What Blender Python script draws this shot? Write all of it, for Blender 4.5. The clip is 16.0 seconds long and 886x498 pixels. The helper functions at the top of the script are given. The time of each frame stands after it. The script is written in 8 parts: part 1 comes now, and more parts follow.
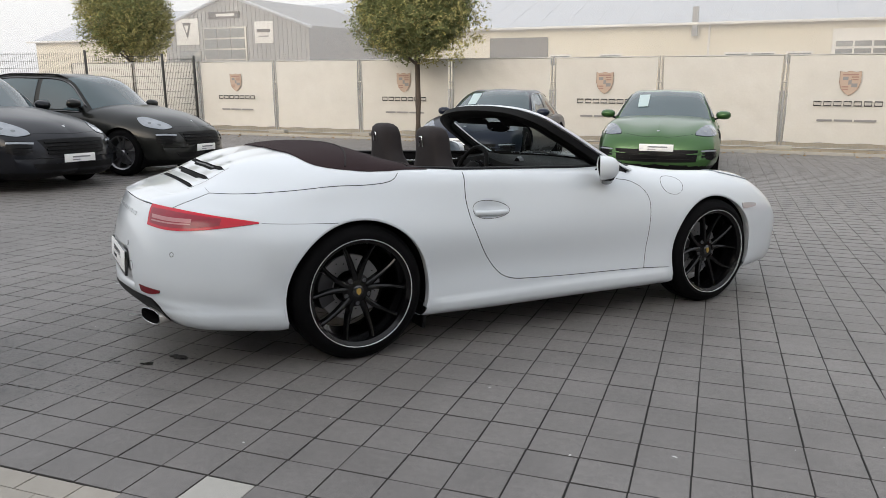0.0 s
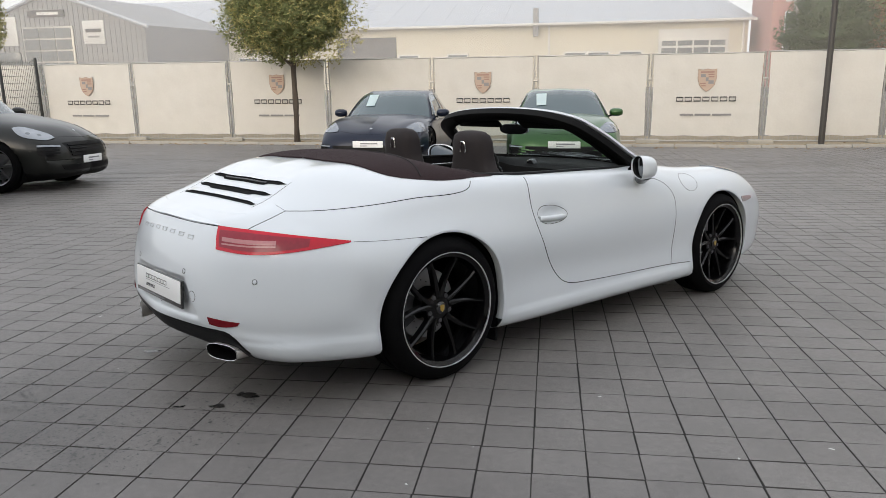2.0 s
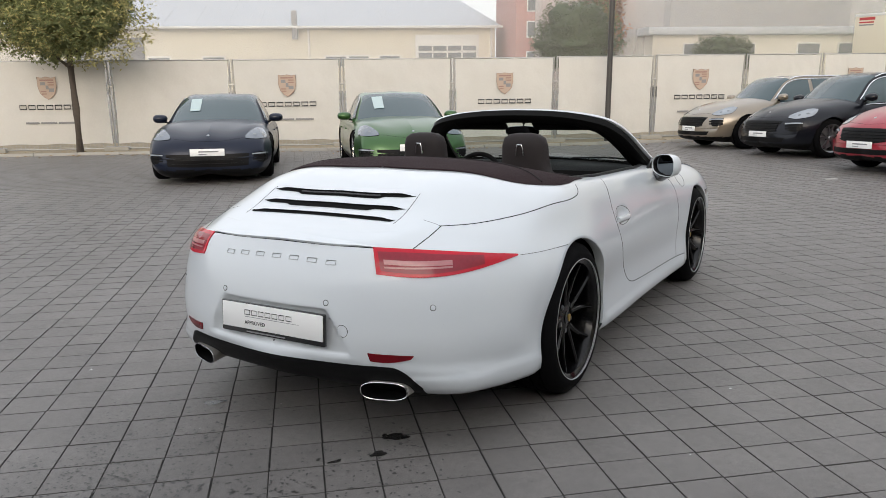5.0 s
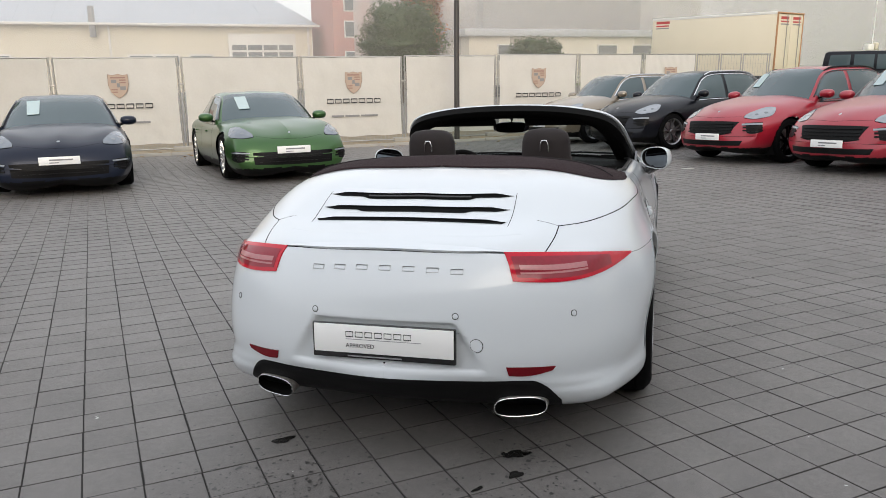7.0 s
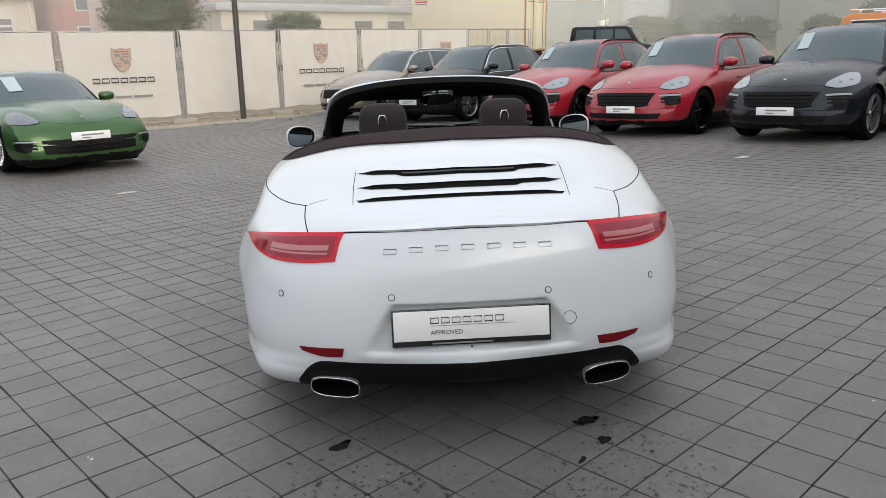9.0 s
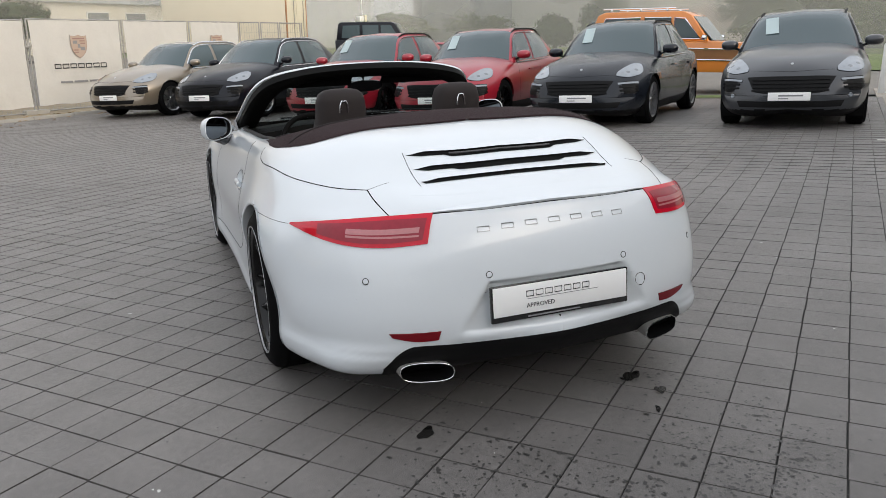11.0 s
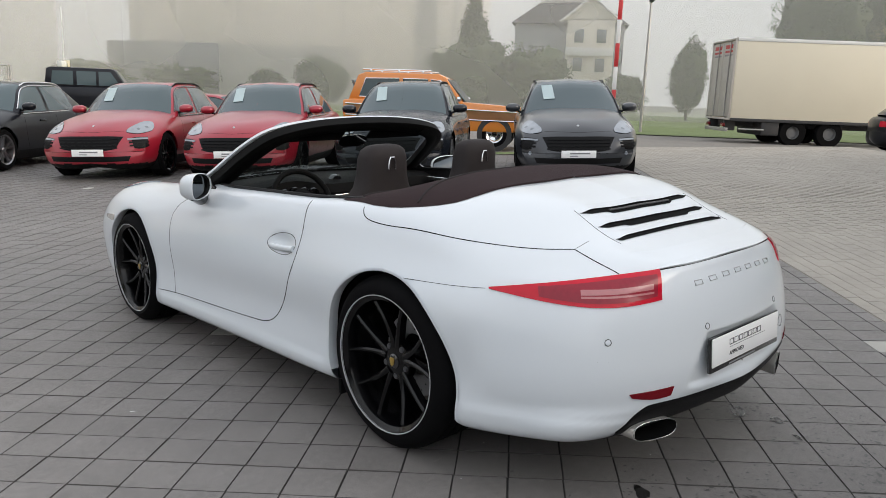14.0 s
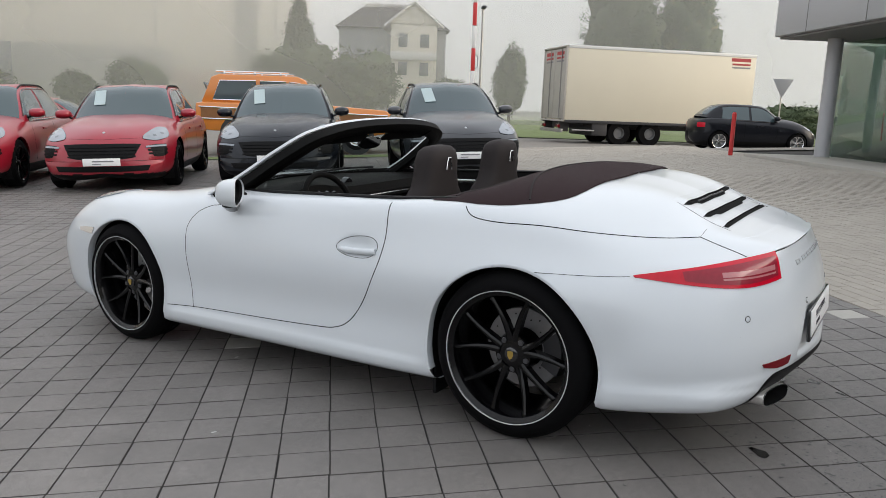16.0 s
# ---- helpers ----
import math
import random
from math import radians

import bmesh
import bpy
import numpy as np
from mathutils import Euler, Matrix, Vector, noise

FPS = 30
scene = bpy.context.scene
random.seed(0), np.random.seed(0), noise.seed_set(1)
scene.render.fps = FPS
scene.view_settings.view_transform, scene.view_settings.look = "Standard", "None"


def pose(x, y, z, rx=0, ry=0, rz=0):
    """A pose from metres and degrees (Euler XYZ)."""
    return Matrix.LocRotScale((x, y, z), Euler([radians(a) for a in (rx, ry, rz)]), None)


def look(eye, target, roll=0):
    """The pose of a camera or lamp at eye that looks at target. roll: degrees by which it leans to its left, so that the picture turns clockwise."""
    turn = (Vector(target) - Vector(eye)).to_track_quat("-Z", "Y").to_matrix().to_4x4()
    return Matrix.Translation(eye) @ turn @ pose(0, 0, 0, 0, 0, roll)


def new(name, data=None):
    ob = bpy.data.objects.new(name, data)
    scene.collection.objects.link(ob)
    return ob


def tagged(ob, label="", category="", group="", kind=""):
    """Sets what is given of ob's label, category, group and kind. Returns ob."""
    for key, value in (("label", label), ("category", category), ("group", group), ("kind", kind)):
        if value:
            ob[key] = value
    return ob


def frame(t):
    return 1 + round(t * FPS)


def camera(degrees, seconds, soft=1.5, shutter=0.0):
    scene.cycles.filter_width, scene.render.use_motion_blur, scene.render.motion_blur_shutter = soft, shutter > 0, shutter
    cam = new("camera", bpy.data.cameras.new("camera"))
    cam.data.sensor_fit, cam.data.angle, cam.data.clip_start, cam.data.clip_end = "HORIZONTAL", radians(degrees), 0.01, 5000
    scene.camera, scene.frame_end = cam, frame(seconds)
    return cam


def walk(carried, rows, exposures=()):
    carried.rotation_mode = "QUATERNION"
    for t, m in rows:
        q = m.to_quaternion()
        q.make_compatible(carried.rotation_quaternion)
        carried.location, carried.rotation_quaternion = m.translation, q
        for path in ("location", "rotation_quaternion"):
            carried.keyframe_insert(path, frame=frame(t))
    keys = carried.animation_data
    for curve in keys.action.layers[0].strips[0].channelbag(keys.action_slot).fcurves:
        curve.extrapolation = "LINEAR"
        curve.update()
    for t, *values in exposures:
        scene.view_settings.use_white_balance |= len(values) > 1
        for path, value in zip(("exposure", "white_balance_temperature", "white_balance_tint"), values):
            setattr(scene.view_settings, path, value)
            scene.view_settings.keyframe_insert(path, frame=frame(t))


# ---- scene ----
# the yard falls gently towards the fence; SLOPE turns yard coordinates into the upright world
SLOPE = pose(0, 0, 0, -2.6)
cam = camera(60.7, 16.0, soft=0.75)
PATH = [
    (0, (0.506, 0.863, 1.26), (-0.288, 2.658, 0.878), 0.7),
    (0.5, (0.231, 0.817, 1.281), (-0.473, 2.649, 0.901), 0.3),
    (1, (-0.043, 0.754, 1.279), (-0.656, 2.619, 0.899), -0.1),
    (1.5, (-0.32, 0.693, 1.278), (-0.835, 2.588, 0.898), -0.3),
    (2, (-0.605, 0.684, 1.274), (-1.021, 2.603, 0.894), -0.3),
    (2.5, (-0.887, 0.636, 1.273), (-1.199, 2.575, 0.895), -0.2),
    (3, (-1.188, 0.568, 1.274), (-1.397, 2.521, 0.898), -0.1),
    (5.5, (-2.487, 0.925, 1.285), (-2.161, 2.862, 0.907), -1.0),
    (6, (-2.744, 1.024, 1.28), (-2.305, 2.938, 0.901), -1.1),
    (6.5, (-3.01, 1.131, 1.289), (-2.453, 3.013, 0.909), -1.1),
    (7, (-3.255, 1.28, 1.278), (-2.576, 3.121, 0.893), -1.4),
    (7.5, (-3.498, 1.41, 1.292), (-2.69, 3.196, 0.898), -1.7),
    (8, (-3.762, 1.545, 1.291), (-2.82, 3.259, 0.874), -2.1),
    (8.5, (-3.947, 1.718, 1.269), (-2.869, 3.344, 0.828), -2.3),
    (9, (-4.12, 1.913, 1.284), (-2.91, 3.436, 0.821), -2.4),
    (9.5, (-4.323, 2.083, 1.292), (-2.99, 3.495, 0.813), -2.5),
    (10, (-4.525, 2.263, 1.286), (-3.082, 3.559, 0.798), -2.7),
    (12.5, (-5.255, 3.507, 1.275), (-3.438, 4.205, 0.813), -1.2),
    (13, (-5.347, 3.786, 1.299), (-3.485, 4.375, 0.867), -0.9),
    (13.5, (-5.35, 4.063, 1.297), (-3.448, 4.531, 0.894), -0.6),
    (14, (-5.365, 4.314, 1.313), (-3.432, 4.661, 0.933), -0.4),
    (14.5, (-5.391, 4.598, 1.32), (-3.439, 4.822, 0.949), -0.3),
    (15, (-5.391, 4.879, 1.302), (-3.429, 4.989, 0.933), -0.3),
    (15.5, (-5.419, 5.154, 1.315), (-3.454, 5.152, 0.942), -0.5),
    (16, (-5.508, 5.426, 1.312), (-3.547, 5.31, 0.937), -0.5),
]
walk(cam, [(t, SLOPE @ look(eye, target, roll)) for t, eye, target, roll in PATH])

# ---- light: thick morning mist, bright and even, with a faint warm sun ----
SUN_UP, SUN_TURN = radians(17), radians(192)
world = bpy.data.worlds.new("misty_sky")
scene.world = world
world.use_nodes = True
wn, wl = world.node_tree.nodes, world.node_tree.links
sky = wn.new("ShaderNodeTexSky")
sky.sky_type, sky.sun_disc = "NISHITA", False
sky.sun_elevation, sky.sun_rotation, sky.dust_density, sky.air_density = SUN_UP, SUN_TURN, 6.0, 1.0
sky_back = wn["Background"]
wl.new(sky.outputs[0], sky_back.inputs[0])
sky_back.inputs[1].default_value = 0.05
mist_back = wn.new("ShaderNodeBackground")      # thick mist: nearly the same from all sides
sky_co, sky_xyz, sky_rise, sky_tint = wn.new("ShaderNodeTexCoord"), wn.new("ShaderNodeSeparateXYZ"), wn.new("ShaderNodeMapRange"), wn.new("ShaderNodeVectorMath")
wl.new(sky_co.outputs["Generated"], sky_xyz.inputs[0])
wl.new(sky_xyz.outputs["Z"], sky_rise.inputs["Value"])
sky_rise.inputs["To Min"].default_value, sky_rise.inputs["To Max"].default_value = 0.66, 0.80
sky_rise.inputs["From Min"].default_value, sky_rise.inputs["From Max"].default_value = 0.10, 0.30
sky_rise.interpolation_type = "SMOOTHSTEP"
sky_tint.operation = "SCALE"
sky_tint.inputs[0].default_value = (0.962, 0.985, 1.024)
wl.new(sky_rise.outputs[0], sky_tint.inputs["Scale"])
wl.new(sky_tint.outputs[0], mist_back.inputs[0])
mist_back.inputs[1].default_value = 1.0
sky_sum = wn.new("ShaderNodeAddShader")
wl.new(sky_back.outputs[0], sky_sum.inputs[0])
wl.new(mist_back.outputs[0], sky_sum.inputs[1])
wl.new(sky_sum.outputs[0], wn["World Output"].inputs[0])
sun = new("sun", bpy.data.lights.new("sun", "SUN"))
sun.data.energy, sun.data.angle, sun.data.color = 0.70, radians(45), (1.0, 0.955, 0.90)
sun.rotation_euler = (radians(73), 0, -SUN_TURN + radians(180))
scene.view_settings.exposure = 0.54


# ---- materials ----
def mat(name, colour, rough=0.5, metal=0.0, vary=0.0, scale=6.0, bump=0.0, bump_scale=60.0, coat=0.0, island=0.0, spec=0.5, fine=0.0):
    """A node material: base colour varied by broad noise and fine grain, with fine relief."""
    m = bpy.data.materials.new(name)
    m.use_nodes = True
    n, l = m.node_tree.nodes, m.node_tree.links
    b = n["Principled BSDF"]
    b.inputs["Roughness"].default_value, b.inputs["Metallic"].default_value = rough, metal
    b.inputs["Coat Weight"].default_value, b.inputs["Coat Roughness"].default_value = coat, 0.04
    b.inputs["Specular IOR Level"].default_value = spec
    b.inputs["Base Color"].default_value = (*colour, 1)
    place = n.new("ShaderNodeTexCoord").outputs["Object"]
    if vary or island or fine:
        value = n.new("ShaderNodeMath")
        value.operation = "ADD"
        value.inputs[0].default_value = 1.0 - vary * 0.5 - island * 0.5 - fine * 0.5
        last = value.inputs[1]
        last.default_value = 0.0
        terms = []
        for amount, size, detail in ((vary, scale, 4), (fine, scale * 14, 3)):
            if amount:
                tex = n.new("ShaderNodeTexNoise")
                tex.inputs["Scale"].default_value, tex.inputs["Detail"].default_value = size, detail
                l.new(place, tex.inputs["Vector"])
                mul = n.new("ShaderNodeMath")
                mul.operation = "MULTIPLY"
                mul.inputs[1].default_value = amount
                l.new(tex.outputs["Fac"], mul.inputs[0])
                terms.append(mul.outputs[0])
        if island:
            geo, info = n.new("ShaderNodeNewGeometry"), n.new("ShaderNodeObjectInfo")
            both = n.new("ShaderNodeMath")
            both.operation = "ADD"
            l.new(geo.outputs["Random Per Island"], both.inputs[0])
            l.new(info.outputs["Random"], both.inputs[1])
            wrap = n.new("ShaderNodeMath")
            wrap.operation = "FRACT"
            l.new(both.outputs[0], wrap.inputs[0])
            mul = n.new("ShaderNodeMath")
            mul.operation = "MULTIPLY"
            mul.inputs[1].default_value = island
            l.new(wrap.outputs[0], mul.inputs[0])
            terms.append(mul.outputs[0])
        out = terms[0]
        for t in terms[1:]:
            add = n.new("ShaderNodeMath")
            add.operation = "ADD"
            l.new(out, add.inputs[0])
            l.new(t, add.inputs[1])
            out = add.outputs[0]
        l.new(out, last)
        tint = n.new("ShaderNodeVectorMath")
        tint.operation = "SCALE"
        tint.inputs[0].default_value = colour
        l.new(value.outputs[0], tint.inputs["Scale"])
        l.new(tint.outputs[0], b.inputs["Base Color"])
    if bump:
        tex = n.new("ShaderNodeTexNoise")
        tex.inputs["Scale"].default_value, tex.inputs["Detail"].default_value = bump_scale, 5
        l.new(place, tex.inputs["Vector"])
        bm = n.new("ShaderNodeBump")
        bm.inputs["Strength"].default_value, bm.inputs["Distance"].default_value = bump, 0.01
        l.new(tex.outputs["Fac"], bm.inputs["Height"])
        l.new(bm.outputs[0], b.inputs["Normal"])
    return m


def glass(name, tint, rough=0.02, least=0.035):
    """Thin tinted glass: mostly clear, with a mirror gloss that grows at grazing angles."""
    m = bpy.data.materials.new(name)
    m.use_nodes = True
    n, l = m.node_tree.nodes, m.node_tree.links
    n.remove(n["Principled BSDF"])
    clear, gloss, mix, facing, power, part_ = n.new("ShaderNodeBsdfTransparent"), n.new("ShaderNodeBsdfGlossy"), n.new("ShaderNodeMixShader"), n.new("ShaderNodeLayerWeight"), n.new("ShaderNodeMath"), n.new("ShaderNodeMath")
    clear.inputs[0].default_value = (*tint, 1)
    gloss.inputs["Roughness"].default_value = rough
    power.operation, power.inputs[1].default_value = "POWER", 5.0
    facing.inputs["Blend"].default_value = 0.5
    part_.operation, part_.inputs[1].default_value, part_.inputs[2].default_value = "MULTIPLY_ADD", 0.60, least
    l.new(facing.outputs["Facing"], power.inputs[0])
    l.new(power.outputs[0], part_.inputs[0])
    l.new(part_.outputs[0], mix.inputs[0])
    l.new(clear.outputs[0], mix.inputs[1])
    l.new(gloss.outputs[0], mix.inputs[2])
    l.new(mix.outputs[0], n["Material Output"].inputs[0])
    return m


WHITE = mat("white_paint", (0.630, 0.666, 0.696), 0.28, coat=0.85, vary=0.015, scale=3, spec=0.3)
BLACK = mat("black_plastic", (0.005, 0.005, 0.0055), 0.5, vary=0.2, scale=20, bump=0.05, bump_scale=300, spec=0.15)
LINING = mat("black_frame_lining", (0.005, 0.005, 0.005), 0.6, vary=0.3, scale=15, spec=0.1)
GLOSS_BLACK = mat("gloss_black", (0.008, 0.008, 0.009), 0.12, coat=1.0)
SEAM = mat("dark_gap", (0.003, 0.003, 0.003), 0.8, spec=0.1)
FABRIC = mat("brown_hood_fabric", (0.028, 0.0165, 0.018), 0.9, vary=0.25, scale=9, bump=0.35, bump_scale=700, spec=0.2, fine=0.2)
LEATHER = mat("black_leather", (0.0048, 0.0046, 0.0046), 0.65, vary=0.2, scale=12, bump=0.15, bump_scale=220, spec=0.08)
BROWN_LEATHER = mat("brown_leather", (0.020, 0.0155, 0.0155), 0.7, vary=0.2, scale=12, bump=0.15, bump_scale=260, spec=0.3)
TYRE = mat("tyre_rubber", (0.0042, 0.0042, 0.0046), 0.75, vary=0.3, scale=18, bump=0.1, bump_scale=120, spec=0.06)
RIM = mat("black_rim_paint", (0.0022, 0.0022, 0.0026), 0.16, spec=0.32)
POLISHED = mat("polished_aluminium", (0.72, 0.73, 0.74), 0.18, 1.0)
STEEL = mat("brushed_steel", (0.56, 0.54, 0.51), 0.32, 0.65, vary=0.15, scale=14)
DISC = mat("brake_disc_steel", (0.30, 0.30, 0.31), 0.45, 0.7, vary=0.3, scale=30)
CALIPER = mat("black_caliper", (0.05, 0.05, 0.054), 0.4)
GOLD = mat("crest_gold", (0.55, 0.38, 0.10), 0.35, 0.8)
RED_LENS = mat("red_lamp_lens", (0.50, 0.005, 0.022), 0.10, vary=0.2, scale=40, spec=0.3, coat=0.15)
RED_DARK = mat("dark_red_reflector", (0.15, 0.003, 0.008), 0.2, spec=0.3)
PINK_LENS = mat("clear_lamp_lens", (0.25, 0.013, 0.028), 0.10, vary=0.35, scale=60, spec=0.3, coat=0.15)
PALE_LENS = mat("pale_lamp_band", (0.44, 0.17, 0.18), 0.15, vary=0.25, scale=80, coat=0.15)
PLATE = mat("white_plate", (0.84, 0.84, 0.83), 0.45, vary=0.03)
INK = mat("dark_print", (0.03, 0.03, 0.035), 0.6)
GREY_INK = mat("grey_print", (0.22, 0.22, 0.23), 0.6)
RIM_EDGE = mat("bright_rim_edge", (0.62, 0.63, 0.64), 0.25, 0.4)
DARK_MIRROR = mat("dimmed_mirror_glass", (0.16, 0.175, 0.19), 0.02, 1.0)
FABRIC_SEAM = mat("hood_seam", (0.012, 0.008, 0.009), 0.9)
BADGE = mat("matt_chrome", (0.42, 0.43, 0.44), 0.3, 1.0)
CHROME = mat("chrome", (0.75, 0.76, 0.77), 0.08, 1.0)
SCREEN_GLASS = glass("clear_windscreen_glass", (0.66, 0.72, 0.71))
CAR_GLASS = mat("dark_car_glass", (0.046, 0.071, 0.080), 0.04, coat=0.35, spec=0.5)
LAMP_GLASS = mat("headlamp_glass", (0.21, 0.235, 0.265), 0.12, 0.0, coat=1.0, vary=0.5, scale=9)
AMBER = mat("side_lamp_lens", (0.62, 0.60, 0.58), 0.1, 0.4, coat=1.0)
PAPER = mat("pale_price_sheet", (0.40, 0.49, 0.50), 0.6, vary=0.05, scale=3)


def paint(name, colour, metal=0.35, rough=0.3, coat=1.0, spec=0.5):
    return mat(name, colour, rough, metal, coat=coat, vary=0.08, scale=2, spec=spec)


# ---- mesh helpers ----
def mesh_of(name, verts, faces, smooth=True):
    me = bpy.data.meshes.new(name)
    me.from_pydata([tuple(map(float, v)) for v in verts], [], [tuple(map(int, f)) for f in faces])
    me.validate()
    if smooth:
        me.shade_smooth()
    me.update()
    return me


def add(name, me, material, parent=None, label="", m=None):
    ob = new(name, me)
    if material:
        me.materials.append(material) if material.name not in me.materials else None
    if parent is not None:
        ob.parent = parent
    if m is not None:
        ob.matrix_local = m
    if label:
        tagged(ob, label)
    return ob


def part(name, bm, material, parent, label="", smooth=True, sharp=35):
    """Links a bmesh as one mesh object under a thing or a part."""
    me = bpy.data.meshes.new(name)
    bmesh.ops.recalc_face_normals(bm, faces=bm.faces)
    bm.to_mesh(me)
    bm.free()
    if smooth:
        me.shade_smooth()
        me.set_sharp_from_angle(angle=radians(sharp))
    return add(name, me, material, parent, label)


def thing(name, label, category, group="", kind="", m=None):
    ob = new(name)
    ob.empty_display_size = 0.2
    if m is not None:
        ob.matrix_world = m
    return tagged(ob, label, category, group, kind)


def box(w, d, h, at=(0, 0, 0), bevel=0.01, m=None, seg=2):
    """A bevelled box of that size, with its middle at a place."""
    bm = bmesh.new()
    bmesh.ops.create_cube(bm, size=1.0, matrix=Matrix.Diagonal((w, d, h, 1)))
    if bevel > 0:
        bmesh.ops.bevel(bm, geom=bm.edges[:] , offset=min(bevel, 0.45 * min(w, d, h)), segments=seg, profile=0.5, affect="EDGES")
    bmesh.ops.transform(bm, matrix=(m or Matrix()) @ Matrix.Translation(at) if m is None else m @ Matrix.Translation(at), verts=bm.verts)
    return bm


def lathe(profile, steps=48, axis="Y", closed=False):
    """Turns (radius, along) points round an axis."""
    bm = bmesh.new()
    rings = []
    for i in range(steps):
        a = 2 * math.pi * i / steps
        c, s = math.cos(a), math.sin(a)
        rings.append([bm.verts.new({"Y": (r * c, h, r * s), "Z": (r * c, r * s, h), "X": (h, r * c, r * s)}[axis]) for r, h in profile])
    for i in range(steps):
        a, b = rings[i], rings[(i + 1) % steps]
        for j in range(len(profile) - (0 if closed else 1)):
            k = (j + 1) % len(profile)
            bm.faces.new((a[j], b[j], b[k], a[k]))
    bmesh.ops.remove_doubles(bm, verts=bm.verts, dist=1e-5)
    return bm


def tube(points, radius, sides=10, flat=1.0, close=False):
    """A round or flattened bar along points; radius may be a number or a list."""
    pts = [Vector(p) for p in points]
    bm = bmesh.new()
    rings = []
    up = Vector((0, 0, 1))
    for i, p in enumerate(pts):
        a, b = pts[max(i - 1, 0)], pts[min(i + 1, len(pts) - 1)]
        if close:
            a, b = pts[i - 1], pts[(i + 1) % len(pts)]
        t = (b - a).normalized()
        s = t.cross(up)
        s = s.normalized() if s.length > 1e-3 else Vector((1, 0, 0))
        n = s.cross(t)
        r = radius[i] if isinstance(radius, (list, tuple)) else radius
        rings.append([bm.verts.new(p + r * (math.cos(2 * math.pi * k / sides) * s + flat * math.sin(2 * math.pi * k / sides) * n)) for k in range(sides)])
    for i in range(len(rings) - (0 if close else 1)):
        a, b = rings[i], rings[(i + 1) % len(rings)]
        for k in range(sides):
            bm.faces.new((a[k], a[(k + 1) % sides], b[(k + 1) % sides], b[k]))
    if not close:
        bm.faces.new(rings[0])
        bm.faces.new(rings[-1])
    return bm


def prism(outline, depth, bevel=0.0):
    """A flat outline in x, z pushed to a depth along y."""
    bm = bmesh.new()
    f = bm.faces.new([bm.verts.new((x, 0, z)) for x, z in outline])
    ext = bmesh.ops.extrude_face_region(bm, geom=[f])
    bmesh.ops.translate(bm, vec=(0, depth, 0), verts=[v for v in ext["geom"] if isinstance(v, bmesh.types.BMVert)])
    if bevel:
        bmesh.ops.bevel(bm, geom=bm.edges[:], offset=bevel, segments=2, profile=0.5, affect="EDGES")
    return bm


def spline(knots, n, t=None):
    """A smooth cubic through knots (k, d) at n even steps, by chord length or by the given parameter."""
    k = np.array(knots, float)
    if t is None:
        t = np.r_[0, np.cumsum(np.maximum(np.linalg.norm(np.diff(k, axis=0), axis=1), 1e-4) ** 0.5)]
    t = np.asarray(t, float)
    h = np.diff(t)
    m = len(t)
    A, B = np.zeros((m, m)), np.zeros((m,) + k.shape[1:])
    A[0, 0] = A[-1, -1] = 1
    for i in range(1, m - 1):
        A[i, i - 1], A[i, i], A[i, i + 1] = h[i - 1], 2 * (h[i - 1] + h[i]), h[i]
        B[i] = 6 * ((k[i + 1] - k[i]) / h[i] - (k[i] - k[i - 1]) / h[i - 1])
    M = np.linalg.solve(A, B)
    q = np.linspace(t[0], t[-1], n) if np.isscalar(n) else np.asarray(n)
    i = np.clip(np.searchsorted(t, q, "right") - 1, 0, m - 2)
    a, b, hh = (t[i + 1] - q)[:, None], (q - t[i])[:, None], h[i][:, None]
    return (M[i] * a ** 3 + M[i + 1] * b ** 3) / (6 * hh) + (k[i] / hh - M[i] * hh / 6) * a + (k[i + 1] / hh - M[i + 1] * hh / 6) * b


def loft(curves, nu, nv):
    """A grid (nu, nv, 3) through lengthwise curves of equal knot count, from the keel to the crown."""
    K = np.array(curves, float)                      # (j, k, 3)
    mean = K.mean(axis=0)
    tu = np.r_[0, np.cumsum(np.maximum(np.linalg.norm(np.diff(K, axis=1), axis=2).mean(axis=0), 0.02) ** 0.75)]
    rows = np.array([spline(c, nu, tu) for c in K])   # (j, nu, 3)
    tv = np.r_[0, np.cumsum(np.maximum(np.linalg.norm(np.diff(rows, axis=0), axis=2).mean(axis=1), 0.01))]
    out = np.array([spline(rows[:, i], nv, tv) for i in range(nu)])
    out[:, 0, 1] = out[:, -1, 1] = 0.0
    return out


def grid_faces(nu, nv):
    i, j = np.meshgrid(np.arange(nu - 1), np.arange(nv - 1), indexing="ij")
    a = (i * nv + j).ravel()
    return np.stack([a, a + nv, a + nv + 1, a + 1], 1)


def mirror_y(v, f):
    """Both halves of a grid whose half has y >= 0."""
    w = v.copy()
    w[:, 1] *= -1
    return np.r_[v, w], np.r_[f, f[:, ::-1] + len(v)]


def vertex_normals(v, f):
    n = np.zeros_like(v)
    q = v[f]
    fn = np.cross(q[:, 2] - q[:, 0], q[:, 3] - q[:, 1])
    for k in range(4):
        np.add.at(n, f[:, k], fn)
    return n / np.maximum(np.linalg.norm(n, axis=1, keepdims=True), 1e-9)


def shell(name, v, f, normals, material, parent, label=""):
    """A mesh of some faces of a larger skin that keeps the whole skin's smooth normals."""
    used, back = np.unique(f, return_inverse=True)
    me = bpy.data.meshes.new(name)
    me.from_pydata(v[used].tolist(), [], back.reshape(f.shape).tolist())
    me.shade_smooth()
    me.normals_split_custom_set_from_vertices(normals[used].tolist())
    me.update()
    return add(name, me, material, parent, label)


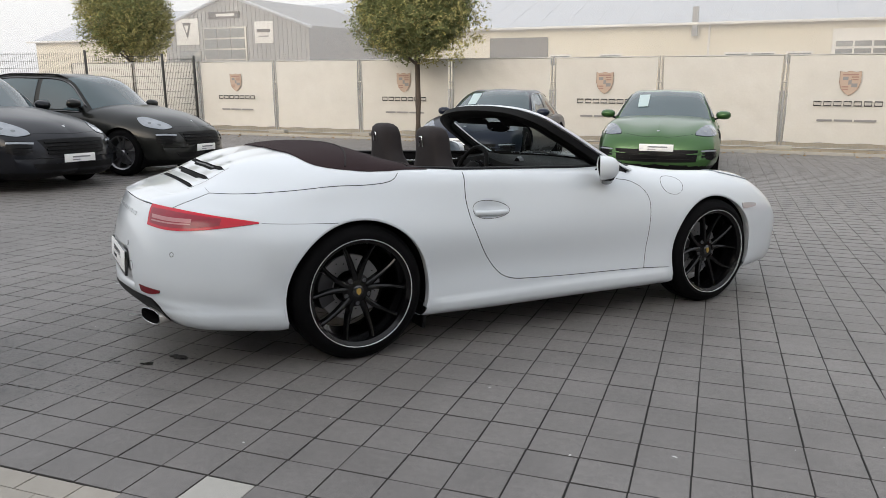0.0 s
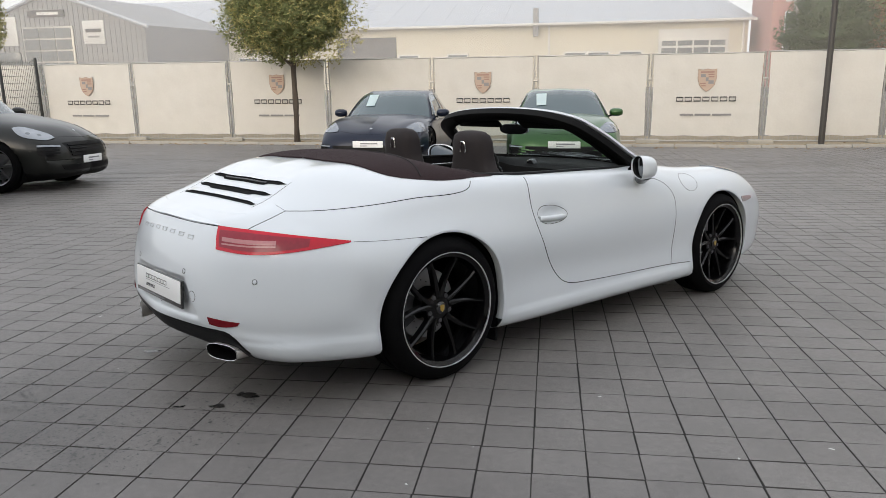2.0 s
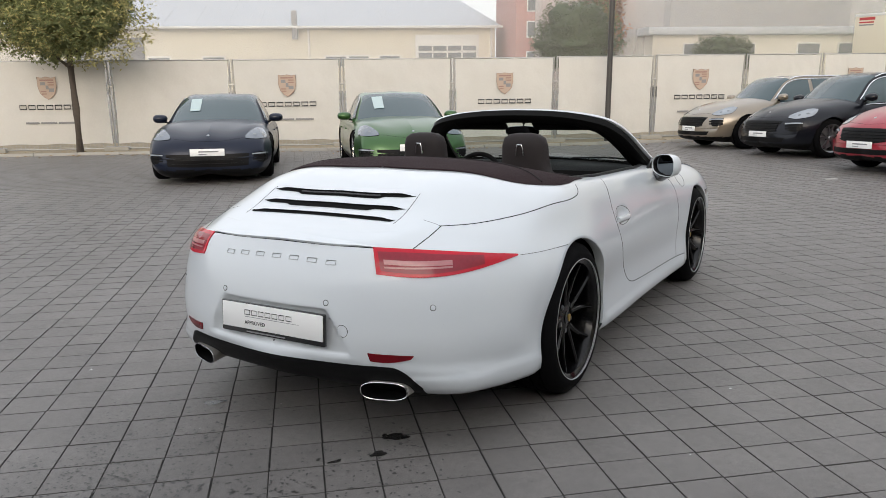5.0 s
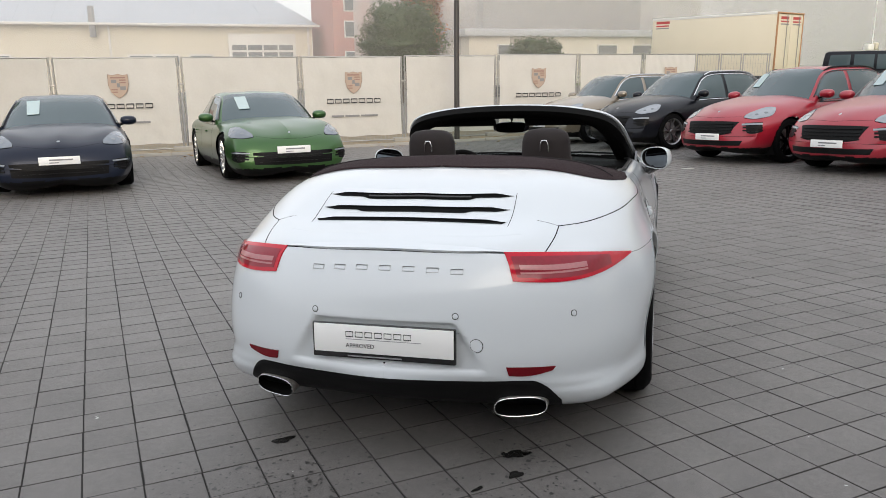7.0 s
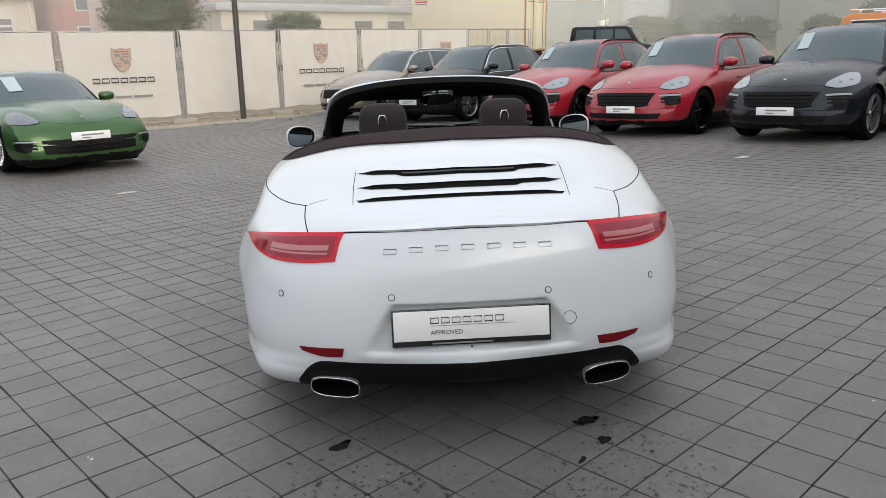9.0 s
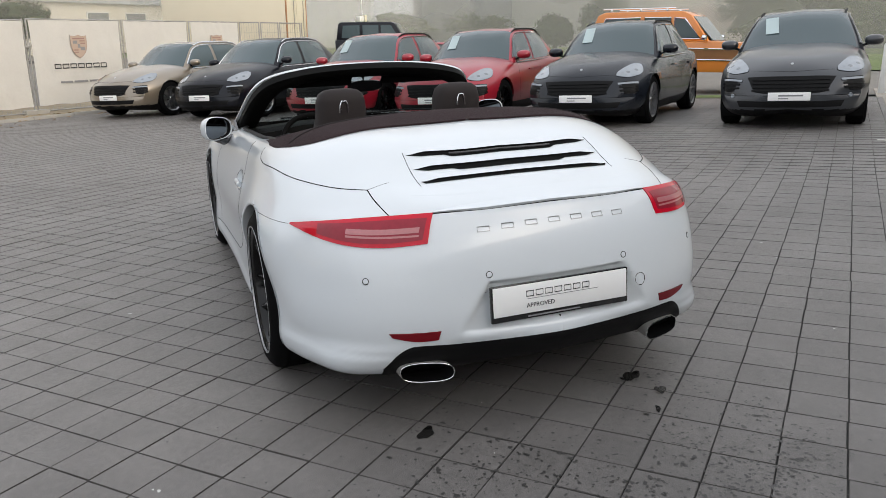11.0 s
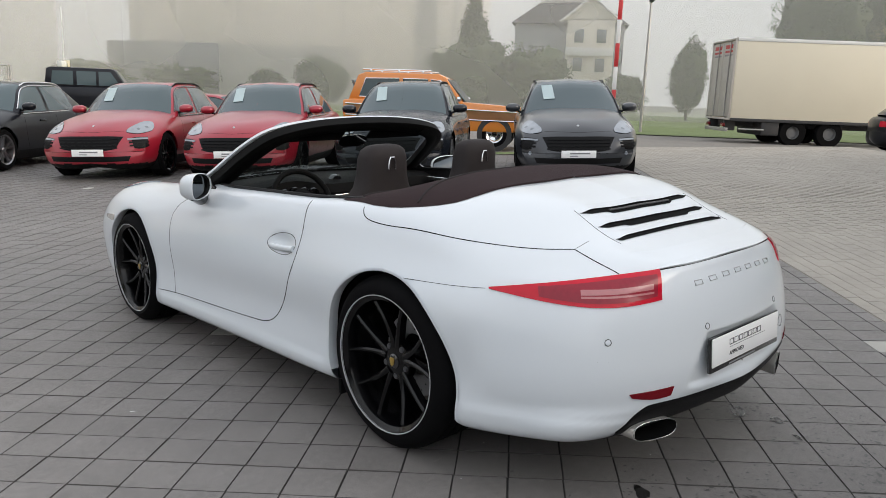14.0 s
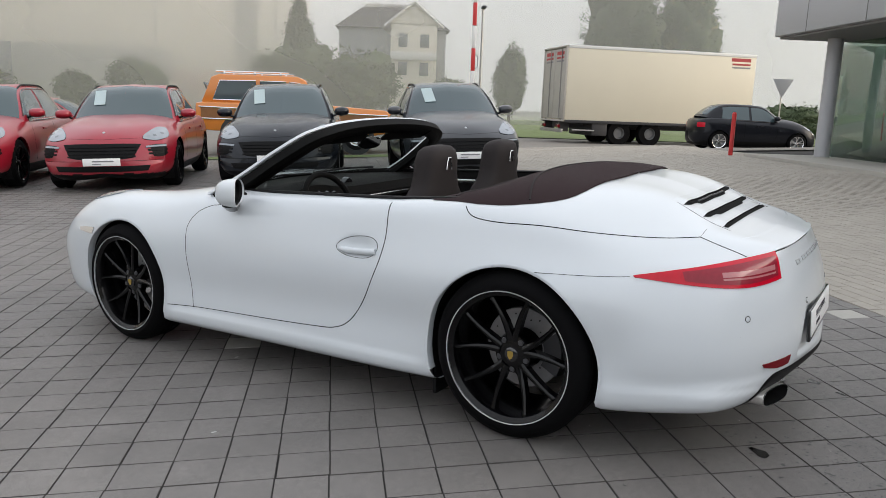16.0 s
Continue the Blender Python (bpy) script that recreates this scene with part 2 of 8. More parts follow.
def ground_rise(x, y):
    """The yard is not quite one plane: it flattens out towards the fence and the row of cars."""
    s = min(max((y - 6.0) / 15.0, 0.0), 1.0)
    r = min(max((x - 2.5) / 5.0, 0.0), 1.0)
    n = min(max((11.5 - y) / 6.0, 0.0), 1.0)
    return 0.17 * s * s * (3 - 2 * s) + (0.05 + 0.045 * n * n * (3 - 2 * n)) * r * r * (3 - 2 * r)


def on_yard(x, y, turn=0.0, up=0.0, upright=False):
    """The pose of a thing that stands on the yard, square to it or upright."""
    m = SLOPE @ pose(x, y, ground_rise(x, y) + up, 0, 0, turn)
    return pose(*m.translation, 0, 0, turn) if upright else m


# ---- the white open sports car ----
CAR_AT = SLOPE @ pose(-2.0035, 4.4955, 0, 0, 0, 53.41)
car = thing("sports_car", "white open two-door sports car, soft top folded, parked on grey paving", "car", m=CAR_AT)

# lengthwise lines of the skin, tail to nose, from the keel to the crown
L0 = [(-1, 0, 0.5), (-0.995, 0, 0.4), (-0.965, 0, 0.31), (-0.9, 0, 0.235), (-0.68, 0, 0.185), (-0.45, 0, 0.175), (-0.2, 0, 0.17), (0.1, 0, 0.165), (0.5, 0, 0.16), (1, 0, 0.16), (1.5, 0, 0.16), (1.9, 0, 0.16), (2.3, 0, 0.16), (2.75, 0, 0.165), (3.02, 0, 0.175), (3.27, 0, 0.21), (3.4, 0, 0.46)]
L1 = [(-0.985, 0.25, 0.5), (-0.985, 0.25, 0.4), (-0.955, 0.27, 0.31), (-0.88, 0.34, 0.235), (-0.68, 0.56, 0.19), (-0.45, 0.66, 0.18), (-0.2, 0.7, 0.175), (0.1, 0.71, 0.17), (0.5, 0.71, 0.165), (1, 0.71, 0.165), (1.5, 0.71, 0.165), (1.9, 0.71, 0.165), (2.3, 0.71, 0.165), (2.72, 0.7, 0.17), (3, 0.62, 0.18), (3.24, 0.46, 0.215), (3.385, 0.22, 0.46)]
L2 = [(-0.93, 0.48, 0.5), (-0.93, 0.49, 0.41), (-0.9, 0.54, 0.33), (-0.82, 0.625, 0.26), (-0.65, 0.735, 0.225), (-0.45, 0.8, 0.213), (-0.2, 0.845, 0.205), (0.1, 0.86, 0.195), (0.5, 0.842, 0.188), (1, 0.835, 0.182), (1.5, 0.835, 0.18), (1.9, 0.842, 0.18), (2.3, 0.85, 0.185), (2.78, 0.825, 0.195), (3.07, 0.745, 0.205), (3.26, 0.58, 0.23), (3.35, 0.42, 0.46)]
L3 = [(-0.87, 0.62, 0.5), (-0.86, 0.635, 0.45), (-0.83, 0.67, 0.42), (-0.76, 0.72, 0.4), (-0.62, 0.79, 0.39), (-0.45, 0.848, 0.385), (-0.2, 0.885, 0.38), (0.1, 0.89, 0.38), (0.5, 0.85, 0.385), (1, 0.838, 0.38), (1.5, 0.84, 0.37), (1.9, 0.85, 0.37), (2.3, 0.866, 0.38), (2.78, 0.855, 0.385), (3.09, 0.785, 0.37), (3.29, 0.61, 0.38), (3.3, 0.53, 0.46)]
L4 = [(-0.83, 0.68, 0.5), (-0.815, 0.7, 0.52), (-0.775, 0.73, 0.55), (-0.7, 0.77, 0.57), (-0.58, 0.822, 0.58), (-0.42, 0.868, 0.59), (-0.2, 0.9, 0.6), (0.1, 0.908, 0.6), (0.5, 0.88, 0.58), (1, 0.866, 0.56), (1.5, 0.866, 0.55), (1.9, 0.87, 0.55), (2.3, 0.88, 0.56), (2.77, 0.868, 0.56), (3.08, 0.792, 0.53), (3.26, 0.635, 0.49), (3.25, 0.6, 0.46)]
L5 = [(-0.87, 0.62, 0.5), (-0.85, 0.64, 0.6), (-0.8, 0.665, 0.675), (-0.705, 0.7, 0.722), (-0.56, 0.765, 0.725), (-0.41, 0.812, 0.74), (-0.2, 0.838, 0.758), (0.1, 0.845, 0.772), (0.5, 0.832, 0.758), (1, 0.83, 0.745), (1.5, 0.833, 0.735), (1.9, 0.832, 0.735), (2.3, 0.825, 0.745), (2.72, 0.82, 0.738), (3.01, 0.75, 0.672), (3.23, 0.59, 0.55), (3.3, 0.53, 0.46)]
L6 = [(-0.93, 0.48, 0.5), (-0.92, 0.48, 0.63), (-0.875, 0.49, 0.712), (-0.81, 0.51, 0.765), (-0.63, 0.585, 0.795), (-0.42, 0.675, 0.818), (-0.2, 0.738, 0.85), (0.1, 0.768, 0.885), (0.5, 0.777, 0.888), (1, 0.775, 0.88), (1.5, 0.765, 0.868), (1.85, 0.742, 0.858), (2.25, 0.7, 0.835), (2.65, 0.69, 0.825), (2.94, 0.625, 0.76), (3.19, 0.48, 0.61), (3.35, 0.42, 0.46)]
L7 = [(-0.985, 0.25, 0.5), (-0.972, 0.25, 0.62), (-0.922, 0.25, 0.712), (-0.885, 0.28, 0.772), (-0.675, 0.39, 0.838), (-0.5, 0.41, 0.918), (-0.27, 0.46, 0.975), (0.08, 0.5, 0.972), (0.46, 0.5, 0.905), (1, 0.5, 0.87), (1.5, 0.5, 0.88), (1.9, 0.42, 0.888), (2.3, 0.38, 0.825), (2.7, 0.34, 0.765), (3, 0.3, 0.7), (3.23, 0.24, 0.585), (3.385, 0.22, 0.46)]
L8 = [(-1, 0, 0.5), (-0.985, 0, 0.62), (-0.935, 0, 0.712), (-0.905, 0, 0.776), (-0.68, 0, 0.842), (-0.5, 0, 0.925), (-0.27, 0, 0.99), (0.08, 0, 0.992), (0.46, 0, 0.915), (1, 0, 0.87), (1.5, 0, 0.885), (1.9, 0, 0.9), (2.3, 0, 0.82), (2.72, 0, 0.755), (3.03, 0, 0.69), (3.25, 0, 0.58), (3.4, 0, 0.46)]
def ease(a):
    a = np.clip(a, 0, 1)
    return a * a * (3 - 2 * a)


for line in (L0, L1, L2, L3, L4, L5, L6, L7, L8):       # a slightly longer nose
    for k, more in ((13, 0.008), (14, 0.032), (15, 0.045), (16, 0.045)):
        line[k] = (line[k][0] + more, *line[k][1:])
for k in range(8, 13):                                  # flared sills
    L2[k] = (L2[k][0], L2[k][1] + 0.022, L2[k][2])
    L3[k] = (L3[k][0], L3[k][1] + 0.016, L3[k][2])
for k, out in ((3, 0.030), (4, 0.028), (5, 0.027), (6, 0.022)):     # a straight-sided rear skirt
    L2[k] = (L2[k][0], L2[k][1] + out, L2[k][2] - 0.004)
for k, out in ((4, 0.026), (5, 0.034), (6, 0.032), (7, 0.016)):     # full rear shoulders
    L6[k] = (L6[k][0], L6[k][1] + out, L6[k][2] + 0.006)
for k in range(2, 7):                                   # drawn in at the height of the tail lamps
    L5[k] = (L5[k][0], L5[k][1] - 0.010, L5[k][2])
NU, NV = 400, 150
L78 = [((a[0] * 0.35 + b[0] * 0.65), a[1] * 0.5, a[2] * 0.3 + b[2] * 0.7) for a, b in zip(L7, L8)]
half_skin = loft([L0, L1, L2, L3, L4, L5, L6, L7, L78, L8], NU, NV)
# upper and lower halves meet in one line round the tail
meet = np.array([c[0][:2] for c in (L0, L1, L2, L3, L4)])
for u in range(12):
    here = np.interp(half_skin[0, :, 1], *spline(meet[:, ::-1], 60).T)
    half_skin[u, :, 0] += (here - half_skin[0, :, 0]) * (1 - u / 12) ** 2 if u else 0
half_skin[0, :, 0] = np.interp(half_skin[0, :, 1], *spline(meet[:, ::-1], 60).T)
half_skin = half_skin.reshape(-1, 3)


# the tail: one plan outline runs round the corners, drawn in above a soft crease under the lettering
TAIL_PLAN = spline([(-0.99, -0.20), (-1.0, 0.0), (-0.99, 0.20), (-0.957, 0.40), (-0.902, 0.545), (-0.822, 0.672), (-0.71, 0.762), (-0.58, 0.822), (-0.42, 0.868), (-0.2, 0.9)], 500)
TAIL_Z = np.linspace(0.28, 0.82, 271)
TAIL_IN = spline([(0.020,), (0.010,), (0.0035,), (0.0005,), (0.001,), (0.0045,), (0.0095,), (0.016,), (0.0245,), (0.039,), (0.063,), (0.096,), (0.122,)], TAIL_Z, (0.28, 0.33, 0.37, 0.41, 0.45, 0.49, 0.53, 0.57, 0.61, 0.66, 0.72, 0.78, 0.82))[:, 0]
TAIL_SLOPE = np.gradient(TAIL_IN, TAIL_Z)


def shape_tail(v):
    """Draws the tail onto its plan outline, by the same inward run at every height; also gives the even normals there and how far they hold."""
    out, face, hold = v.copy(), np.zeros_like(v), np.zeros(len(v))
    lead = np.gradient(TAIL_PLAN, axis=0)
    lead /= np.linalg.norm(lead, axis=1, keepdims=True)
    inward = np.c_[lead[:, 1], -lead[:, 0]]
    pool = np.where((v[:, 0] < -0.36) & (v[:, 2] > 0.31) & (v[:, 2] < 0.78))[0]
    for i in np.array_split(pool, 20):
        k = ((v[i, None, :2] - TAIL_PLAN[None]) ** 2).sum(axis=2).argmin(axis=1)
        d = ((v[i, :2] - TAIL_PLAN[k]) * inward[k]).sum(axis=1)
        x, z = v[i, 0], v[i, 2]
        run = np.interp(z, TAIL_Z, TAIL_IN) * 0.98
        w = ease((-0.40 - x) / 0.22) * ease((z - 0.32) / 0.05) * ease((0.765 - z) / 0.07)
        out[i, :2] += inward[k] * ((run - d) * w)[:, None]
        face[i] = np.c_[-inward[k], np.interp(z, TAIL_Z, TAIL_SLOPE)]
        hold[i] = w
    return out, face / np.maximum(np.linalg.norm(face, axis=1, keepdims=True), 1e-9), hold


centre_line = np.abs(half_skin[:, 1]) < 1e-6
half_skin, tail_face, tail_hold = shape_tail(half_skin)
half_skin[centre_line, 1], tail_face[centre_line, 1] = 0.0, 0.0


# the number plate sits in a shallow recess of the bumper
hx, hy, hz = half_skin.T
dent = ease((0.338 - 0.62 * (hz - 0.42) - np.abs(hy)) / 0.026) * ease((0.546 - hz) / 0.016) * ease((hz - 0.358) / 0.05) * (hx < -0.8)
half_skin[:, 0] += 0.030 * dent
dent_in = ease((0.306 - 0.62 * (hz - 0.42) - np.abs(hy)) / 0.02) * ease((0.528 - hz) / 0.012) * ease((hz - 0.410) / 0.012)
tail_hold *= 1 - ease((0.358 - 0.62 * (hz - 0.42) - np.abs(hy)) / 0.02) * ease((0.556 - hz) / 0.010) * (hx < -0.8) * (1 - dent_in)
# a soft step above the lower skirt of the rear bumper
half_n = vertex_normals(half_skin, grid_faces(NU, NV))
half_n *= np.sign(half_n[np.argmax(half_skin[:, 1]), 1])
skirt = 0.006 * ease((0.304 - hz) / 0.014) * ease((-0.36 - hx) / 0.04) * ease((hy - 0.54) / 0.05)
half_skin[:, :2] += half_n[:, :2] * skirt[:, None]
# and a ledge along the sill below the door
ledge = 0.009 * ease((0.262 - hz) / 0.016) * ease((hz - 0.17) / 0.03) * ease((hx - 0.36) / 0.10) * ease((2.08 - hx) / 0.08) * (hy > 0.6)
half_skin[:, 1] += ledge
# and the door pull in a hollow of the door
hollow = ease(1.25 - 1.25 * np.hypot((hx - 0.762) / 0.125, (hz - 0.702) / 0.052)) * (hy > 0.6)
half_skin[:, 1] -= 0.016 * hollow
half_faces = grid_faces(NU, NV)
skin_v, skin_f = mirror_y(half_skin, half_faces)
skin_n = vertex_normals(skin_v, skin_f)
if skin_n[np.argmax(skin_v[:, 2])][2] < 0:
    skin_n, skin_f = -skin_n, skin_f[:, ::-1]
on_middle = np.abs(skin_v[:, 1]) < 1e-6
skin_n[on_middle, 1] = 0
# round off the closing line of the tail
u_row = np.tile(np.repeat(np.arange(NU), NV), 2)
tail = np.where(skin_v[:, 0] < -0.55)[0]
for i in np.where((u_row < 14) & (skin_v[:, 0] < -0.6))[0]:
    d2 = ((skin_v[tail] - skin_v[i]) ** 2).sum(axis=1)
    near = d2 < 0.06 ** 2
    w = np.exp(-d2[near] / 0.028 ** 2)
    skin_n[i] += 3 * (skin_n[tail[near]] * w[:, None]).sum(axis=0) / w.sum()
skin_n /= np.maximum(np.linalg.norm(skin_n, axis=1, keepdims=True), 1e-9)
hold = np.tile(tail_hold, 2)[:, None]
skin_n = skin_n * (1 - hold) + np.vstack((tail_face, tail_face * (1, -1, 1))) * hold
skin_n /= np.maximum(np.linalg.norm(skin_n, axis=1, keepdims=True), 1e-9)
from mathutils.bvhtree import BVHTree
SKIN = BVHTree.FromPolygons(skin_v.tolist(), skin_f.tolist())


def snap(p):
    """The place on the skin nearest to p, and the skin's outward normal there."""
    at, n, _, _ = SKIN.find_nearest(Vector(p))
    return at, n


def strike(p, ray):
    """The place where the skin is met along a ray from outside through p."""
    if ray is None:
        return snap(p)
    d = Vector(ray).normalized()
    at, n, _, _ = SKIN.ray_cast(Vector(p) + d * 0.35, -d, 0.8)
    return (at, n if n.dot(d) > 0 else -n) if at else snap(p)


ARCH = [(0.0, 0.325, 0.378), (2.45, 0.325, 0.372)]
side = np.abs(skin_v[:, 1]) > 0.45
gone = np.zeros(len(skin_v), bool)
step = 0.016
for ax, az, ar in ARCH:
    dx, dz = skin_v[:, 0] - ax, skin_v[:, 2] - az
    r = np.hypot(dx, dz)
    near = side & (r < ar + step) & (r > ar - step * 0.2) & (skin_v[:, 2] > 0.12)
    skin_v[near, 0] = ax + dx[near] / r[near] * ar
    skin_v[near, 2] = az + dz[near] / r[near] * ar
    gone |= side & (np.hypot(skin_v[:, 0] - ax, skin_v[:, 2] - az) < ar + 1e-4)


def cockpit_half(x):
    """Half the width of the open cockpit."""
    return np.where(x < 0.55, 0.70, np.where(x < 1.3, 0.715, 0.715 - 0.10 * ((x - 1.3) / 0.5) ** 2))


def in_cockpit(v, grow=0.0):
    x, y, z = v.T
    return (z > 0.7) & (x > 0.30 - grow) & (x < 1.74 + grow + 0.19 * (1 - (y / 0.7) ** 2)) & (np.abs(y) < cockpit_half(x) + grow)


inside = in_cockpit(skin_v)
f_all = skin_f
mid = skin_v[f_all].mean(axis=1)
keep = ~(gone[f_all].all(axis=1)) & ~(inside[f_all].all(axis=1))
f_all, mid = f_all[keep], mid[keep]
mx, my, mz = mid.T


DOOR_F = ((0.28, 0.40, 0.55, 0.68, 0.74, 0.81, 0.855, 0.872), (1.857, 1.872, 1.890, 1.900, 1.885, 1.83, 1.755, 1.67))
DOOR_R = ((0.310, 0.315, 0.335, 0.37, 0.435, 0.52, 0.64, 0.715, 0.79, 0.89), (0.98, 0.92, 0.85, 0.80, 0.744, 0.690, 0.636, 0.620, 0.614, 0.624))


def door_front(z):
    return np.interp(z, *DOOR_F)


def door_rear(z):
    return np.interp(z, *DOOR_R)


is_door = (np.abs(my) > 0.70) & (mz > 0.283 + 0.025 * (1.85 - mx)) & (mx < door_front(mz)) & (mx > door_rear(mz))
is_diff = (mx < -0.55) & (mz < 0.335 - 0.11 * np.clip((np.abs(my) - 0.40) / 0.2, 0, 1) ** 2) & (np.abs(my) < 0.56) & ~is_door
is_lid = (mx > -0.90) & (mx < -0.40) & (mz > 0.775) & (np.abs(my) < 0.60 + (mx + 0.60) * 0.55) & (np.abs(my) < 0.42 + 0.16 * np.clip((-0.47 - mx) / 0.1, 0, 1)) & ~is_door
is_top = (mx > -0.62) & (mx < 0.24) & (mz > 0.79) & (np.abs(my) < 0.575 + 0.27 * np.clip((mx + 0.60) / 0.8, 0, 1) ** 0.8) & ~is_lid
is_bonnet = (mx > 1.95) & (mx < 3.0) & (np.abs(my) < 0.60) & (mz > 0.55)
is_under = (mz < 0.22) & (np.abs(my) < 0.70)
rest = ~(is_door | is_diff | is_lid | is_top | is_bonnet | is_under)
body = shell("body", skin_v, f_all[rest], skin_n, WHITE, car, "glossy white bodywork")
shell("underbody", skin_v, f_all[is_under & ~is_diff], skin_n, BLACK, car, "black underbody")
shell("engine_lid", skin_v, f_all[is_lid], skin_n, WHITE, car)
shell("roof_compartment_lid", skin_v, f_all[is_top], skin_n, WHITE, car)
shell("bonnet", skin_v, f_all[is_bonnet], skin_n, WHITE, car)
shell("rear_bumper", skin_v, f_all[is_diff], skin_n, WHITE, car)
doors = {s: shell("door", skin_v, f_all[is_door & (my * s > 0)], skin_n, WHITE, car) for s in (1, -1)}


def seam(points, parent, width=0.005, name="panel_gap", material=None, proud=0.0006, n=40, ray=None):
    """A narrow dark gap that follows the skin through some places."""
    width *= 0.75
    path = spline(points, n) if len(points) > 2 else np.linspace(points[0], points[1], n)
    at = [strike(p, ray) for p in path]
    bm = bmesh.new()
    rows = []
    for i, (p, nn) in enumerate(at):
        t = at[min(i + 1, n - 1)][0] - at[max(i - 1, 0)][0]
        s = nn.cross(t).normalized() * width / 2
        rows.append([bm.verts.new(p + s - nn * 0.004), bm.verts.new(p + s + nn * proud), bm.verts.new(p - s + nn * proud), bm.verts.new(p - s - nn * 0.004)])
    for a, b in zip(rows, rows[1:]):
        for k in range(3):
            bm.faces.new((a[k], a[k + 1], b[k + 1], b[k]))
    return part(name, bm, material or SEAM, parent, sharp=30)


def patch(name, upper, lower, parent, material, proud=0.004, nu=30, nv=8, label="", ray=None):
    """A raised pane on the skin between an upper and a lower edge, with its rim turned down into the skin."""
    U, W = spline(upper, nu), spline(lower, nu)
    bm = bmesh.new()
    top = []
    for i in range(-1, nu + 1):
        row = []
        for j in range(-1, nv + 1):
            ii, jj = min(max(i, 0), nu - 1), min(max(j, 0), nv - 1)
            p, nn = strike(U[ii] + (W[ii] - U[ii]) * jj / (nv - 1), ray)
            row.append(bm.verts.new(p + nn * (proud if (ii, jj) == (i, j) else -0.004)))
        top.append(row)
    for i in range(nu + 1):
        for j in range(nv + 1):
            bm.faces.new((top[i][j], top[i + 1][j], top[i + 1][j + 1], top[i][j + 1]))
    return part(name, bm, material, parent, label, sharp=60)


def disc_on(name, at, radius, parent, material, proud=0.002, ring=0.0, label="", squash=1.0):
    """A small round plate or ring that lies on the skin."""
    p, n = snap(at)
    u = n.orthogonal().normalized()
    if abs(n.z) < 0.9:
        u = Vector((0, 0, 1)).cross(n).normalized()
    w = n.cross(u)
    bm = bmesh.new()
    prof = [(radius, -0.002), (radius, proud), (max(radius - ring, 0.0), proud), (max(radius - ring, 0.0), -0.002)] if ring else [(radius, -0.002), (radius, proud * 0.6), (radius * 0.85, proud), (0.0005, proud)]
    rows = []
    for i in range(28):
        a = 2 * math.pi * i / 28
        d = u * math.cos(a) + w * (math.sin(a) * squash)
        row = []
        for r, h in prof:
            q, nn = snap(p + d * r)
            row.append(bm.verts.new(q + nn * h))
        rows.append(row)
    for a, b in zip(rows, rows[1:] + rows[:1]):
        for k in range(len(prof) - 1):
            bm.faces.new((a[k], b[k], b[k + 1], a[k + 1]))
    return part(name, bm, material, parent, label)


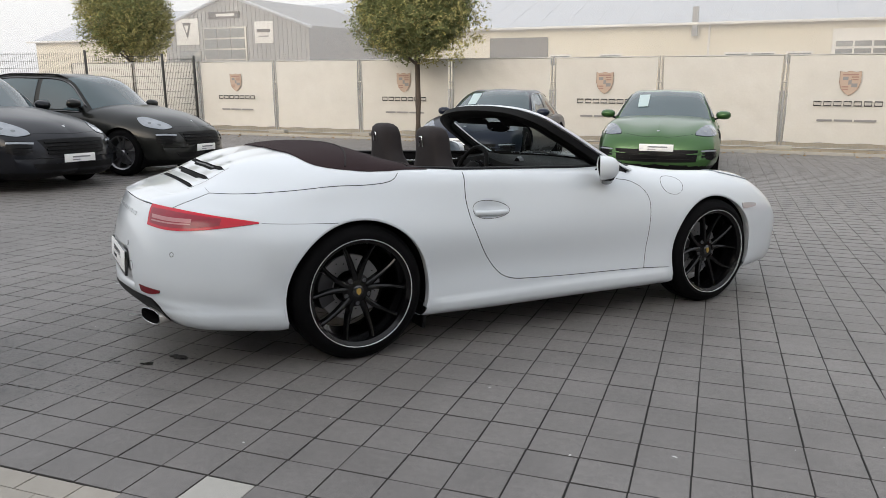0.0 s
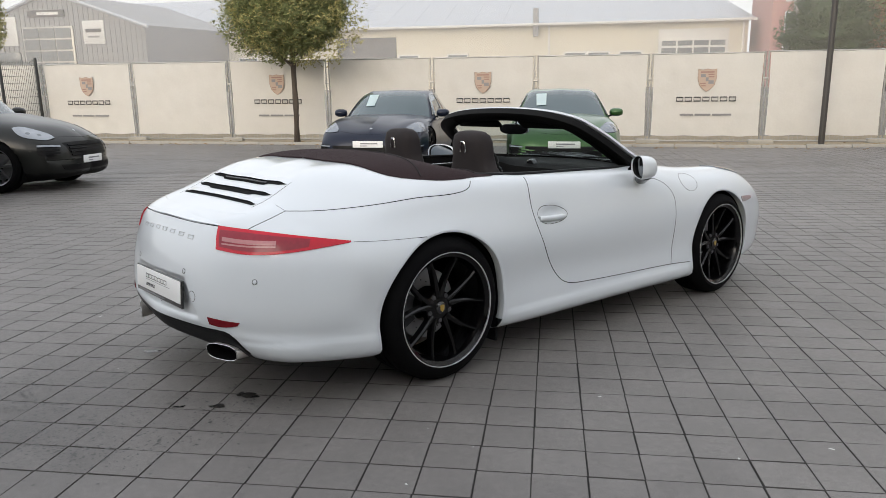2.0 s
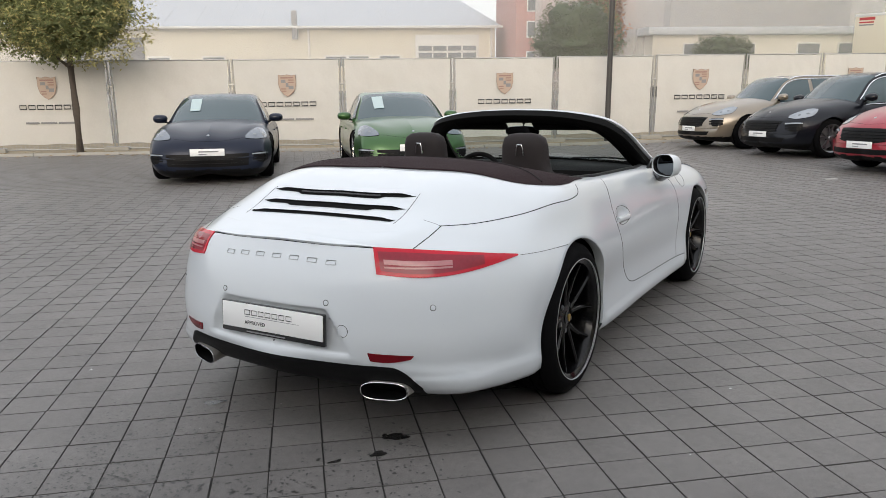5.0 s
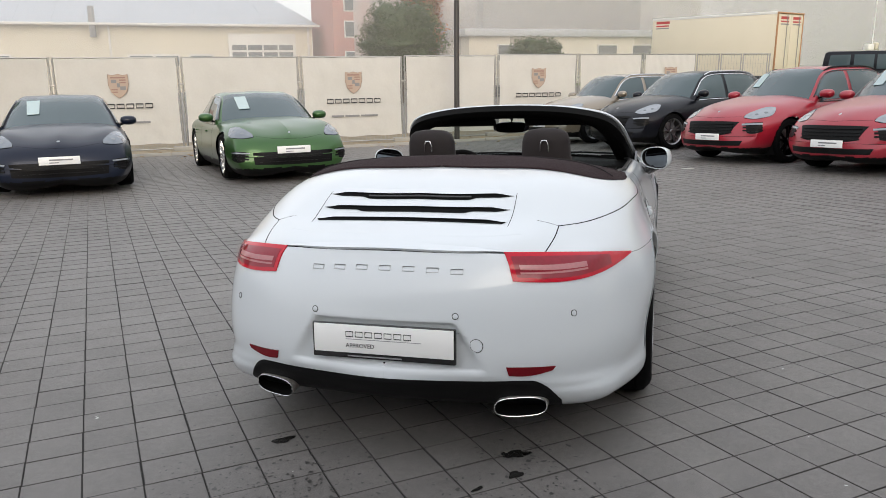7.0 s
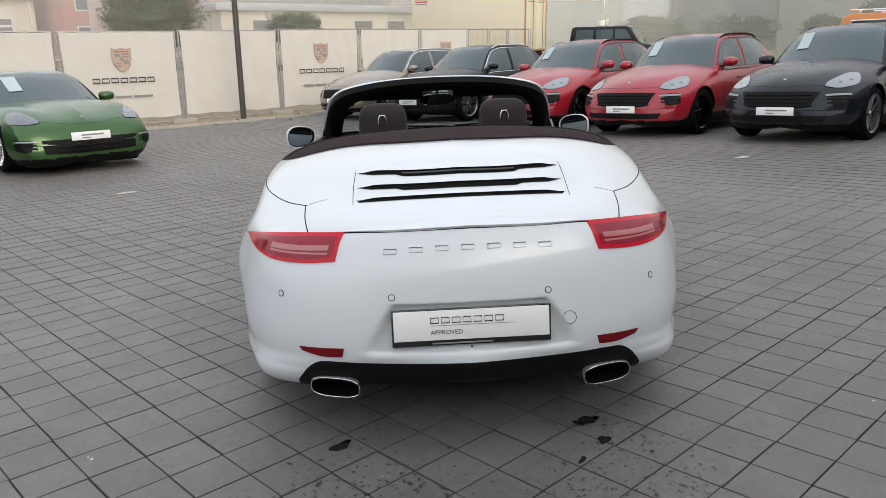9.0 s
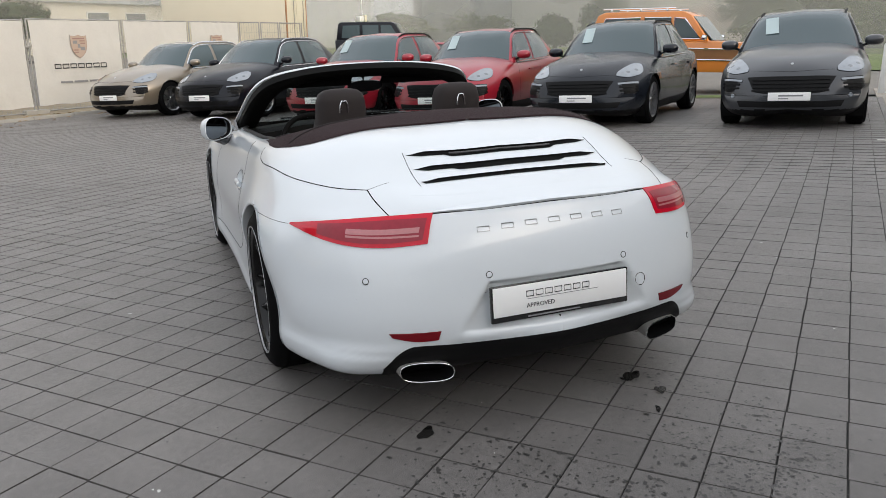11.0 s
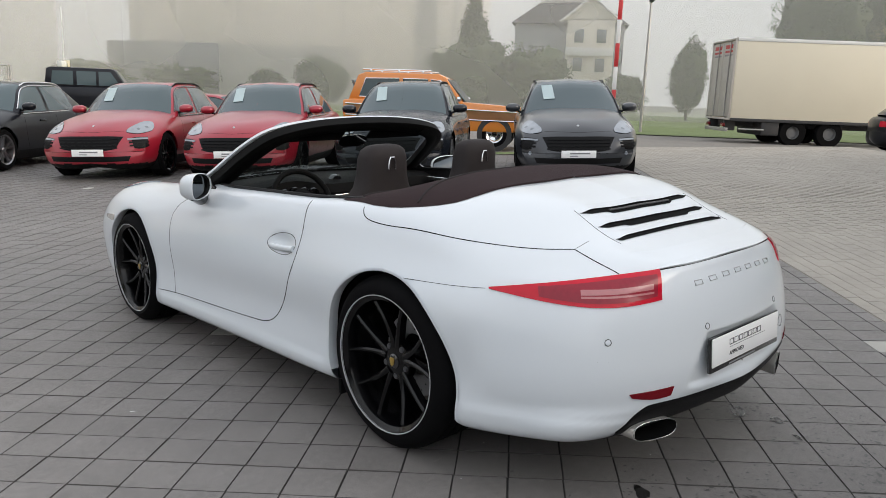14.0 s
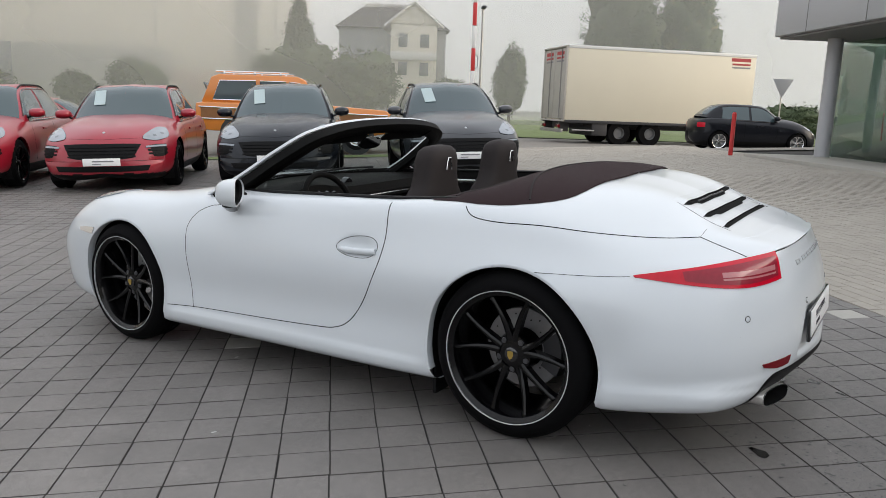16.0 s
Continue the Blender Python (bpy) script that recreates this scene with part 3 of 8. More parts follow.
for s in (1, -1):
    y = 0.86 * s
    seam([(x, y, z) for z, x in zip(*DOOR_F)], doors[s], 0.004)
    seam([(2.055, y, 0.272), (1.858, y, 0.283), (1.5, y, 0.292), (1.15, y, 0.302), (0.98, y, 0.310)], doors[s], 0.0045)
    seam([(x, y if z < 0.85 else 0.80 * s, z) for z, x in zip(*DOOR_R)] + [(0.627, 0.765 * s, 0.91)], doors[s], 0.0055, n=70)
    # the lid over the folded roof and the engine lid
    seam([(0.246, 0.767 * s, 0.906), (0.208, 0.795 * s, 0.878), (0.135, 0.806 * s, 0.863), (0.03, 0.806 * s, 0.859), (-0.089, 0.793 * s, 0.858), (-0.23, 0.768 * s, 0.846), (-0.33, 0.738 * s, 0.838), (-0.44, 0.690 * s, 0.831), (-0.55, 0.626 * s, 0.825), (-0.634, 0.558 * s, 0.826)], car, 0.005, n=90)
    seam([(-0.634, 0.558 * s, 0.826), (-0.636, 0.52 * s, 0.835), (-0.636, 0.48 * s, 0.842)], car, 0.0014, n=14)
    seam([(-0.630, 0.558 * s, 0.827), (-0.708, 0.553 * s, 0.797), (-0.797, 0.535 * s, 0.763)], car, 0.005)
    seam([(-0.46, 0.80 * s, 0.705), (-0.36, 0.83 * s, 0.70), (-0.24, 0.86 * s, 0.696), (-0.115, 0.885 * s, 0.693)], car, 0.0022, ray=(0, s, 0))
    # lamps
    lamp = patch("tail_lamp", [(-0.845, 0.388 * s, 0.766), (-0.79, 0.50 * s, 0.759), (-0.70, 0.625 * s, 0.746), (-0.60, 0.715 * s, 0.730), (-0.46, 0.795 * s, 0.708)],
                 [(-0.872, 0.418 * s, 0.674), (-0.82, 0.535 * s, 0.664), (-0.73, 0.635 * s, 0.665), (-0.62, 0.725 * s, 0.680), (-0.46, 0.795 * s, 0.702)], car, RED_LENS, 0.004, nu=60, nv=18, label="red tail lamp lens", ray=(-0.75, 0.62 * s, 0.1))
    glow = (-0.75, 0.62 * s, 0.1)
    patch("lamp_field", [(-0.848, 0.410 * s, 0.752), (-0.79, 0.505 * s, 0.746), (-0.70, 0.625 * s, 0.734), (-0.60, 0.715 * s, 0.722)],
          [(-0.868, 0.436 * s, 0.687), (-0.82, 0.535 * s, 0.677), (-0.73, 0.635 * s, 0.677), (-0.61, 0.722 * s, 0.692)], lamp, PINK_LENS, 0.0048, nu=40, nv=12, label="dusky pink inner lamp field", ray=glow)
    for lo, hi, tip in ((0.690, 0.696, 0.0), (0.704, 0.720, -0.004)):
        patch("lamp_band", [(-0.855, 0.440 * s, hi + 0.006), (-0.785, 0.540 * s, hi + tip * 0.5), (-0.70, 0.632 * s, hi + tip)], [(-0.858, 0.445 * s, lo + 0.006), (-0.79, 0.545 * s, lo + tip * 0.5), (-0.705, 0.636 * s, lo + tip)], lamp, PALE_LENS, 0.0056, nu=30, nv=4, label="pale pink light band", ray=glow)
    patch("rear_reflector", [(-0.905, 0.405 * s, 0.392), (-0.89, 0.50 * s, 0.388), (-0.865, 0.575 * s, 0.386)], [(-0.915, 0.42 * s, 0.362), (-0.90, 0.49 * s, 0.358), (-0.87, 0.565 * s, 0.372)], car, RED_DARK, 0.004, nu=24, nv=6, label="dark red reflector", ray=(-0.9, 0.4 * s, 0.0))
    for p in ((-0.85, 0.65 * s, 0.565), (-0.994, 0.26 * s, 0.57)):
        disc_on("parking_sensor", p, 0.0115, car, SEAM, 0.0012, ring=0.0022)
        disc_on("parking_sensor", p, 0.0092, car, WHITE, 0.0016)
    patch("side_lamp", [(2.70, 0.86 * s, 0.635), (2.77, 0.85 * s, 0.632), (2.84, 0.83 * s, 0.622)], [(2.705, 0.865 * s, 0.598), (2.77, 0.855 * s, 0.60), (2.84, 0.835 * s, 0.605)], car, AMBER, 0.006, nu=12, nv=4, label="clear side indicator lens")
    patch("headlamp", [(2.62, 0.70 * s, 0.765), (2.72, 0.72 * s, 0.745), (2.84, 0.70 * s, 0.70), (2.93, 0.65 * s, 0.655)], [(2.60, 0.60 * s, 0.765), (2.72, 0.56 * s, 0.74), (2.86, 0.54 * s, 0.69), (2.95, 0.58 * s, 0.645)], car, LAMP_GLASS, 0.006, nu=14, nv=8, label="clear oval headlamp")
disc_on("fuel_flap", (2.115, -0.80, 0.775), 0.092, car, SEAM, 0.0008, ring=0.0025, squash=0.80)
disc_on("tow_eye_cover", (-0.985, -0.33, 0.468), 0.024, car, SEAM, 0.0008, ring=0.0018)


def lip_x(y):
    """The trailing edge of the lid, in line with the upper edge of the tail lamps."""
    return -0.903 + 0.041 * (abs(y) / 0.408) ** 2.8


seam([(lip_x(y), y, 0.7705 - 0.006 * (abs(y) / 0.46) ** 3) for y in [0.533 - 1.066 * k / 20 for k in range(21)]], car, 0.007, n=80, ray=(-1, 0, 0.55))

# black lower apron between the two bumper skirts
bm = bmesh.new()
rows = []
for k in range(81):
    y = -0.60 + 1.20 * k / 80 + 0.0004
    ay = abs(y)
    top = 0.338 + 0.002 * math.exp(-((ay - 0.46) / 0.06) ** 2) - 0.085 * max(0.0, (ay - 0.50) / 0.10) ** 2
    row = []
    for j in range(12):
        z = top + (0.205 - top) * j / 11
        hit = SKIN.ray_cast(Vector((-2, y, z)), Vector((1, 0, 0)))
        at = hit[0] if hit[0] and hit[0].x < -0.6 else Vector((-0.80, y, z))
        row.append(bm.verts.new(at + Vector((-0.005 if j else 0.0, 0, 0))))
    rows.append(row)
for a, b in zip(rows, rows[1:]):
    for j in range(11):
        bm.faces.new((a[j], b[j], b[j + 1], a[j + 1]))
part("rear_apron", bm, BLACK, car, "matt black lower rear apron", sharp=70)
# wheel arches: a rolled lip and a dark liner
for ax, az, ar in ARCH:
    for s in (1, -1):
        bm = bmesh.new()
        rows = []
        for i in range(61):
            a = radians(-32 + 244 * i / 60)
            x, z = ax + ar * math.cos(a), az + ar * math.sin(a)
            hit = SKIN.ray_cast(Vector((x, 1.3 * s, z)), Vector((0, -s, 0)))
            yy = abs(hit[0].y) if hit[0] else 0.84
            if z < 0.215 or yy < 0.74:
                continue
            c, sn = math.cos(a), math.sin(a)
            rows.append([bm.verts.new((ax + (ar + dr) * c, (yy + dy) * s, az + (ar + dr) * sn)) for dr, dy in ((0.008, 0.0015), (0.002, 0.003), (-0.004, 0.0), (-0.005, -0.02), (0.0, -0.045))])
        for a, b in zip(rows, rows[1:]):
            for k in range(4):
                bm.faces.new((a[k], b[k], b[k + 1], a[k + 1]))
        part("arch_lip", bm, WHITE, body, sharp=60)
        bm = bmesh.new()
        rows = []
        for i in range(37):
            a = radians(-16 + 212 * i / 36)
            rows.append([bm.verts.new((ax + (ar + 0.004) * math.cos(a), yy * s, az + (ar + 0.004) * math.sin(a))) for yy in (0.83, 0.50)])
        for a, b in zip(rows, rows[1:]):
            bm.faces.new((a[0], b[0], b[1], a[1]))
        bm.faces.new([r[1] for r in rows])
        part("wheel_well", bm, BLACK, car)


# wheels
def make_wheel(at, radius, rim_r, width, s):
    """Tyre, black rim with five split spokes, disc, caliper and crest cap; its outer face looks along s * y."""
    w = new("wheel")
    w.parent, w.location = car, at
    w.scale = (1, s, 1)
    tagged(w, "black alloy wheel with a polished rim edge")
    o = width / 2
    shoulder = [(rim_r - 0.005, -o), (rim_r + 0.02, -o - 0.004), (radius - 0.035, -o + 0.004), (radius - 0.008, -o + 0.028), (radius, -o + 0.06)]
    prof = shoulder[:]
    for g in (-0.5, -0.17, 0.17, 0.5):
        c = g * (width - 0.12)
        prof += [(radius, c - 0.006), (radius - 0.006, c - 0.005), (radius - 0.006, c + 0.005), (radius, c + 0.006)]
    prof += [(r, -h) for r, h in reversed(shoulder)]
    part("tyre", lathe(prof, 72), TYRE, w, "black road tyre")
    part("rim_barrel", lathe([(rim_r - 0.002, o - 0.004), (rim_r - 0.022, o - 0.016), (rim_r - 0.034, o - 0.05), (rim_r - 0.038, -o + 0.03), (rim_r - 0.012, -o + 0.006)], 64), RIM, w)
    part("rim_edge", lathe([(rim_r + 0.002, o - 0.004), (rim_r + 0.001, o + 0.003), (rim_r - 0.0025, o + 0.002), (rim_r - 0.003, o - 0.004)], 72), RIM_EDGE, w, "thin polished rim edge")
    hub = o - 0.055
    for i in range(5):
        for k in (-1, 1):
            a = 2 * math.pi * (i + 0.25) / 5
            inner = a + k * radians(9)
            outer = a + k * radians(19)
            bm = bmesh.new()
            rows = []
            for q in range(7):
                f = q / 6
                r = 0.055 + (rim_r - 0.028 - 0.055) * f
                th = inner + (outer - inner) * f
                half = (0.017 - 0.008 * f) if q < 6 else 0.013
                h = hub + 0.030 * f ** 1.5 - 0.006
                c, sn = math.cos(th), math.sin(th)
                px, pz = r * c, r * sn
                tx, tz = -sn, c
                rows.append([bm.verts.new((px + tx * d, h + e, pz + tz * d)) for d, e in ((-half, -0.028), (-half * 0.8, 0.0), (-half * 0.25, 0.006), (half * 0.25, 0.006), (half * 0.8, 0.0), (half, -0.028))])
            for r1, r2 in zip(rows, rows[1:]):
                for j in range(5):
                    bm.faces.new((r1[j], r2[j], r2[j + 1], r1[j + 1]))
            part("spoke", bm, RIM, w)
    part("hub", lathe([(0.0005, hub - 0.002), (0.04, hub - 0.002), (0.078, hub - 0.012), (0.085, hub - 0.04), (0.06, hub - 0.06)], 32), RIM, w)
    for i in range(5):
        a = 2 * math.pi * (i + 0.75) / 5
        bm = lathe([(0.0005, hub - 0.004), (0.010, hub - 0.004), (0.013, hub - 0.012), (0.013, hub - 0.03)], 10)
        bmesh.ops.translate(bm, vec=(0.062 * math.cos(a), 0, 0.062 * math.sin(a)), verts=bm.verts)
        part("wheel_bolt", bm, CALIPER, w)
    cap = part("centre_cap", lathe([(0.0005, hub + 0.008), (0.020, hub + 0.007), (0.029, hub + 0.002), (0.031, hub - 0.01)], 28), GLOSS_BLACK, w)
    part("crest_badge", prism([(-0.012, 0.014), (0.0, 0.017), (0.012, 0.014), (0.012, -0.002), (0.007, -0.013), (0.0, -0.018), (-0.007, -0.013), (-0.012, -0.002)], 0.003), GOLD, cap, "small gold crest badge").location = (0, hub + 0.0085, 0)
    disc = part("brake_disc", lathe([(0.085, -0.02), (0.165, -0.02), (0.167, -0.035), (0.085, -0.035)], 48), DISC, w, "drilled steel brake disc")
    for i in range(24):
        a = 2 * math.pi * i / 24
        r = 0.105 + 0.018 * (i % 3)
        bm = lathe([(0.0005, -0.0185), (0.0035, -0.0185), (0.0035, -0.021)], 6)
        bmesh.ops.translate(bm, vec=(r * math.cos(a), 0, r * math.sin(a)), verts=bm.verts)
        part("drill_hole", bm, SEAM, disc)
    bm = bmesh.new()
    rows = []
    for i in range(9):
        a = radians(150 + 60 * i / 8)
        rows.append([bm.verts.new((r * math.cos(a), h, r * math.sin(a))) for r, h in ((0.105, 0.008), (0.178, 0.008), (0.186, -0.03), (0.186, -0.07), (0.10, -0.07), (0.10, -0.02))])
    for a, b in zip(rows, rows[1:]):
        for k in range(6):
            bm.faces.new((a[k], b[k], b[(k + 1) % 6], a[(k + 1) % 6]))
    bm.faces.new(rows[0])
    bm.faces.new(rows[-1])
    part("brake_caliper", bm, CALIPER, w)
    return w


for s in (1, -1):
    make_wheel((0, 0.745 * s, 0.340), 0.340, 0.268, 0.285, s)
    make_wheel((2.45, 0.760 * s, 0.336), 0.336, 0.268, 0.235, s)
    for x, z in ((0.372, 0.20),):
        part("spoiler_flap", box(0.022, 0.13, 0.145, (x, 0.765 * s, z - 0.030), 0.009), BLACK, car)

# rear: plate, lettering, exhausts
plate = new("number_plate")
plate.parent, plate.matrix_local = car, pose(-0.983, 0, 0.462, -3, 0, -90)
tagged(plate, "white dealer plate in a black holder")
part("plate_holder", box(0.525, 0.014, 0.125, (0, 0, 0), 0.004), GLOSS_BLACK, plate)
part("plate_sheet", box(0.511, 0.004, 0.100, (0, -0.0085, 0.0080), 0.0015), PLATE, plate)
for k in range(7):
    letter = part("print_shape", tube([(-0.013, 0, -0.009), (-0.013, 0, 0.009), (0.013, 0, 0.009), (0.013, 0, -0.009)], 0.0020, 4, close=True), INK, plate)
    letter.location = (-0.121 + 0.0355 * k, -0.0108, 0.025)
for w, x, z, h, m in ((0.275, 0.004, 0.0075, 0.0016, GREY_INK), (0.20, -0.03, -0.0535, 0.005, GREY_INK)):
    part("print_bar", box(w, 0.001, h, (x, -0.0112 if z > 0 else -0.0075, z), 0), m, plate)
t = bpy.data.curves.new("text", "FONT")
t.body, t.size, t.align_x, t.align_y = "APPROVED", 0.0215, "CENTER", "CENTER"
t.extrude = 0.0006
tx = new("plate_word", t)
dg = bpy.context.evaluated_depsgraph_get()
tm = bpy.data.meshes.new_from_object(tx.evaluated_get(dg))
bpy.data.objects.remove(tx)
add("plate_word", tm, INK, plate, "the word APPROVED in dark print", pose(-0.082, -0.0112, -0.016, 90))
for i in range(7):
    y = 0.255 - 0.51 * i / 6
    p, n = snap((-0.93, y, 0.712))
    ob = part("badge_letter", tube([(-0.021, 0, -0.008), (-0.021, 0, 0.008), (0.021, 0, 0.008), (0.021, 0, -0.008)], 0.0017, 5, close=True), BADGE, car, "small chrome badge shape")
    ob.matrix_local = Matrix.Translation(p + n * 0.0015) @ n.to_track_quat("-Y", "Z").to_matrix().to_4x4()
for s in (1, -1):
    ex = new("exhaust_tip")
    ex.parent, ex.matrix_local = car, pose(-0.862, 0.472 * s, 0.243, 0, -2, 4 * s)
    outer = lambda k, x: [(x, (0.085 * k) * math.copysign(abs(math.cos(a)) ** 0.7, math.cos(a)), (0.0345 * k) * math.copysign(abs(math.sin(a)) ** 0.75, math.sin(a))) for a in [2 * math.pi * i / 40 for i in range(40)]]
    for nm, spec, mt, lab in (("tailpipe", ((0.92, 0.25), (0.97, 0.0), (1.0, -0.050), (0.995, -0.055), (0.965, -0.055)), STEEL, "brushed steel oval tailpipe"), ("pipe_inside", ((0.965, -0.055), (0.93, -0.035), (0.86, 0.10)), SEAM, "dark pipe inside")):
        bm = bmesh.new()
        rows = [[bm.verts.new((p[0] + (0.40 * s * p[1] if x < 0.05 else 0), p[1], p[2])) for p in outer(k, x)] for k, x in spec]
        for a, b in zip(rows, rows[1:]):
            for k in range(40):
                bm.faces.new((a[k], a[(k + 1) % 40], b[(k + 1) % 40], b[k]))
        if nm == "pipe_inside":
            bm.faces.new(rows[-1])
        part(nm, bm, mt, ex, lab, sharp=60)
    part("pipe_rim", tube([(p[0] + 0.40 * s * p[1], p[1], p[2]) for p in outer(0.985, -0.054)], 0.0017, 6, close=True), POLISHED, ex, "bright pipe rim")

def over_skin(x, y, up):
    hit = SKIN.ray_cast(Vector((x, y, 2)), Vector((0, 0, -1)))
    return Vector((x, y, (hit[0].z if hit[0] else 0.88) + up))


# engine lid slats
for i, (x, z, wide) in enumerate(((-0.524, 0.909, 1), (-0.602, 0.876, 1), (-0.679, 0.842, 0))):
    hw = 0.372
    bm = bmesh.new()
    rows = []
    for k in range(121):
        y = -hw + 2 * hw * k / 120
        end = min(1.0, (hw - abs(y)) / (0.05 if wide else 0.012)) ** 0.7
        back = 0.008 + (0.011 * float(ease((0.235 - abs(y)) / 0.035)) if wide else 0.0)
        lift = 0.009 * min(1.0, (hw + 0.004 - abs(y)) / 0.07)
        rows.append([bm.verts.new(over_skin(x + 0.008 - (0.008 + back) * end, y, 0.0018)), bm.verts.new(over_skin(x + 0.008, y, 0.0018)), bm.verts.new(over_skin(x + 0.0085, y, lift - 0.0015))])
    for a, b in zip(rows, rows[1:]):
        for j in range(2):
            bm.faces.new((a[j], b[j], b[j + 1], a[j + 1]))
    op = part("grille_opening", bm, SEAM, car)
    if i == 0:
        strip = [tuple(over_skin(x - 0.004, -0.21 + 0.42 * k / 24, 0.004)) for k in range(25)]
        part("brake_light", tube(strip, 0.0042, 6), CALIPER, op, "smoked upper brake light strip")
    bm = bmesh.new()
    rows = []
    for k in range(49):
        y = -hw - 0.004 + (2 * hw + 0.008) * k / 48
        end = min(1.0, (hw + 0.004 - abs(y)) / 0.07)
        a0, a1 = over_skin(x + 0.050, y, 0.0008), over_skin(x + 0.010, y, 0.009 * end + 0.001)
        rows.append([bm.verts.new(a0), bm.verts.new(a1 + Vector((0.008, 0, 0))), bm.verts.new(a1 + Vector((-0.001, 0, -0.003))), bm.verts.new(over_skin(x + 0.012, y, -0.004))])
    for a, b in zip(rows, rows[1:]):
        for k in range(3):
            bm.faces.new((a[k], b[k], b[k + 1], a[k + 1]))
    part("grille_slat", bm, WHITE, car)
for s in (1, -1):
    seam([(-0.700, 0.384 * s, 0.83), (-0.59, 0.387 * s, 0.885), (-0.492, 0.380 * s, 0.92)], car, 0.0028)

# spoiler lip at the trailing edge of the lid
bm = bmesh.new()
rows = []
for k in range(61):
    y = -0.44 + 0.88 * k / 60
    f = 1 - (abs(y) / 0.44) ** 4
    p, n = snap((lip_x(y), y, 0.776 - 0.006 * (abs(y) / 0.46) ** 3))
    q, m2 = snap((p.x + 0.10, y, p.z + 0.03))
    rows.append([bm.verts.new(q + m2 * 0.0008), bm.verts.new(p + Vector((0.012, 0, 0.010 * f + 0.0015))), bm.verts.new(p + Vector((-0.010 * f - 0.001, 0, 0.006 * f))), bm.verts.new(p + Vector((-0.004 * f, 0, -0.003)))])
for a, b in zip(rows, rows[1:]):
    for k in range(3):
        bm.faces.new((a[k], b[k], b[k + 1], a[k + 1]))
part("spoiler_lip", bm, WHITE, car, sharp=50)

# folded soft top: fabric cover in front of the white lid
def cover_half(x):
    """Half the width of the fabric at x."""
    return float(np.interp(x, (-0.205, -0.203, -0.199, -0.192, -0.181, -0.165, -0.144, -0.10, -0.042, 0.045, 0.10, 0.20, 0.30, 0.45), (0.0, 0.20, 0.34, 0.46, 0.545, 0.60, 0.640, 0.680, 0.713, 0.744, 0.754, 0.757, 0.745, 0.735)))


def cover_up(x, y):
    """Height of the padded fabric over the skin."""
    v = min(abs(y) / max(cover_half(x), 1e-3), 1.0)
    swell = math.sin(math.pi * min(max((0.42 - x) / 0.64, 0.0), 1.0)) ** 1.2
    return 0.002 + 0.007 * (1 - v ** 14) * min(1.0, (0.45 - x) * 12) + 0.003 * math.sin(9 * x + 4 * y * y) * (1 - v * v) + 0.027 * (1 - v ** 3) * swell


bm = bmesh.new()
rows = []
for i in range(81):
    x = 0.43 - 0.635 * math.sin(i / 80 * math.pi / 2)
    hw = cover_half(x)
    rows.append([bm.verts.new(over_skin(x, y, cover_up(x, y))) for y in [hw * math.sin((-1 + 2 * j / 48) * math.pi / 2) for j in range(49)]])
for a, b in zip(rows, rows[1:]):
    for k in range(48):
        bm.faces.new((a[k], b[k], b[k + 1], a[k + 1]))
bmesh.ops.remove_doubles(bm, verts=bm.verts, dist=1e-4)
cover = part("soft_top", bm, FABRIC, car, "dark brown fabric of the folded soft top", sharp=70)
for x0, bend in ((-0.015, 0.16), (0.33, 0.0)):
    arc = [(x0 + bend * (1 - (y / 0.72) ** 2), y) for y in [0.705 - 1.41 * k / 40 for k in range(41)]]
    part("fabric_seam", tube([over_skin(x, y, cover_up(x, y) + 0.0015) for x, y in arc], 0.0045, 6), FABRIC_SEAM, cover)

# cockpit: tub, door cards, edge trim
bm = bmesh.new()
xs = [0.30 + 1.44 * i / 24 for i in range(25)]
loop = [(x, float(cockpit_half(np.array(x)))) for x in xs] + [(1.74 + 0.19 * (1 - (y / 0.7) ** 2), y) for y in (0.5, 0.25, 0, -0.25, -0.5)] + [(x, -float(cockpit_half(np.array(x)))) for x in reversed(xs)] + [(0.30, y) for y in (-0.5, -0.2, 0.2, 0.5)]
rings = []
for k, (dz, shrink) in enumerate(((0.004, 1.0), (-0.03, 0.985), (-0.10, 0.93), (-0.62, 0.90))):
    ring = []
    for x, y in loop:
        p, n = snap((x, y, 0.9))
        ring.append(bm.verts.new(((x - 1.0) * (1 if k < 2 else 0.97) + 1.0, y * shrink, p.z + dz)))
    rings.append(ring)
for a, b in zip(rings, rings[1:]):
    for k in range(len(loop)):
        bm.faces.new((a[k], a[(k + 1) % len(loop)], b[(k + 1) % len(loop)], b[k]))
bm.faces.new(rings[-1])
part("cockpit_tub", bm, LEATHER, car, "dark leather cockpit lining")
for s in (1, -1):
    pts = [(x, s * (float(cockpit_half(np.array(x))) + 0.005), snap((x, s * 0.72, 0.9))[0].z + 0.004) for x in xs]
    part("door_top_trim", tube(pts, 0.014, 8, 0.6), BLACK, doors[s], "black waist trim")
    part("door_card_trim", box(0.62, 0.012, 0.028, (1.12, 0.640 * s, 0.842), 0.004), POLISHED, doors[s], "silver interior trim strip")

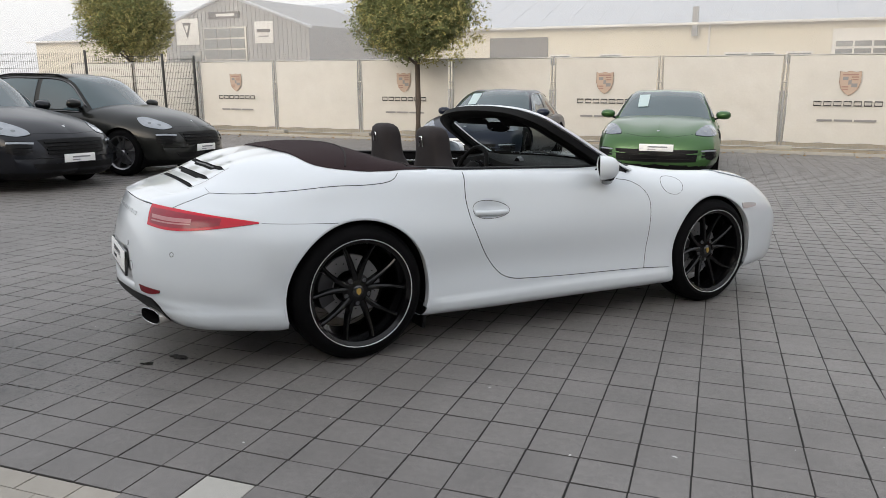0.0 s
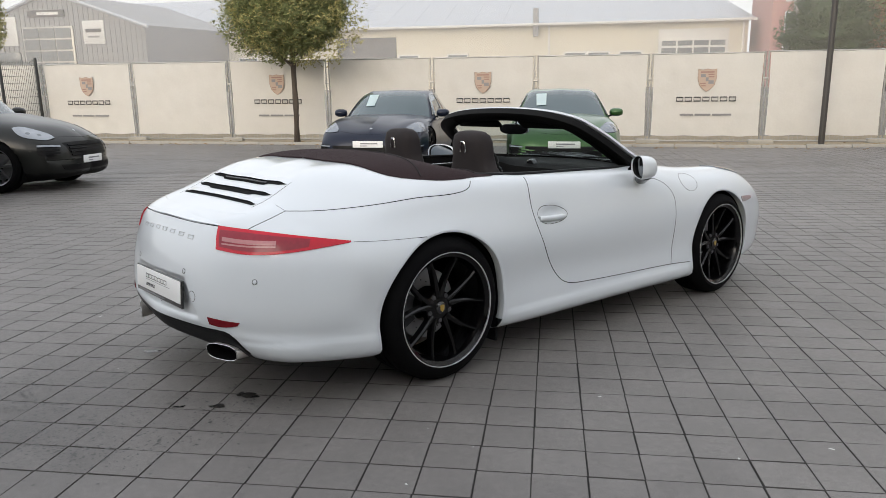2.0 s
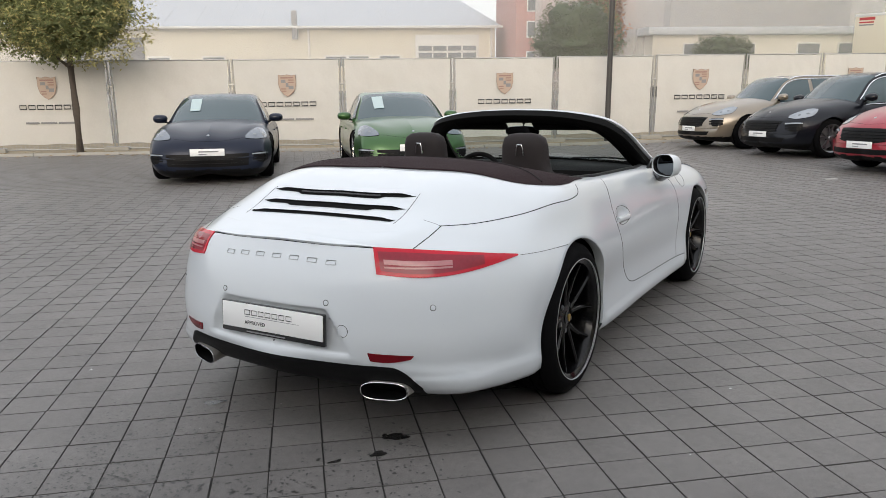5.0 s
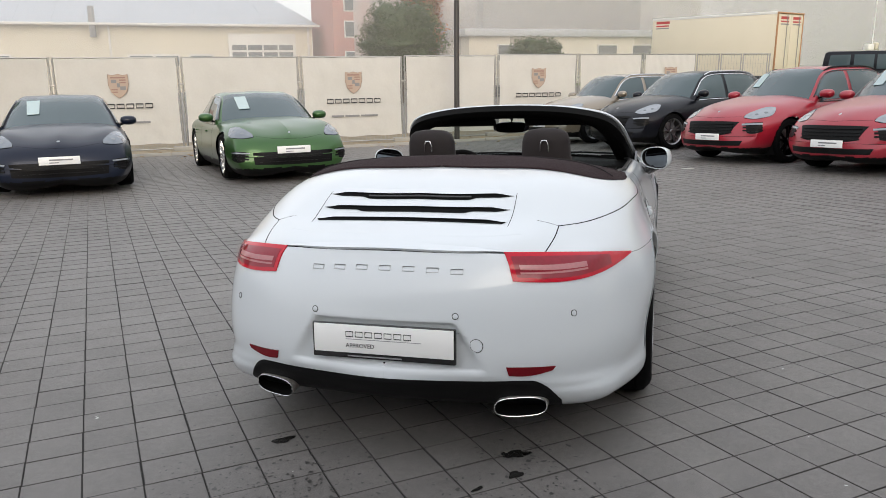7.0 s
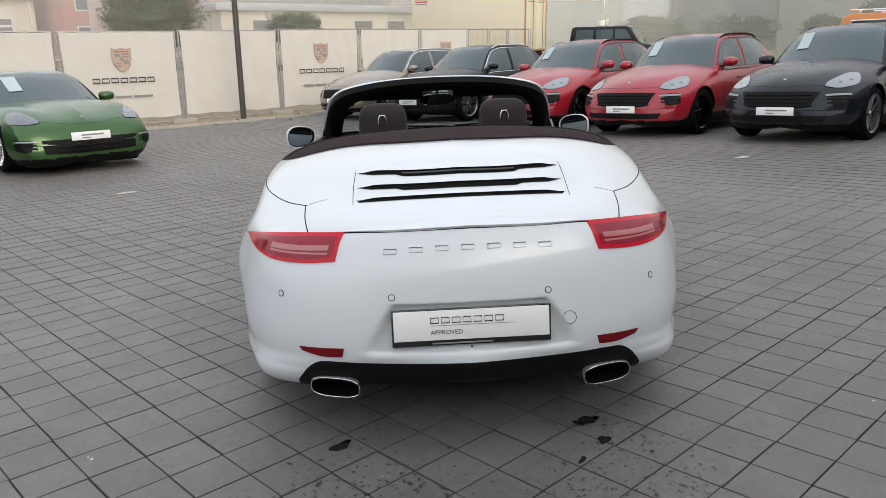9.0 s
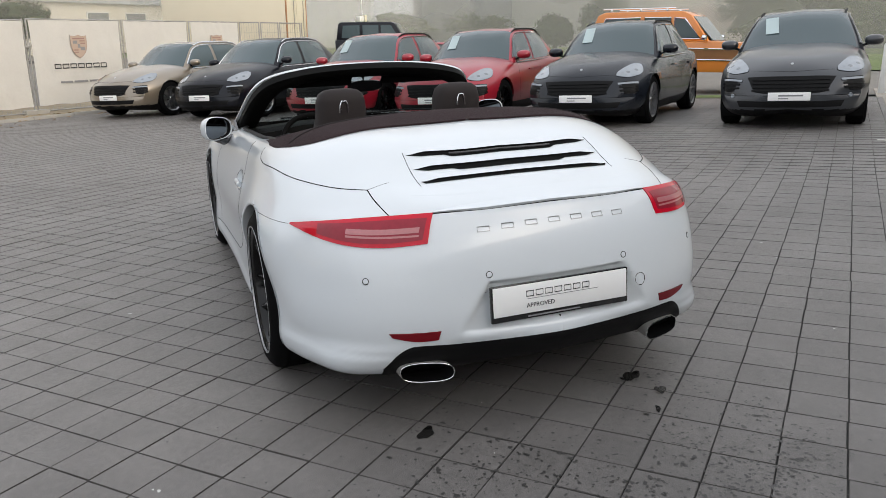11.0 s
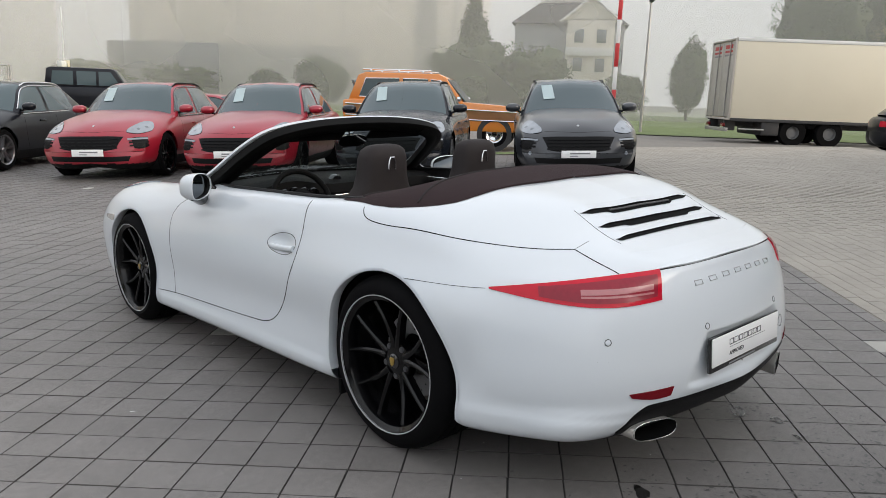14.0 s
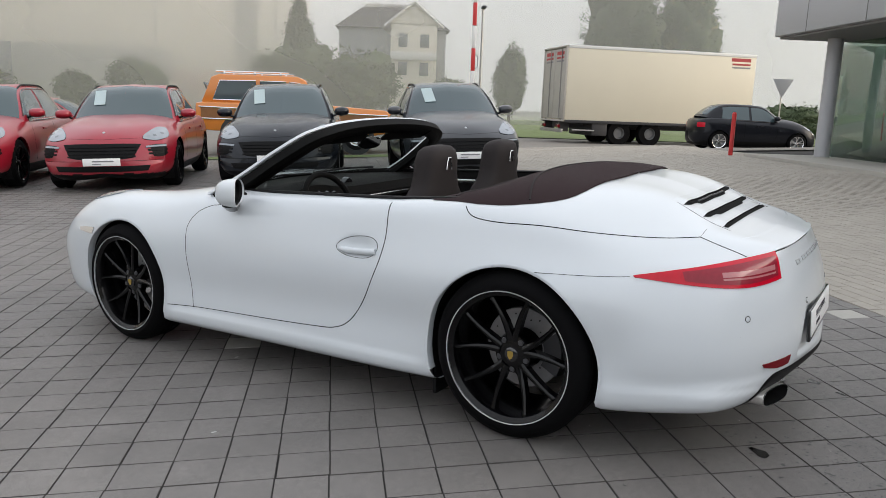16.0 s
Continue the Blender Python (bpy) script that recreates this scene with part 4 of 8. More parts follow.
# windscreen frame
def frame_line(off_out=0.0, off_up=0.0, off_x=0.0):
    pts = []
    knots = [(1.80, 0.735, 0.855), (1.735, 0.715, 0.885), (1.57, 0.683, 0.972), (1.43, 0.650, 1.058), (1.345, 0.618, 1.110), (1.298, 0.572, 1.148), (1.275, 0.50, 1.173), (1.266, 0.34, 1.199), (1.262, 0.0, 1.213)]
    left = [(x + off_x, y + off_out * min(1, y / 0.5), z + off_up) for x, y, z in knots]
    right = [(x, -y, z) for x, y, z in left[:-1]]
    return spline(left + right[::-1], 90)


def rail(name, line, w, h, material, parent, label=""):
    bm = bmesh.new()
    rows = []
    pts = [Vector(p) for p in line]
    for i, p in enumerate(pts):
        t = (pts[min(i + 1, len(pts) - 1)] - pts[max(i - 1, 0)]).normalized()
        n = Vector((0.52, 0, 0.85))
        n = (n - t * n.dot(t)).normalized()
        s = t.cross(n)
        rows.append([bm.verts.new(p + s * w * a + n * h * b) for a, b in ((-0.5, -0.35), (-0.42, 0.35), (-0.2, 0.5), (0.2, 0.5), (0.42, 0.35), (0.5, -0.35), (0.3, -0.5), (-0.3, -0.5))])
    for a, b in zip(rows, rows[1:]):
        for k in range(8):
            bm.faces.new((a[k], b[k], b[(k + 1) % 8], a[(k + 1) % 8]))
    bm.faces.new(rows[0])
    bm.faces.new(rows[-1])
    return part(name, bm, material, parent, label, sharp=50)


ws = new("windscreen_frame")
ws.parent = car
tagged(ws, "white windscreen frame lined in black")
rail("frame_shell", frame_line(0.012, 0.013, 0.016), 0.056, 0.020, WHITE, ws, "white outer frame")
rail("frame_lining", frame_line(-0.014, -0.012, -0.014), 0.092, 0.058, LINING, ws, "black frame lining")
inner_line = frame_line(-0.042, -0.022, -0.020)
for k in (slice(2, 33), slice(57, 88)):
    rail("pillar_trim", inner_line[k], 0.070, 0.040, LINING, ws, "black pillar lining")

bm = bmesh.new()
rows = []
for i in range(17):
    f = i / 16
    row = []
    for j in range(25):
        v = -1 + 2 * j / 24
        hw = 0.70 + (0.56 - 0.70) * f
        x = (1.76 + 0.22 * (1 - v * v)) * (1 - f) + 1.29 * f
        z = (0.865 + 0.025 * (1 - v * v)) * (1 - f) + (1.176 + 0.03 * (1 - v * v)) * f
        row.append(bm.verts.new((x, hw * v, z)))
    rows.append(row)
for a, b in zip(rows, rows[1:]):
    for k in range(24):
        bm.faces.new((a[k], b[k], b[k + 1], a[k + 1]))
part("scuttle", tube([(1.775 + 0.225 * (1 - v * v), 0.715 * v, 0.868 + 0.026 * (1 - v * v)) for v in [-1 + k / 12 for k in range(25)]], 0.020, 8, 0.5), LINING, ws, "black scuttle below the windscreen")
span = [-0.94, -0.6, -0.2, 0.2, 0.6, 0.94]
patch("scuttle_panel", [(1.785 + 0.215 * (1 - v * v), 0.70 * v, 0.885) for v in span], [(1.86 + 0.245 * (1 - v * v), 0.69 * v, 0.865) for v in span], ws, LINING, 0.004, nu=50, nv=8, label="black louvred panel before the windscreen", ray=(0, 0, 1))
for s in (1, -1):
    part("wiper", tube([(1.90, 0.28 * s + 0.15, 0.905), (1.86, 0.28 * s - 0.10, 0.915), (1.84, 0.28 * s - 0.36, 0.905)], 0.007, 6), BLACK, ws)
bm.verts.ensure_lookup_table()
pane = part("windscreen", bm, SCREEN_GLASS, ws, "clear windscreen glass")
pane.visible_shadow = False
for s in (1, -1):
    part("sun_visor", box(0.10, 0.40, 0.018, bevel=0.007, m=pose(1.305, 0.29 * s, 1.150, 0, 40, 0)), LINING, ws)
def oval_stack(spec, ry, rz, power=0.8, cap=True, steps=36):
    """Ovals of ry by rz, scaled and set along x by (scale, x), joined into one skin."""
    bm = bmesh.new()
    rows = []
    for k, x in spec:
        ring = []
        for i in range(steps):
            c, sn = math.cos(2 * math.pi * i / steps), math.sin(2 * math.pi * i / steps)
            ring.append(bm.verts.new((x, ry * k * math.copysign(abs(c) ** power, c), rz * k * math.copysign(abs(sn) ** power, sn))))
        rows.append(ring)
    for a, b in zip(rows, rows[1:]):
        for k in range(steps):
            bm.faces.new((a[k], a[(k + 1) % steps], b[(k + 1) % steps], b[k]))
    if cap:
        bm.faces.new(rows[-1])
    return bm


rv = part("rear_view_mirror", oval_stack(((0.05, 0.028), (0.6, 0.024), (0.92, 0.010), (1.0, -0.004), (0.97, -0.010), (0.94, -0.009)), 0.112, 0.034, 0.7), GLOSS_BLACK, ws, "black oval rear-view mirror")
rv.matrix_local = pose(1.355, 0.0, 1.106, 0, -12, 6)
part("mirror_face", oval_stack(((0.925, -0.009), (0.92, -0.0105)), 0.112, 0.034, 0.7), DARK_MIRROR, rv)
part("mirror_stem", tube([(0.015, 0, 0.015), (0.035, 0, 0.045), (0.01, 0, 0.085)], 0.011, 8), LINING, rv)

# outside mirrors
for s in (1, -1):
    mr = new("wing_mirror")
    mr.parent, mr.matrix_local = car, pose(1.53, 0.884 * s, 0.904, 0, 0, 26 * s)
    def skin_of(spec, cap):
        bm = oval_stack(spec, 0.098, 0.074, 0.78, cap)
        for v in bm.verts:      # fuller outboard, drawn in towards the foot, swept back at the tip
            f = 0.5 + 0.5 * s * v.co.y / 0.098
            v.co.z *= 0.80 + 0.22 * f
            v.co.x -= 0.030 * f * f + 0.05 * v.co.z
        return bm
    part("mirror_housing", skin_of(((0.12, 0.064), (0.48, 0.058), (0.75, 0.042), (0.90, 0.020), (0.97, -0.010), (1.0, -0.035), (0.985, -0.046), (0.95, -0.048), (0.92, -0.040)), False), WHITE, mr, "white mirror housing")
    part("mirror_bezel", skin_of(((0.92, -0.040), (0.89, -0.026), (0.87, -0.024)), True), BLACK, mr)
    part("mirror_glass", skin_of(((0.865, -0.0245), (0.85, -0.027)), True), DARK_MIRROR, mr, "mirror glass")
    part("mirror_foot", tube([(0.0, -0.015 * s, -0.058), (0.005, -0.06 * s, -0.085), (0.02, -0.12 * s, -0.062)], [0.040, 0.034, 0.038], 10, 0.6), GLOSS_BLACK, mr)
    part("sail_panel", prism([(1.52, 0.868), (1.80, 0.862), (1.66, 0.935)], 0.012), GLOSS_BLACK, doors[s]).location = (0, 0.745 * s - 0.006, 0)

# seats, wheel, dashboard
for s in (1, -1):
    seat = new("seat")
    seat.parent, seat.matrix_local = car, pose(0.752, 0.315 * s, 0.320, 0, 0, 0)
    tagged(seat, "dark brown leather sports seat")
    bm = bmesh.new()
    rows = []
    for k, (x, z, hw, th) in enumerate(((0.10, 0.10, 0.235, 0.10), (0.05, 0.25, 0.245, 0.105), (0.0, 0.42, 0.235, 0.10), (-0.04, 0.55, 0.185, 0.085), (-0.05, 0.60, 0.145, 0.075), (-0.055, 0.66, 0.128, 0.072), (-0.062, 0.735, 0.124, 0.070), (-0.066, 0.775, 0.112, 0.060), (-0.07, 0.795, 0.085, 0.040), (-0.07, 0.802, 0.04, 0.018))):
        rows.append([bm.verts.new((x + th * math.copysign(abs(math.cos(a)) ** 0.6, math.cos(a)), hw * math.copysign(abs(math.sin(a)) ** 0.6, math.sin(a)), z)) for a in [2 * math.pi * i / 28 for i in range(28)]])
    for a, b in zip(rows, rows[1:]):
        for k in range(28):
            bm.faces.new((a[k], a[(k + 1) % 28], b[(k + 1) % 28], b[k]))
    bm.faces.new(rows[0])
    bm.faces.new(rows[-1])
    part("backrest", bm, BROWN_LEATHER, seat, sharp=80)
    part("seat_cushion", box(0.5, 0.48, 0.16, (0.32, 0, 0.10), 0.05, seg=4), BROWN_LEATHER, seat)
    part("headrest_badge", tube([(-0.136, -0.020, 0.686), (-0.137, -0.019, 0.722), (-0.137, -0.011, 0.742), (-0.137, 0.011, 0.742), (-0.137, 0.019, 0.722), (-0.136, 0.020, 0.686)], 0.0045, 6), POLISHED, seat, "small silver headrest loop")
sw = new("steering_wheel")
sw.parent, sw.matrix_local = car, pose(1.355, 0.34, 0.790, 0, -66, 0)
part("wheel_rim", lathe([(0.175 + 0.016 * math.cos(a), 0.016 * math.sin(a)) for a in [2 * math.pi * i / 10 for i in range(10)]], 40, "Z", closed=True), LEATHER, sw, "black leather wheel rim")
part("airbag_pad", lathe([(0.0005, 0.03), (0.05, 0.026), (0.07, 0.01), (0.072, -0.02)], 24, "Z"), LEATHER, sw)
for a in (0, 90, 180):
    c, sn = math.cos(radians(a + 90)), math.sin(radians(a + 90))
    part("wheel_spoke", tube([(0.05 * c, 0.05 * sn, 0.0), (0.17 * c, 0.17 * sn, 0.0)], 0.013, 8, 0.5), LEATHER, sw)
    part("spoke_trim", tube([(0.060 * c, 0.060 * sn, 0.014), (0.10 * c, 0.10 * sn, 0.015), (0.150 * c, 0.150 * sn, 0.012)], [0.020, 0.014, 0.010], 8, 0.4), POLISHED, sw)
bm = bmesh.new()
rows = []
for k in range(31):
    y = -0.69 + 1.38 * k / 30
    hump = 0.035 * math.exp(-((y - 0.34) / 0.16) ** 2)
    rows.append([bm.verts.new((x, y * w, z)) for x, w, z in ((1.755 + 0.205 * (1 - (y / 0.7) ** 2), 1.0, 0.866 + 0.024 * (1 - (y / 0.7) ** 2)), (1.63, 1.0, 0.882 + hump * 0.4), (1.52, 1.0, 0.878 + hump), (1.455, 1.0, 0.858 + hump), (1.435, 1.0, 0.81 + hump * 0.5), (1.46, 1.0, 0.74), (1.49, 1.0, 0.60), (1.53, 1.0, 0.45))])
for a, b in zip(rows, rows[1:]):
    for k in range(7):
        bm.faces.new((a[k], b[k], b[k + 1], a[k + 1]))
dash = part("dashboard", bm, LEATHER, car, "black leather dashboard")
part("trim_strip", box(0.016, 0.70, 0.026, (1.428, -0.27, 0.787), 0.005), POLISHED, dash)
for i in range(5):
    bm = lathe([(0.0005, 0.006), (0.036, 0.006), (0.040, 0.0)], 20, "X")
    ob = part("dial", bm, GLOSS_BLACK, dash)
    ob.matrix_local = pose(1.437, 0.34 + (i - 2) * 0.062, 0.822 - 0.006 * abs(i - 2), 0, 0, 180)
ob = part("dash_clock", lathe([(0.0005, 0.03), (0.034, 0.03), (0.040, 0.022), (0.042, 0.0)], 24, "X"), GLOSS_BLACK, dash)
ob.matrix_local = pose(1.54, 0.0, 0.864, 0, 0, 180)
part("centre_console", box(0.75, 0.24, 0.20, (1.0, 0, 0.50), 0.03), LEATHER, car)
part("gear_lever", tube([(1.05, 0, 0.58), (1.06, 0, 0.68)], [0.012, 0.022], 10), GLOSS_BLACK, car)

# door handles
for s in (1, -1):
    edge = []
    for k in range(33):
        a = 2 * math.pi * k / 32
        c_, s_ = math.cos(a), math.sin(a)
        edge.append((0.765 + 0.116 * math.copysign(abs(c_) ** 0.85, c_), 0.702 - 0.006 * c_ + 0.046 * s_ * (1 - 0.22 * c_)))
    seam([(x, 0.87 * s, z) for x, z in edge], doors[s], 0.003, n=70, proud=0.0008, name="handle_outline", ray=(0, s, 0))
    pts = []
    for x, up in ((0.658, 0.004), (0.68, 0.012), (0.72, 0.017), (0.77, 0.018), (0.82, 0.013), (0.858, 0.003)):
        p, n = snap((x, 0.87 * s, 0.697))
        pts.append(tuple(p + n * up))
    part("door_handle", tube([tuple(p) for p in spline(pts, 20)], [0.0125] * 17 + [0.011, 0.009, 0.006], 12, 1.15), WHITE, doors[s], "white pull handle")
# ---- the yard and the ground round it ----
def smooth(a):
    a = min(max(a, 0.0), 1.0)
    return a * a * (3 - 2 * a)


def ground_at(x, y):
    """The height of the ground in the upright world."""
    yy = min(max(y, -9.0), 22.5)
    yard = -0.0454 * yy + ground_rise(x, yy)
    w = smooth((x - 14.0) / 7.0)
    return (1 - w) * yard + w * (-0.13 - 0.006 * yy)


def upright(x, y, turn=0.0, up=0.0):
    return pose(x, y, ground_at(x, y) + up, 0, 0, turn)


def sheet(name, x0, x1, y0, y1, nx, ny, lift, material, label, kind="structure", category=""):
    """A piece of ground that follows the lie of the land."""
    bm = bmesh.new()
    rows = []
    for i in range(nx + 1):
        row = []
        for j in range(ny + 1):
            x, y = x0 + (x1 - x0) * i / nx, y0 + (y1 - y0) * j / ny
            row.append(bm.verts.new((x, y, ground_at(x, y) + lift)))
        rows.append(row)
    for a, b in zip(rows, rows[1:]):
        for k in range(ny):
            bm.faces.new((a[k], b[k], b[k + 1], a[k + 1]))
    ob = part(name, bm, material, None)
    return tagged(ob, label, category or name, kind=kind)


EARTH = mat("yard_joint_sand", (0.014, 0.0135, 0.013), 0.95, vary=0.5, scale=2.0, fine=0.3)


def joint_material(name, colour, hazed):
    """Dark joints near the car; paler far colours paint distance haze into them."""
    m = mat(name, colour, 0.95)
    n, l = m.node_tree.nodes, m.node_tree.links
    where, off, far_, rag, reach, mix = (n.new("ShaderNode" + k) for k in ("NewGeometry", "VectorMath", "VectorMath", "TexNoise", "MapRange", "Mix"))
    off.operation, far_.operation = "SUBTRACT", "LENGTH"
    off.inputs[1].default_value = (-2.6, 3.0, -0.14)
    rag.inputs["Scale"].default_value, rag.inputs["Detail"].default_value = 9.0, 5
    l.new(where.outputs["Position"], off.inputs[0])
    l.new(off.outputs[0], far_.inputs[0])
    l.new(where.outputs["Position"], rag.inputs["Vector"])
    reach.inputs["From Min"].default_value, reach.inputs["From Max"].default_value = 4.0, 9.5
    l.new(far_.outputs["Value"], reach.inputs["Value"])
    mix.data_type = "RGBA"
    mix.inputs[6].default_value, mix.inputs[7].default_value = (*colour, 1), (*hazed, 1)
    speck = n.new("ShaderNodeMath")
    speck.operation = "MULTIPLY_ADD"
    speck.inputs[1].default_value, speck.inputs[2].default_value = 0.4, -0.2
    both = n.new("ShaderNodeMath")
    both.use_clamp = True
    l.new(rag.outputs["Fac"], speck.inputs[0])
    l.new(speck.outputs[0], both.inputs[0])
    l.new(reach.outputs[0], both.inputs[1])
    l.new(both.outputs[0], mix.inputs[0])
    l.new(mix.outputs[2], n["Principled BSDF"].inputs["Base Color"])
    return m


JOINT = joint_material("slab_joint_filling", (0.014, 0.0135, 0.013), (0.115, 0.107, 0.100))



def slab_material():
    """Dark grey cast concrete: broad stains that run over the joints, fine grain, and a tone of its own for each slab."""
    m = bpy.data.materials.new("grey_concrete_slab")
    m.use_nodes = True
    n, l = m.node_tree.nodes, m.node_tree.links
    b = n["Principled BSDF"]
    where = n.new("ShaderNodeNewGeometry")
    terms = []
    for scale, detail, lo, hi in ((0.55, 4, 0.86, 1.12), (3.2, 5, 0.88, 1.10), (38.0, 4, 0.90, 1.10), (310.0, 3, 0.72, 1.28)):
        tex, rng_ = n.new("ShaderNodeTexNoise"), n.new("ShaderNodeMapRange")
        tex.inputs["Scale"].default_value, tex.inputs["Detail"].default_value = scale, detail
        rng_.inputs["From Min"].default_value, rng_.inputs["From Max"].default_value = 0.3, 0.7
        rng_.inputs["To Min"].default_value, rng_.inputs["To Max"].default_value = lo, hi
        l.new(where.outputs["Position"], tex.inputs["Vector"])
        l.new(tex.outputs["Fac"], rng_.inputs["Value"])
        terms.append(rng_.outputs[0])
    info, both, wrap, tone = n.new("ShaderNodeObjectInfo"), n.new("ShaderNodeMath"), n.new("ShaderNodeMath"), n.new("ShaderNodeMapRange")
    both.operation, wrap.operation = "ADD", "FRACT"
    l.new(where.outputs["Random Per Island"], both.inputs[0])
    l.new(info.outputs["Random"], both.inputs[1])
    l.new(both.outputs[0], wrap.inputs[0])
    tone.inputs["To Min"].default_value, tone.inputs["To Max"].default_value = 0.94, 1.07
    l.new(wrap.outputs[0], tone.inputs["Value"])
    out = tone.outputs[0]
    for term in terms:
        mul = n.new("ShaderNodeMath")
        mul.operation = "MULTIPLY"
        l.new(out, mul.inputs[0])
        l.new(term, mul.inputs[1])
        out = mul.outputs[0]
    # a broad damp patch with a ragged edge behind the car
    off, squash, far_, rag, edge, damp = (n.new("ShaderNode" + k) for k in ("VectorMath", "VectorMath", "VectorMath", "TexNoise", "Math", "MapRange"))
    off.operation, squash.operation, far_.operation, edge.operation = "SUBTRACT", "MULTIPLY", "LENGTH", "MULTIPLY_ADD"
    off.inputs[1].default_value, squash.inputs[1].default_value = (-3.0, 3.05, -0.14), (1.0, 1.35, 1.0)
    rag.inputs["Scale"].default_value, rag.inputs["Detail"].default_value = 3.5, 6
    edge.inputs[1].default_value = 0.9
    l.new(where.outputs["Position"], off.inputs[0])
    l.new(off.outputs[0], squash.inputs[0])
    l.new(squash.outputs[0], far_.inputs[0])
    l.new(where.outputs["Position"], rag.inputs["Vector"])
    l.new(rag.outputs["Fac"], edge.inputs[0])
    l.new(far_.outputs["Value"], edge.inputs[2])
    damp.inputs["From Min"].default_value, damp.inputs["From Max"].default_value = 0.75, 1.35
    damp.inputs["To Min"].default_value, damp.inputs["To Max"].default_value = 0.70, 1.0
    l.new(edge.outputs[0], damp.inputs["Value"])
    mul = n.new("ShaderNodeMath")
    mul.operation = "MULTIPLY"
    l.new(out, mul.inputs[0])
    l.new(damp.outputs[0], mul.inputs[1])
    out = mul.outputs[0]
    tint = n.new("ShaderNodeVectorMath")
    tint.operation = "SCALE"
    tint.inputs[0].default_value = (0.162, 0.151, 0.143)
    l.new(out, tint.inputs["Scale"])
    l.new(tint.outputs[0], b.inputs["Base Color"])
    b.inputs["Roughness"].default_value, b.inputs["Specular IOR Level"].default_value = 0.52, 0.5
    bump = n.new("ShaderNodeBump")
    bump.inputs["Strength"].default_value, bump.inputs["Distance"].default_value = 0.35, 0.004
    l.new(terms[3], bump.inputs["Height"])
    l.new(bump.outputs[0], b.inputs["Normal"])
    return m


TILE = slab_material()
# grime near the car, haze put into the paler far colour
GRIME = joint_material("grimy_slab_edge_hazed_far", (0.066, 0.061, 0.057), (0.150, 0.140, 0.132))
LIGHT_SLAB = mat("pale_concrete_slab", (0.40, 0.385, 0.35), 0.75, vary=0.25, scale=2.0, bump=0.25, bump_scale=200, island=0.12, fine=0.15)
BEIGE = mat("beige_paving_block", (0.335, 0.308, 0.266), 0.8, vary=0.35, scale=1.3, bump=0.3, bump_scale=180, island=0.07, fine=0.2)
ASPHALT = mat("worn_asphalt", (0.195, 0.182, 0.165), 0.9, vary=0.3, scale=0.6, bump=0.4, bump_scale=120, fine=0.35)
GRASS = mat("damp_grass", (0.125, 0.165, 0.060), 0.9, vary=0.6, scale=1.2, bump=0.6, bump_scale=60, fine=0.5)
VERGE = mat("leaf_strewn_gravel", (0.30, 0.245, 0.165), 0.95, vary=0.6, scale=2.5, bump=0.6, bump_scale=50, fine=0.6)
KERB = mat("concrete_kerb", (0.34, 0.325, 0.29), 0.85, vary=0.3, scale=4, bump=0.3, bump_scale=90)

bm = bmesh.new()
xs = [-600, -200, -80, -40] + [-30 + 1.5 * i for i in range(41)] + [40, 60, 90, 200, 600]
ys = [-600, -200, -80, -30] + [-12 + 1.5 * i for i in range(26)] + [40, 80, 200, 600]
rows = [[bm.verts.new((x, y, ground_at(x, y) - 0.045)) for y in ys] for x in xs]
for a, b in zip(rows, rows[1:]):
    for k in range(len(ys) - 1):
        bm.faces.new((a[k], b[k], b[k + 1], a[k + 1]))
tagged(part("ground", bm, EARTH, None), "dark bedding sand under the paving", "ground", kind="structure")

# slabs: lanes that run towards the fence, cut into nearly square slabs
TURN_SLAB, PITCH, FAN = radians(4.6), 0.194, 0.009
CT, ST = math.cos(TURN_SLAB), math.sin(TURN_SLAB)
EDGE_V = 2.614          # the dark slabs end here, pale paving begins
ORIGIN_U = 0.0135


def slab_mesh(name, w, d, h=0.03, b=0.0019):
    """One slab with a worn, chamfered edge; its top lies at z = 0."""
    v, f = [], []
    for z, k in ((-h, 0.0), (-0.0026, 0.0), (-0.0008, b * 0.5), (0.0, b)):
        v += [(-w / 2 + k, -d / 2 + k, z), (w / 2 - k, -d / 2 + k, z), (w / 2 - k, d / 2 - k, z), (-w / 2 + k, d / 2 - k, z)]
    for r in (0, 4, 8):
        for k in range(4):
            f.append((r + k, r + (k + 1) % 4, r + 4 + (k + 1) % 4, r + 4 + k))
    f.append((12, 13, 14, 15))
    return mesh_of(name, v, f, smooth=False)


dark_slab, pale_slab = slab_mesh("slab", PITCH - 0.0034, PITCH - 0.0034), slab_mesh("pale_slab", PITCH - 0.0045, PITCH - 0.0035)
dark_slab.materials.append(TILE)
dark_slab.materials.append(GRIME)
for face in dark_slab.polygons[:-1]:
    face.material_index = 1
pale_slab.materials.append(LIGHT_SLAB)
slab_template = np.array([v.co[:] for v in dark_slab.vertices])
slab_faces = [tuple(p.vertices) for p in dark_slab.polygons]
rng = random.Random(4)
pavement = thing("pavement", "grey square concrete slab paving with dark open joints", "paving", kind="structure")
stuff_v, stuff_f, near_slabs, pale_at = [], [], [], []
PALE_AT = {(-5, 0), (-5, 19)}
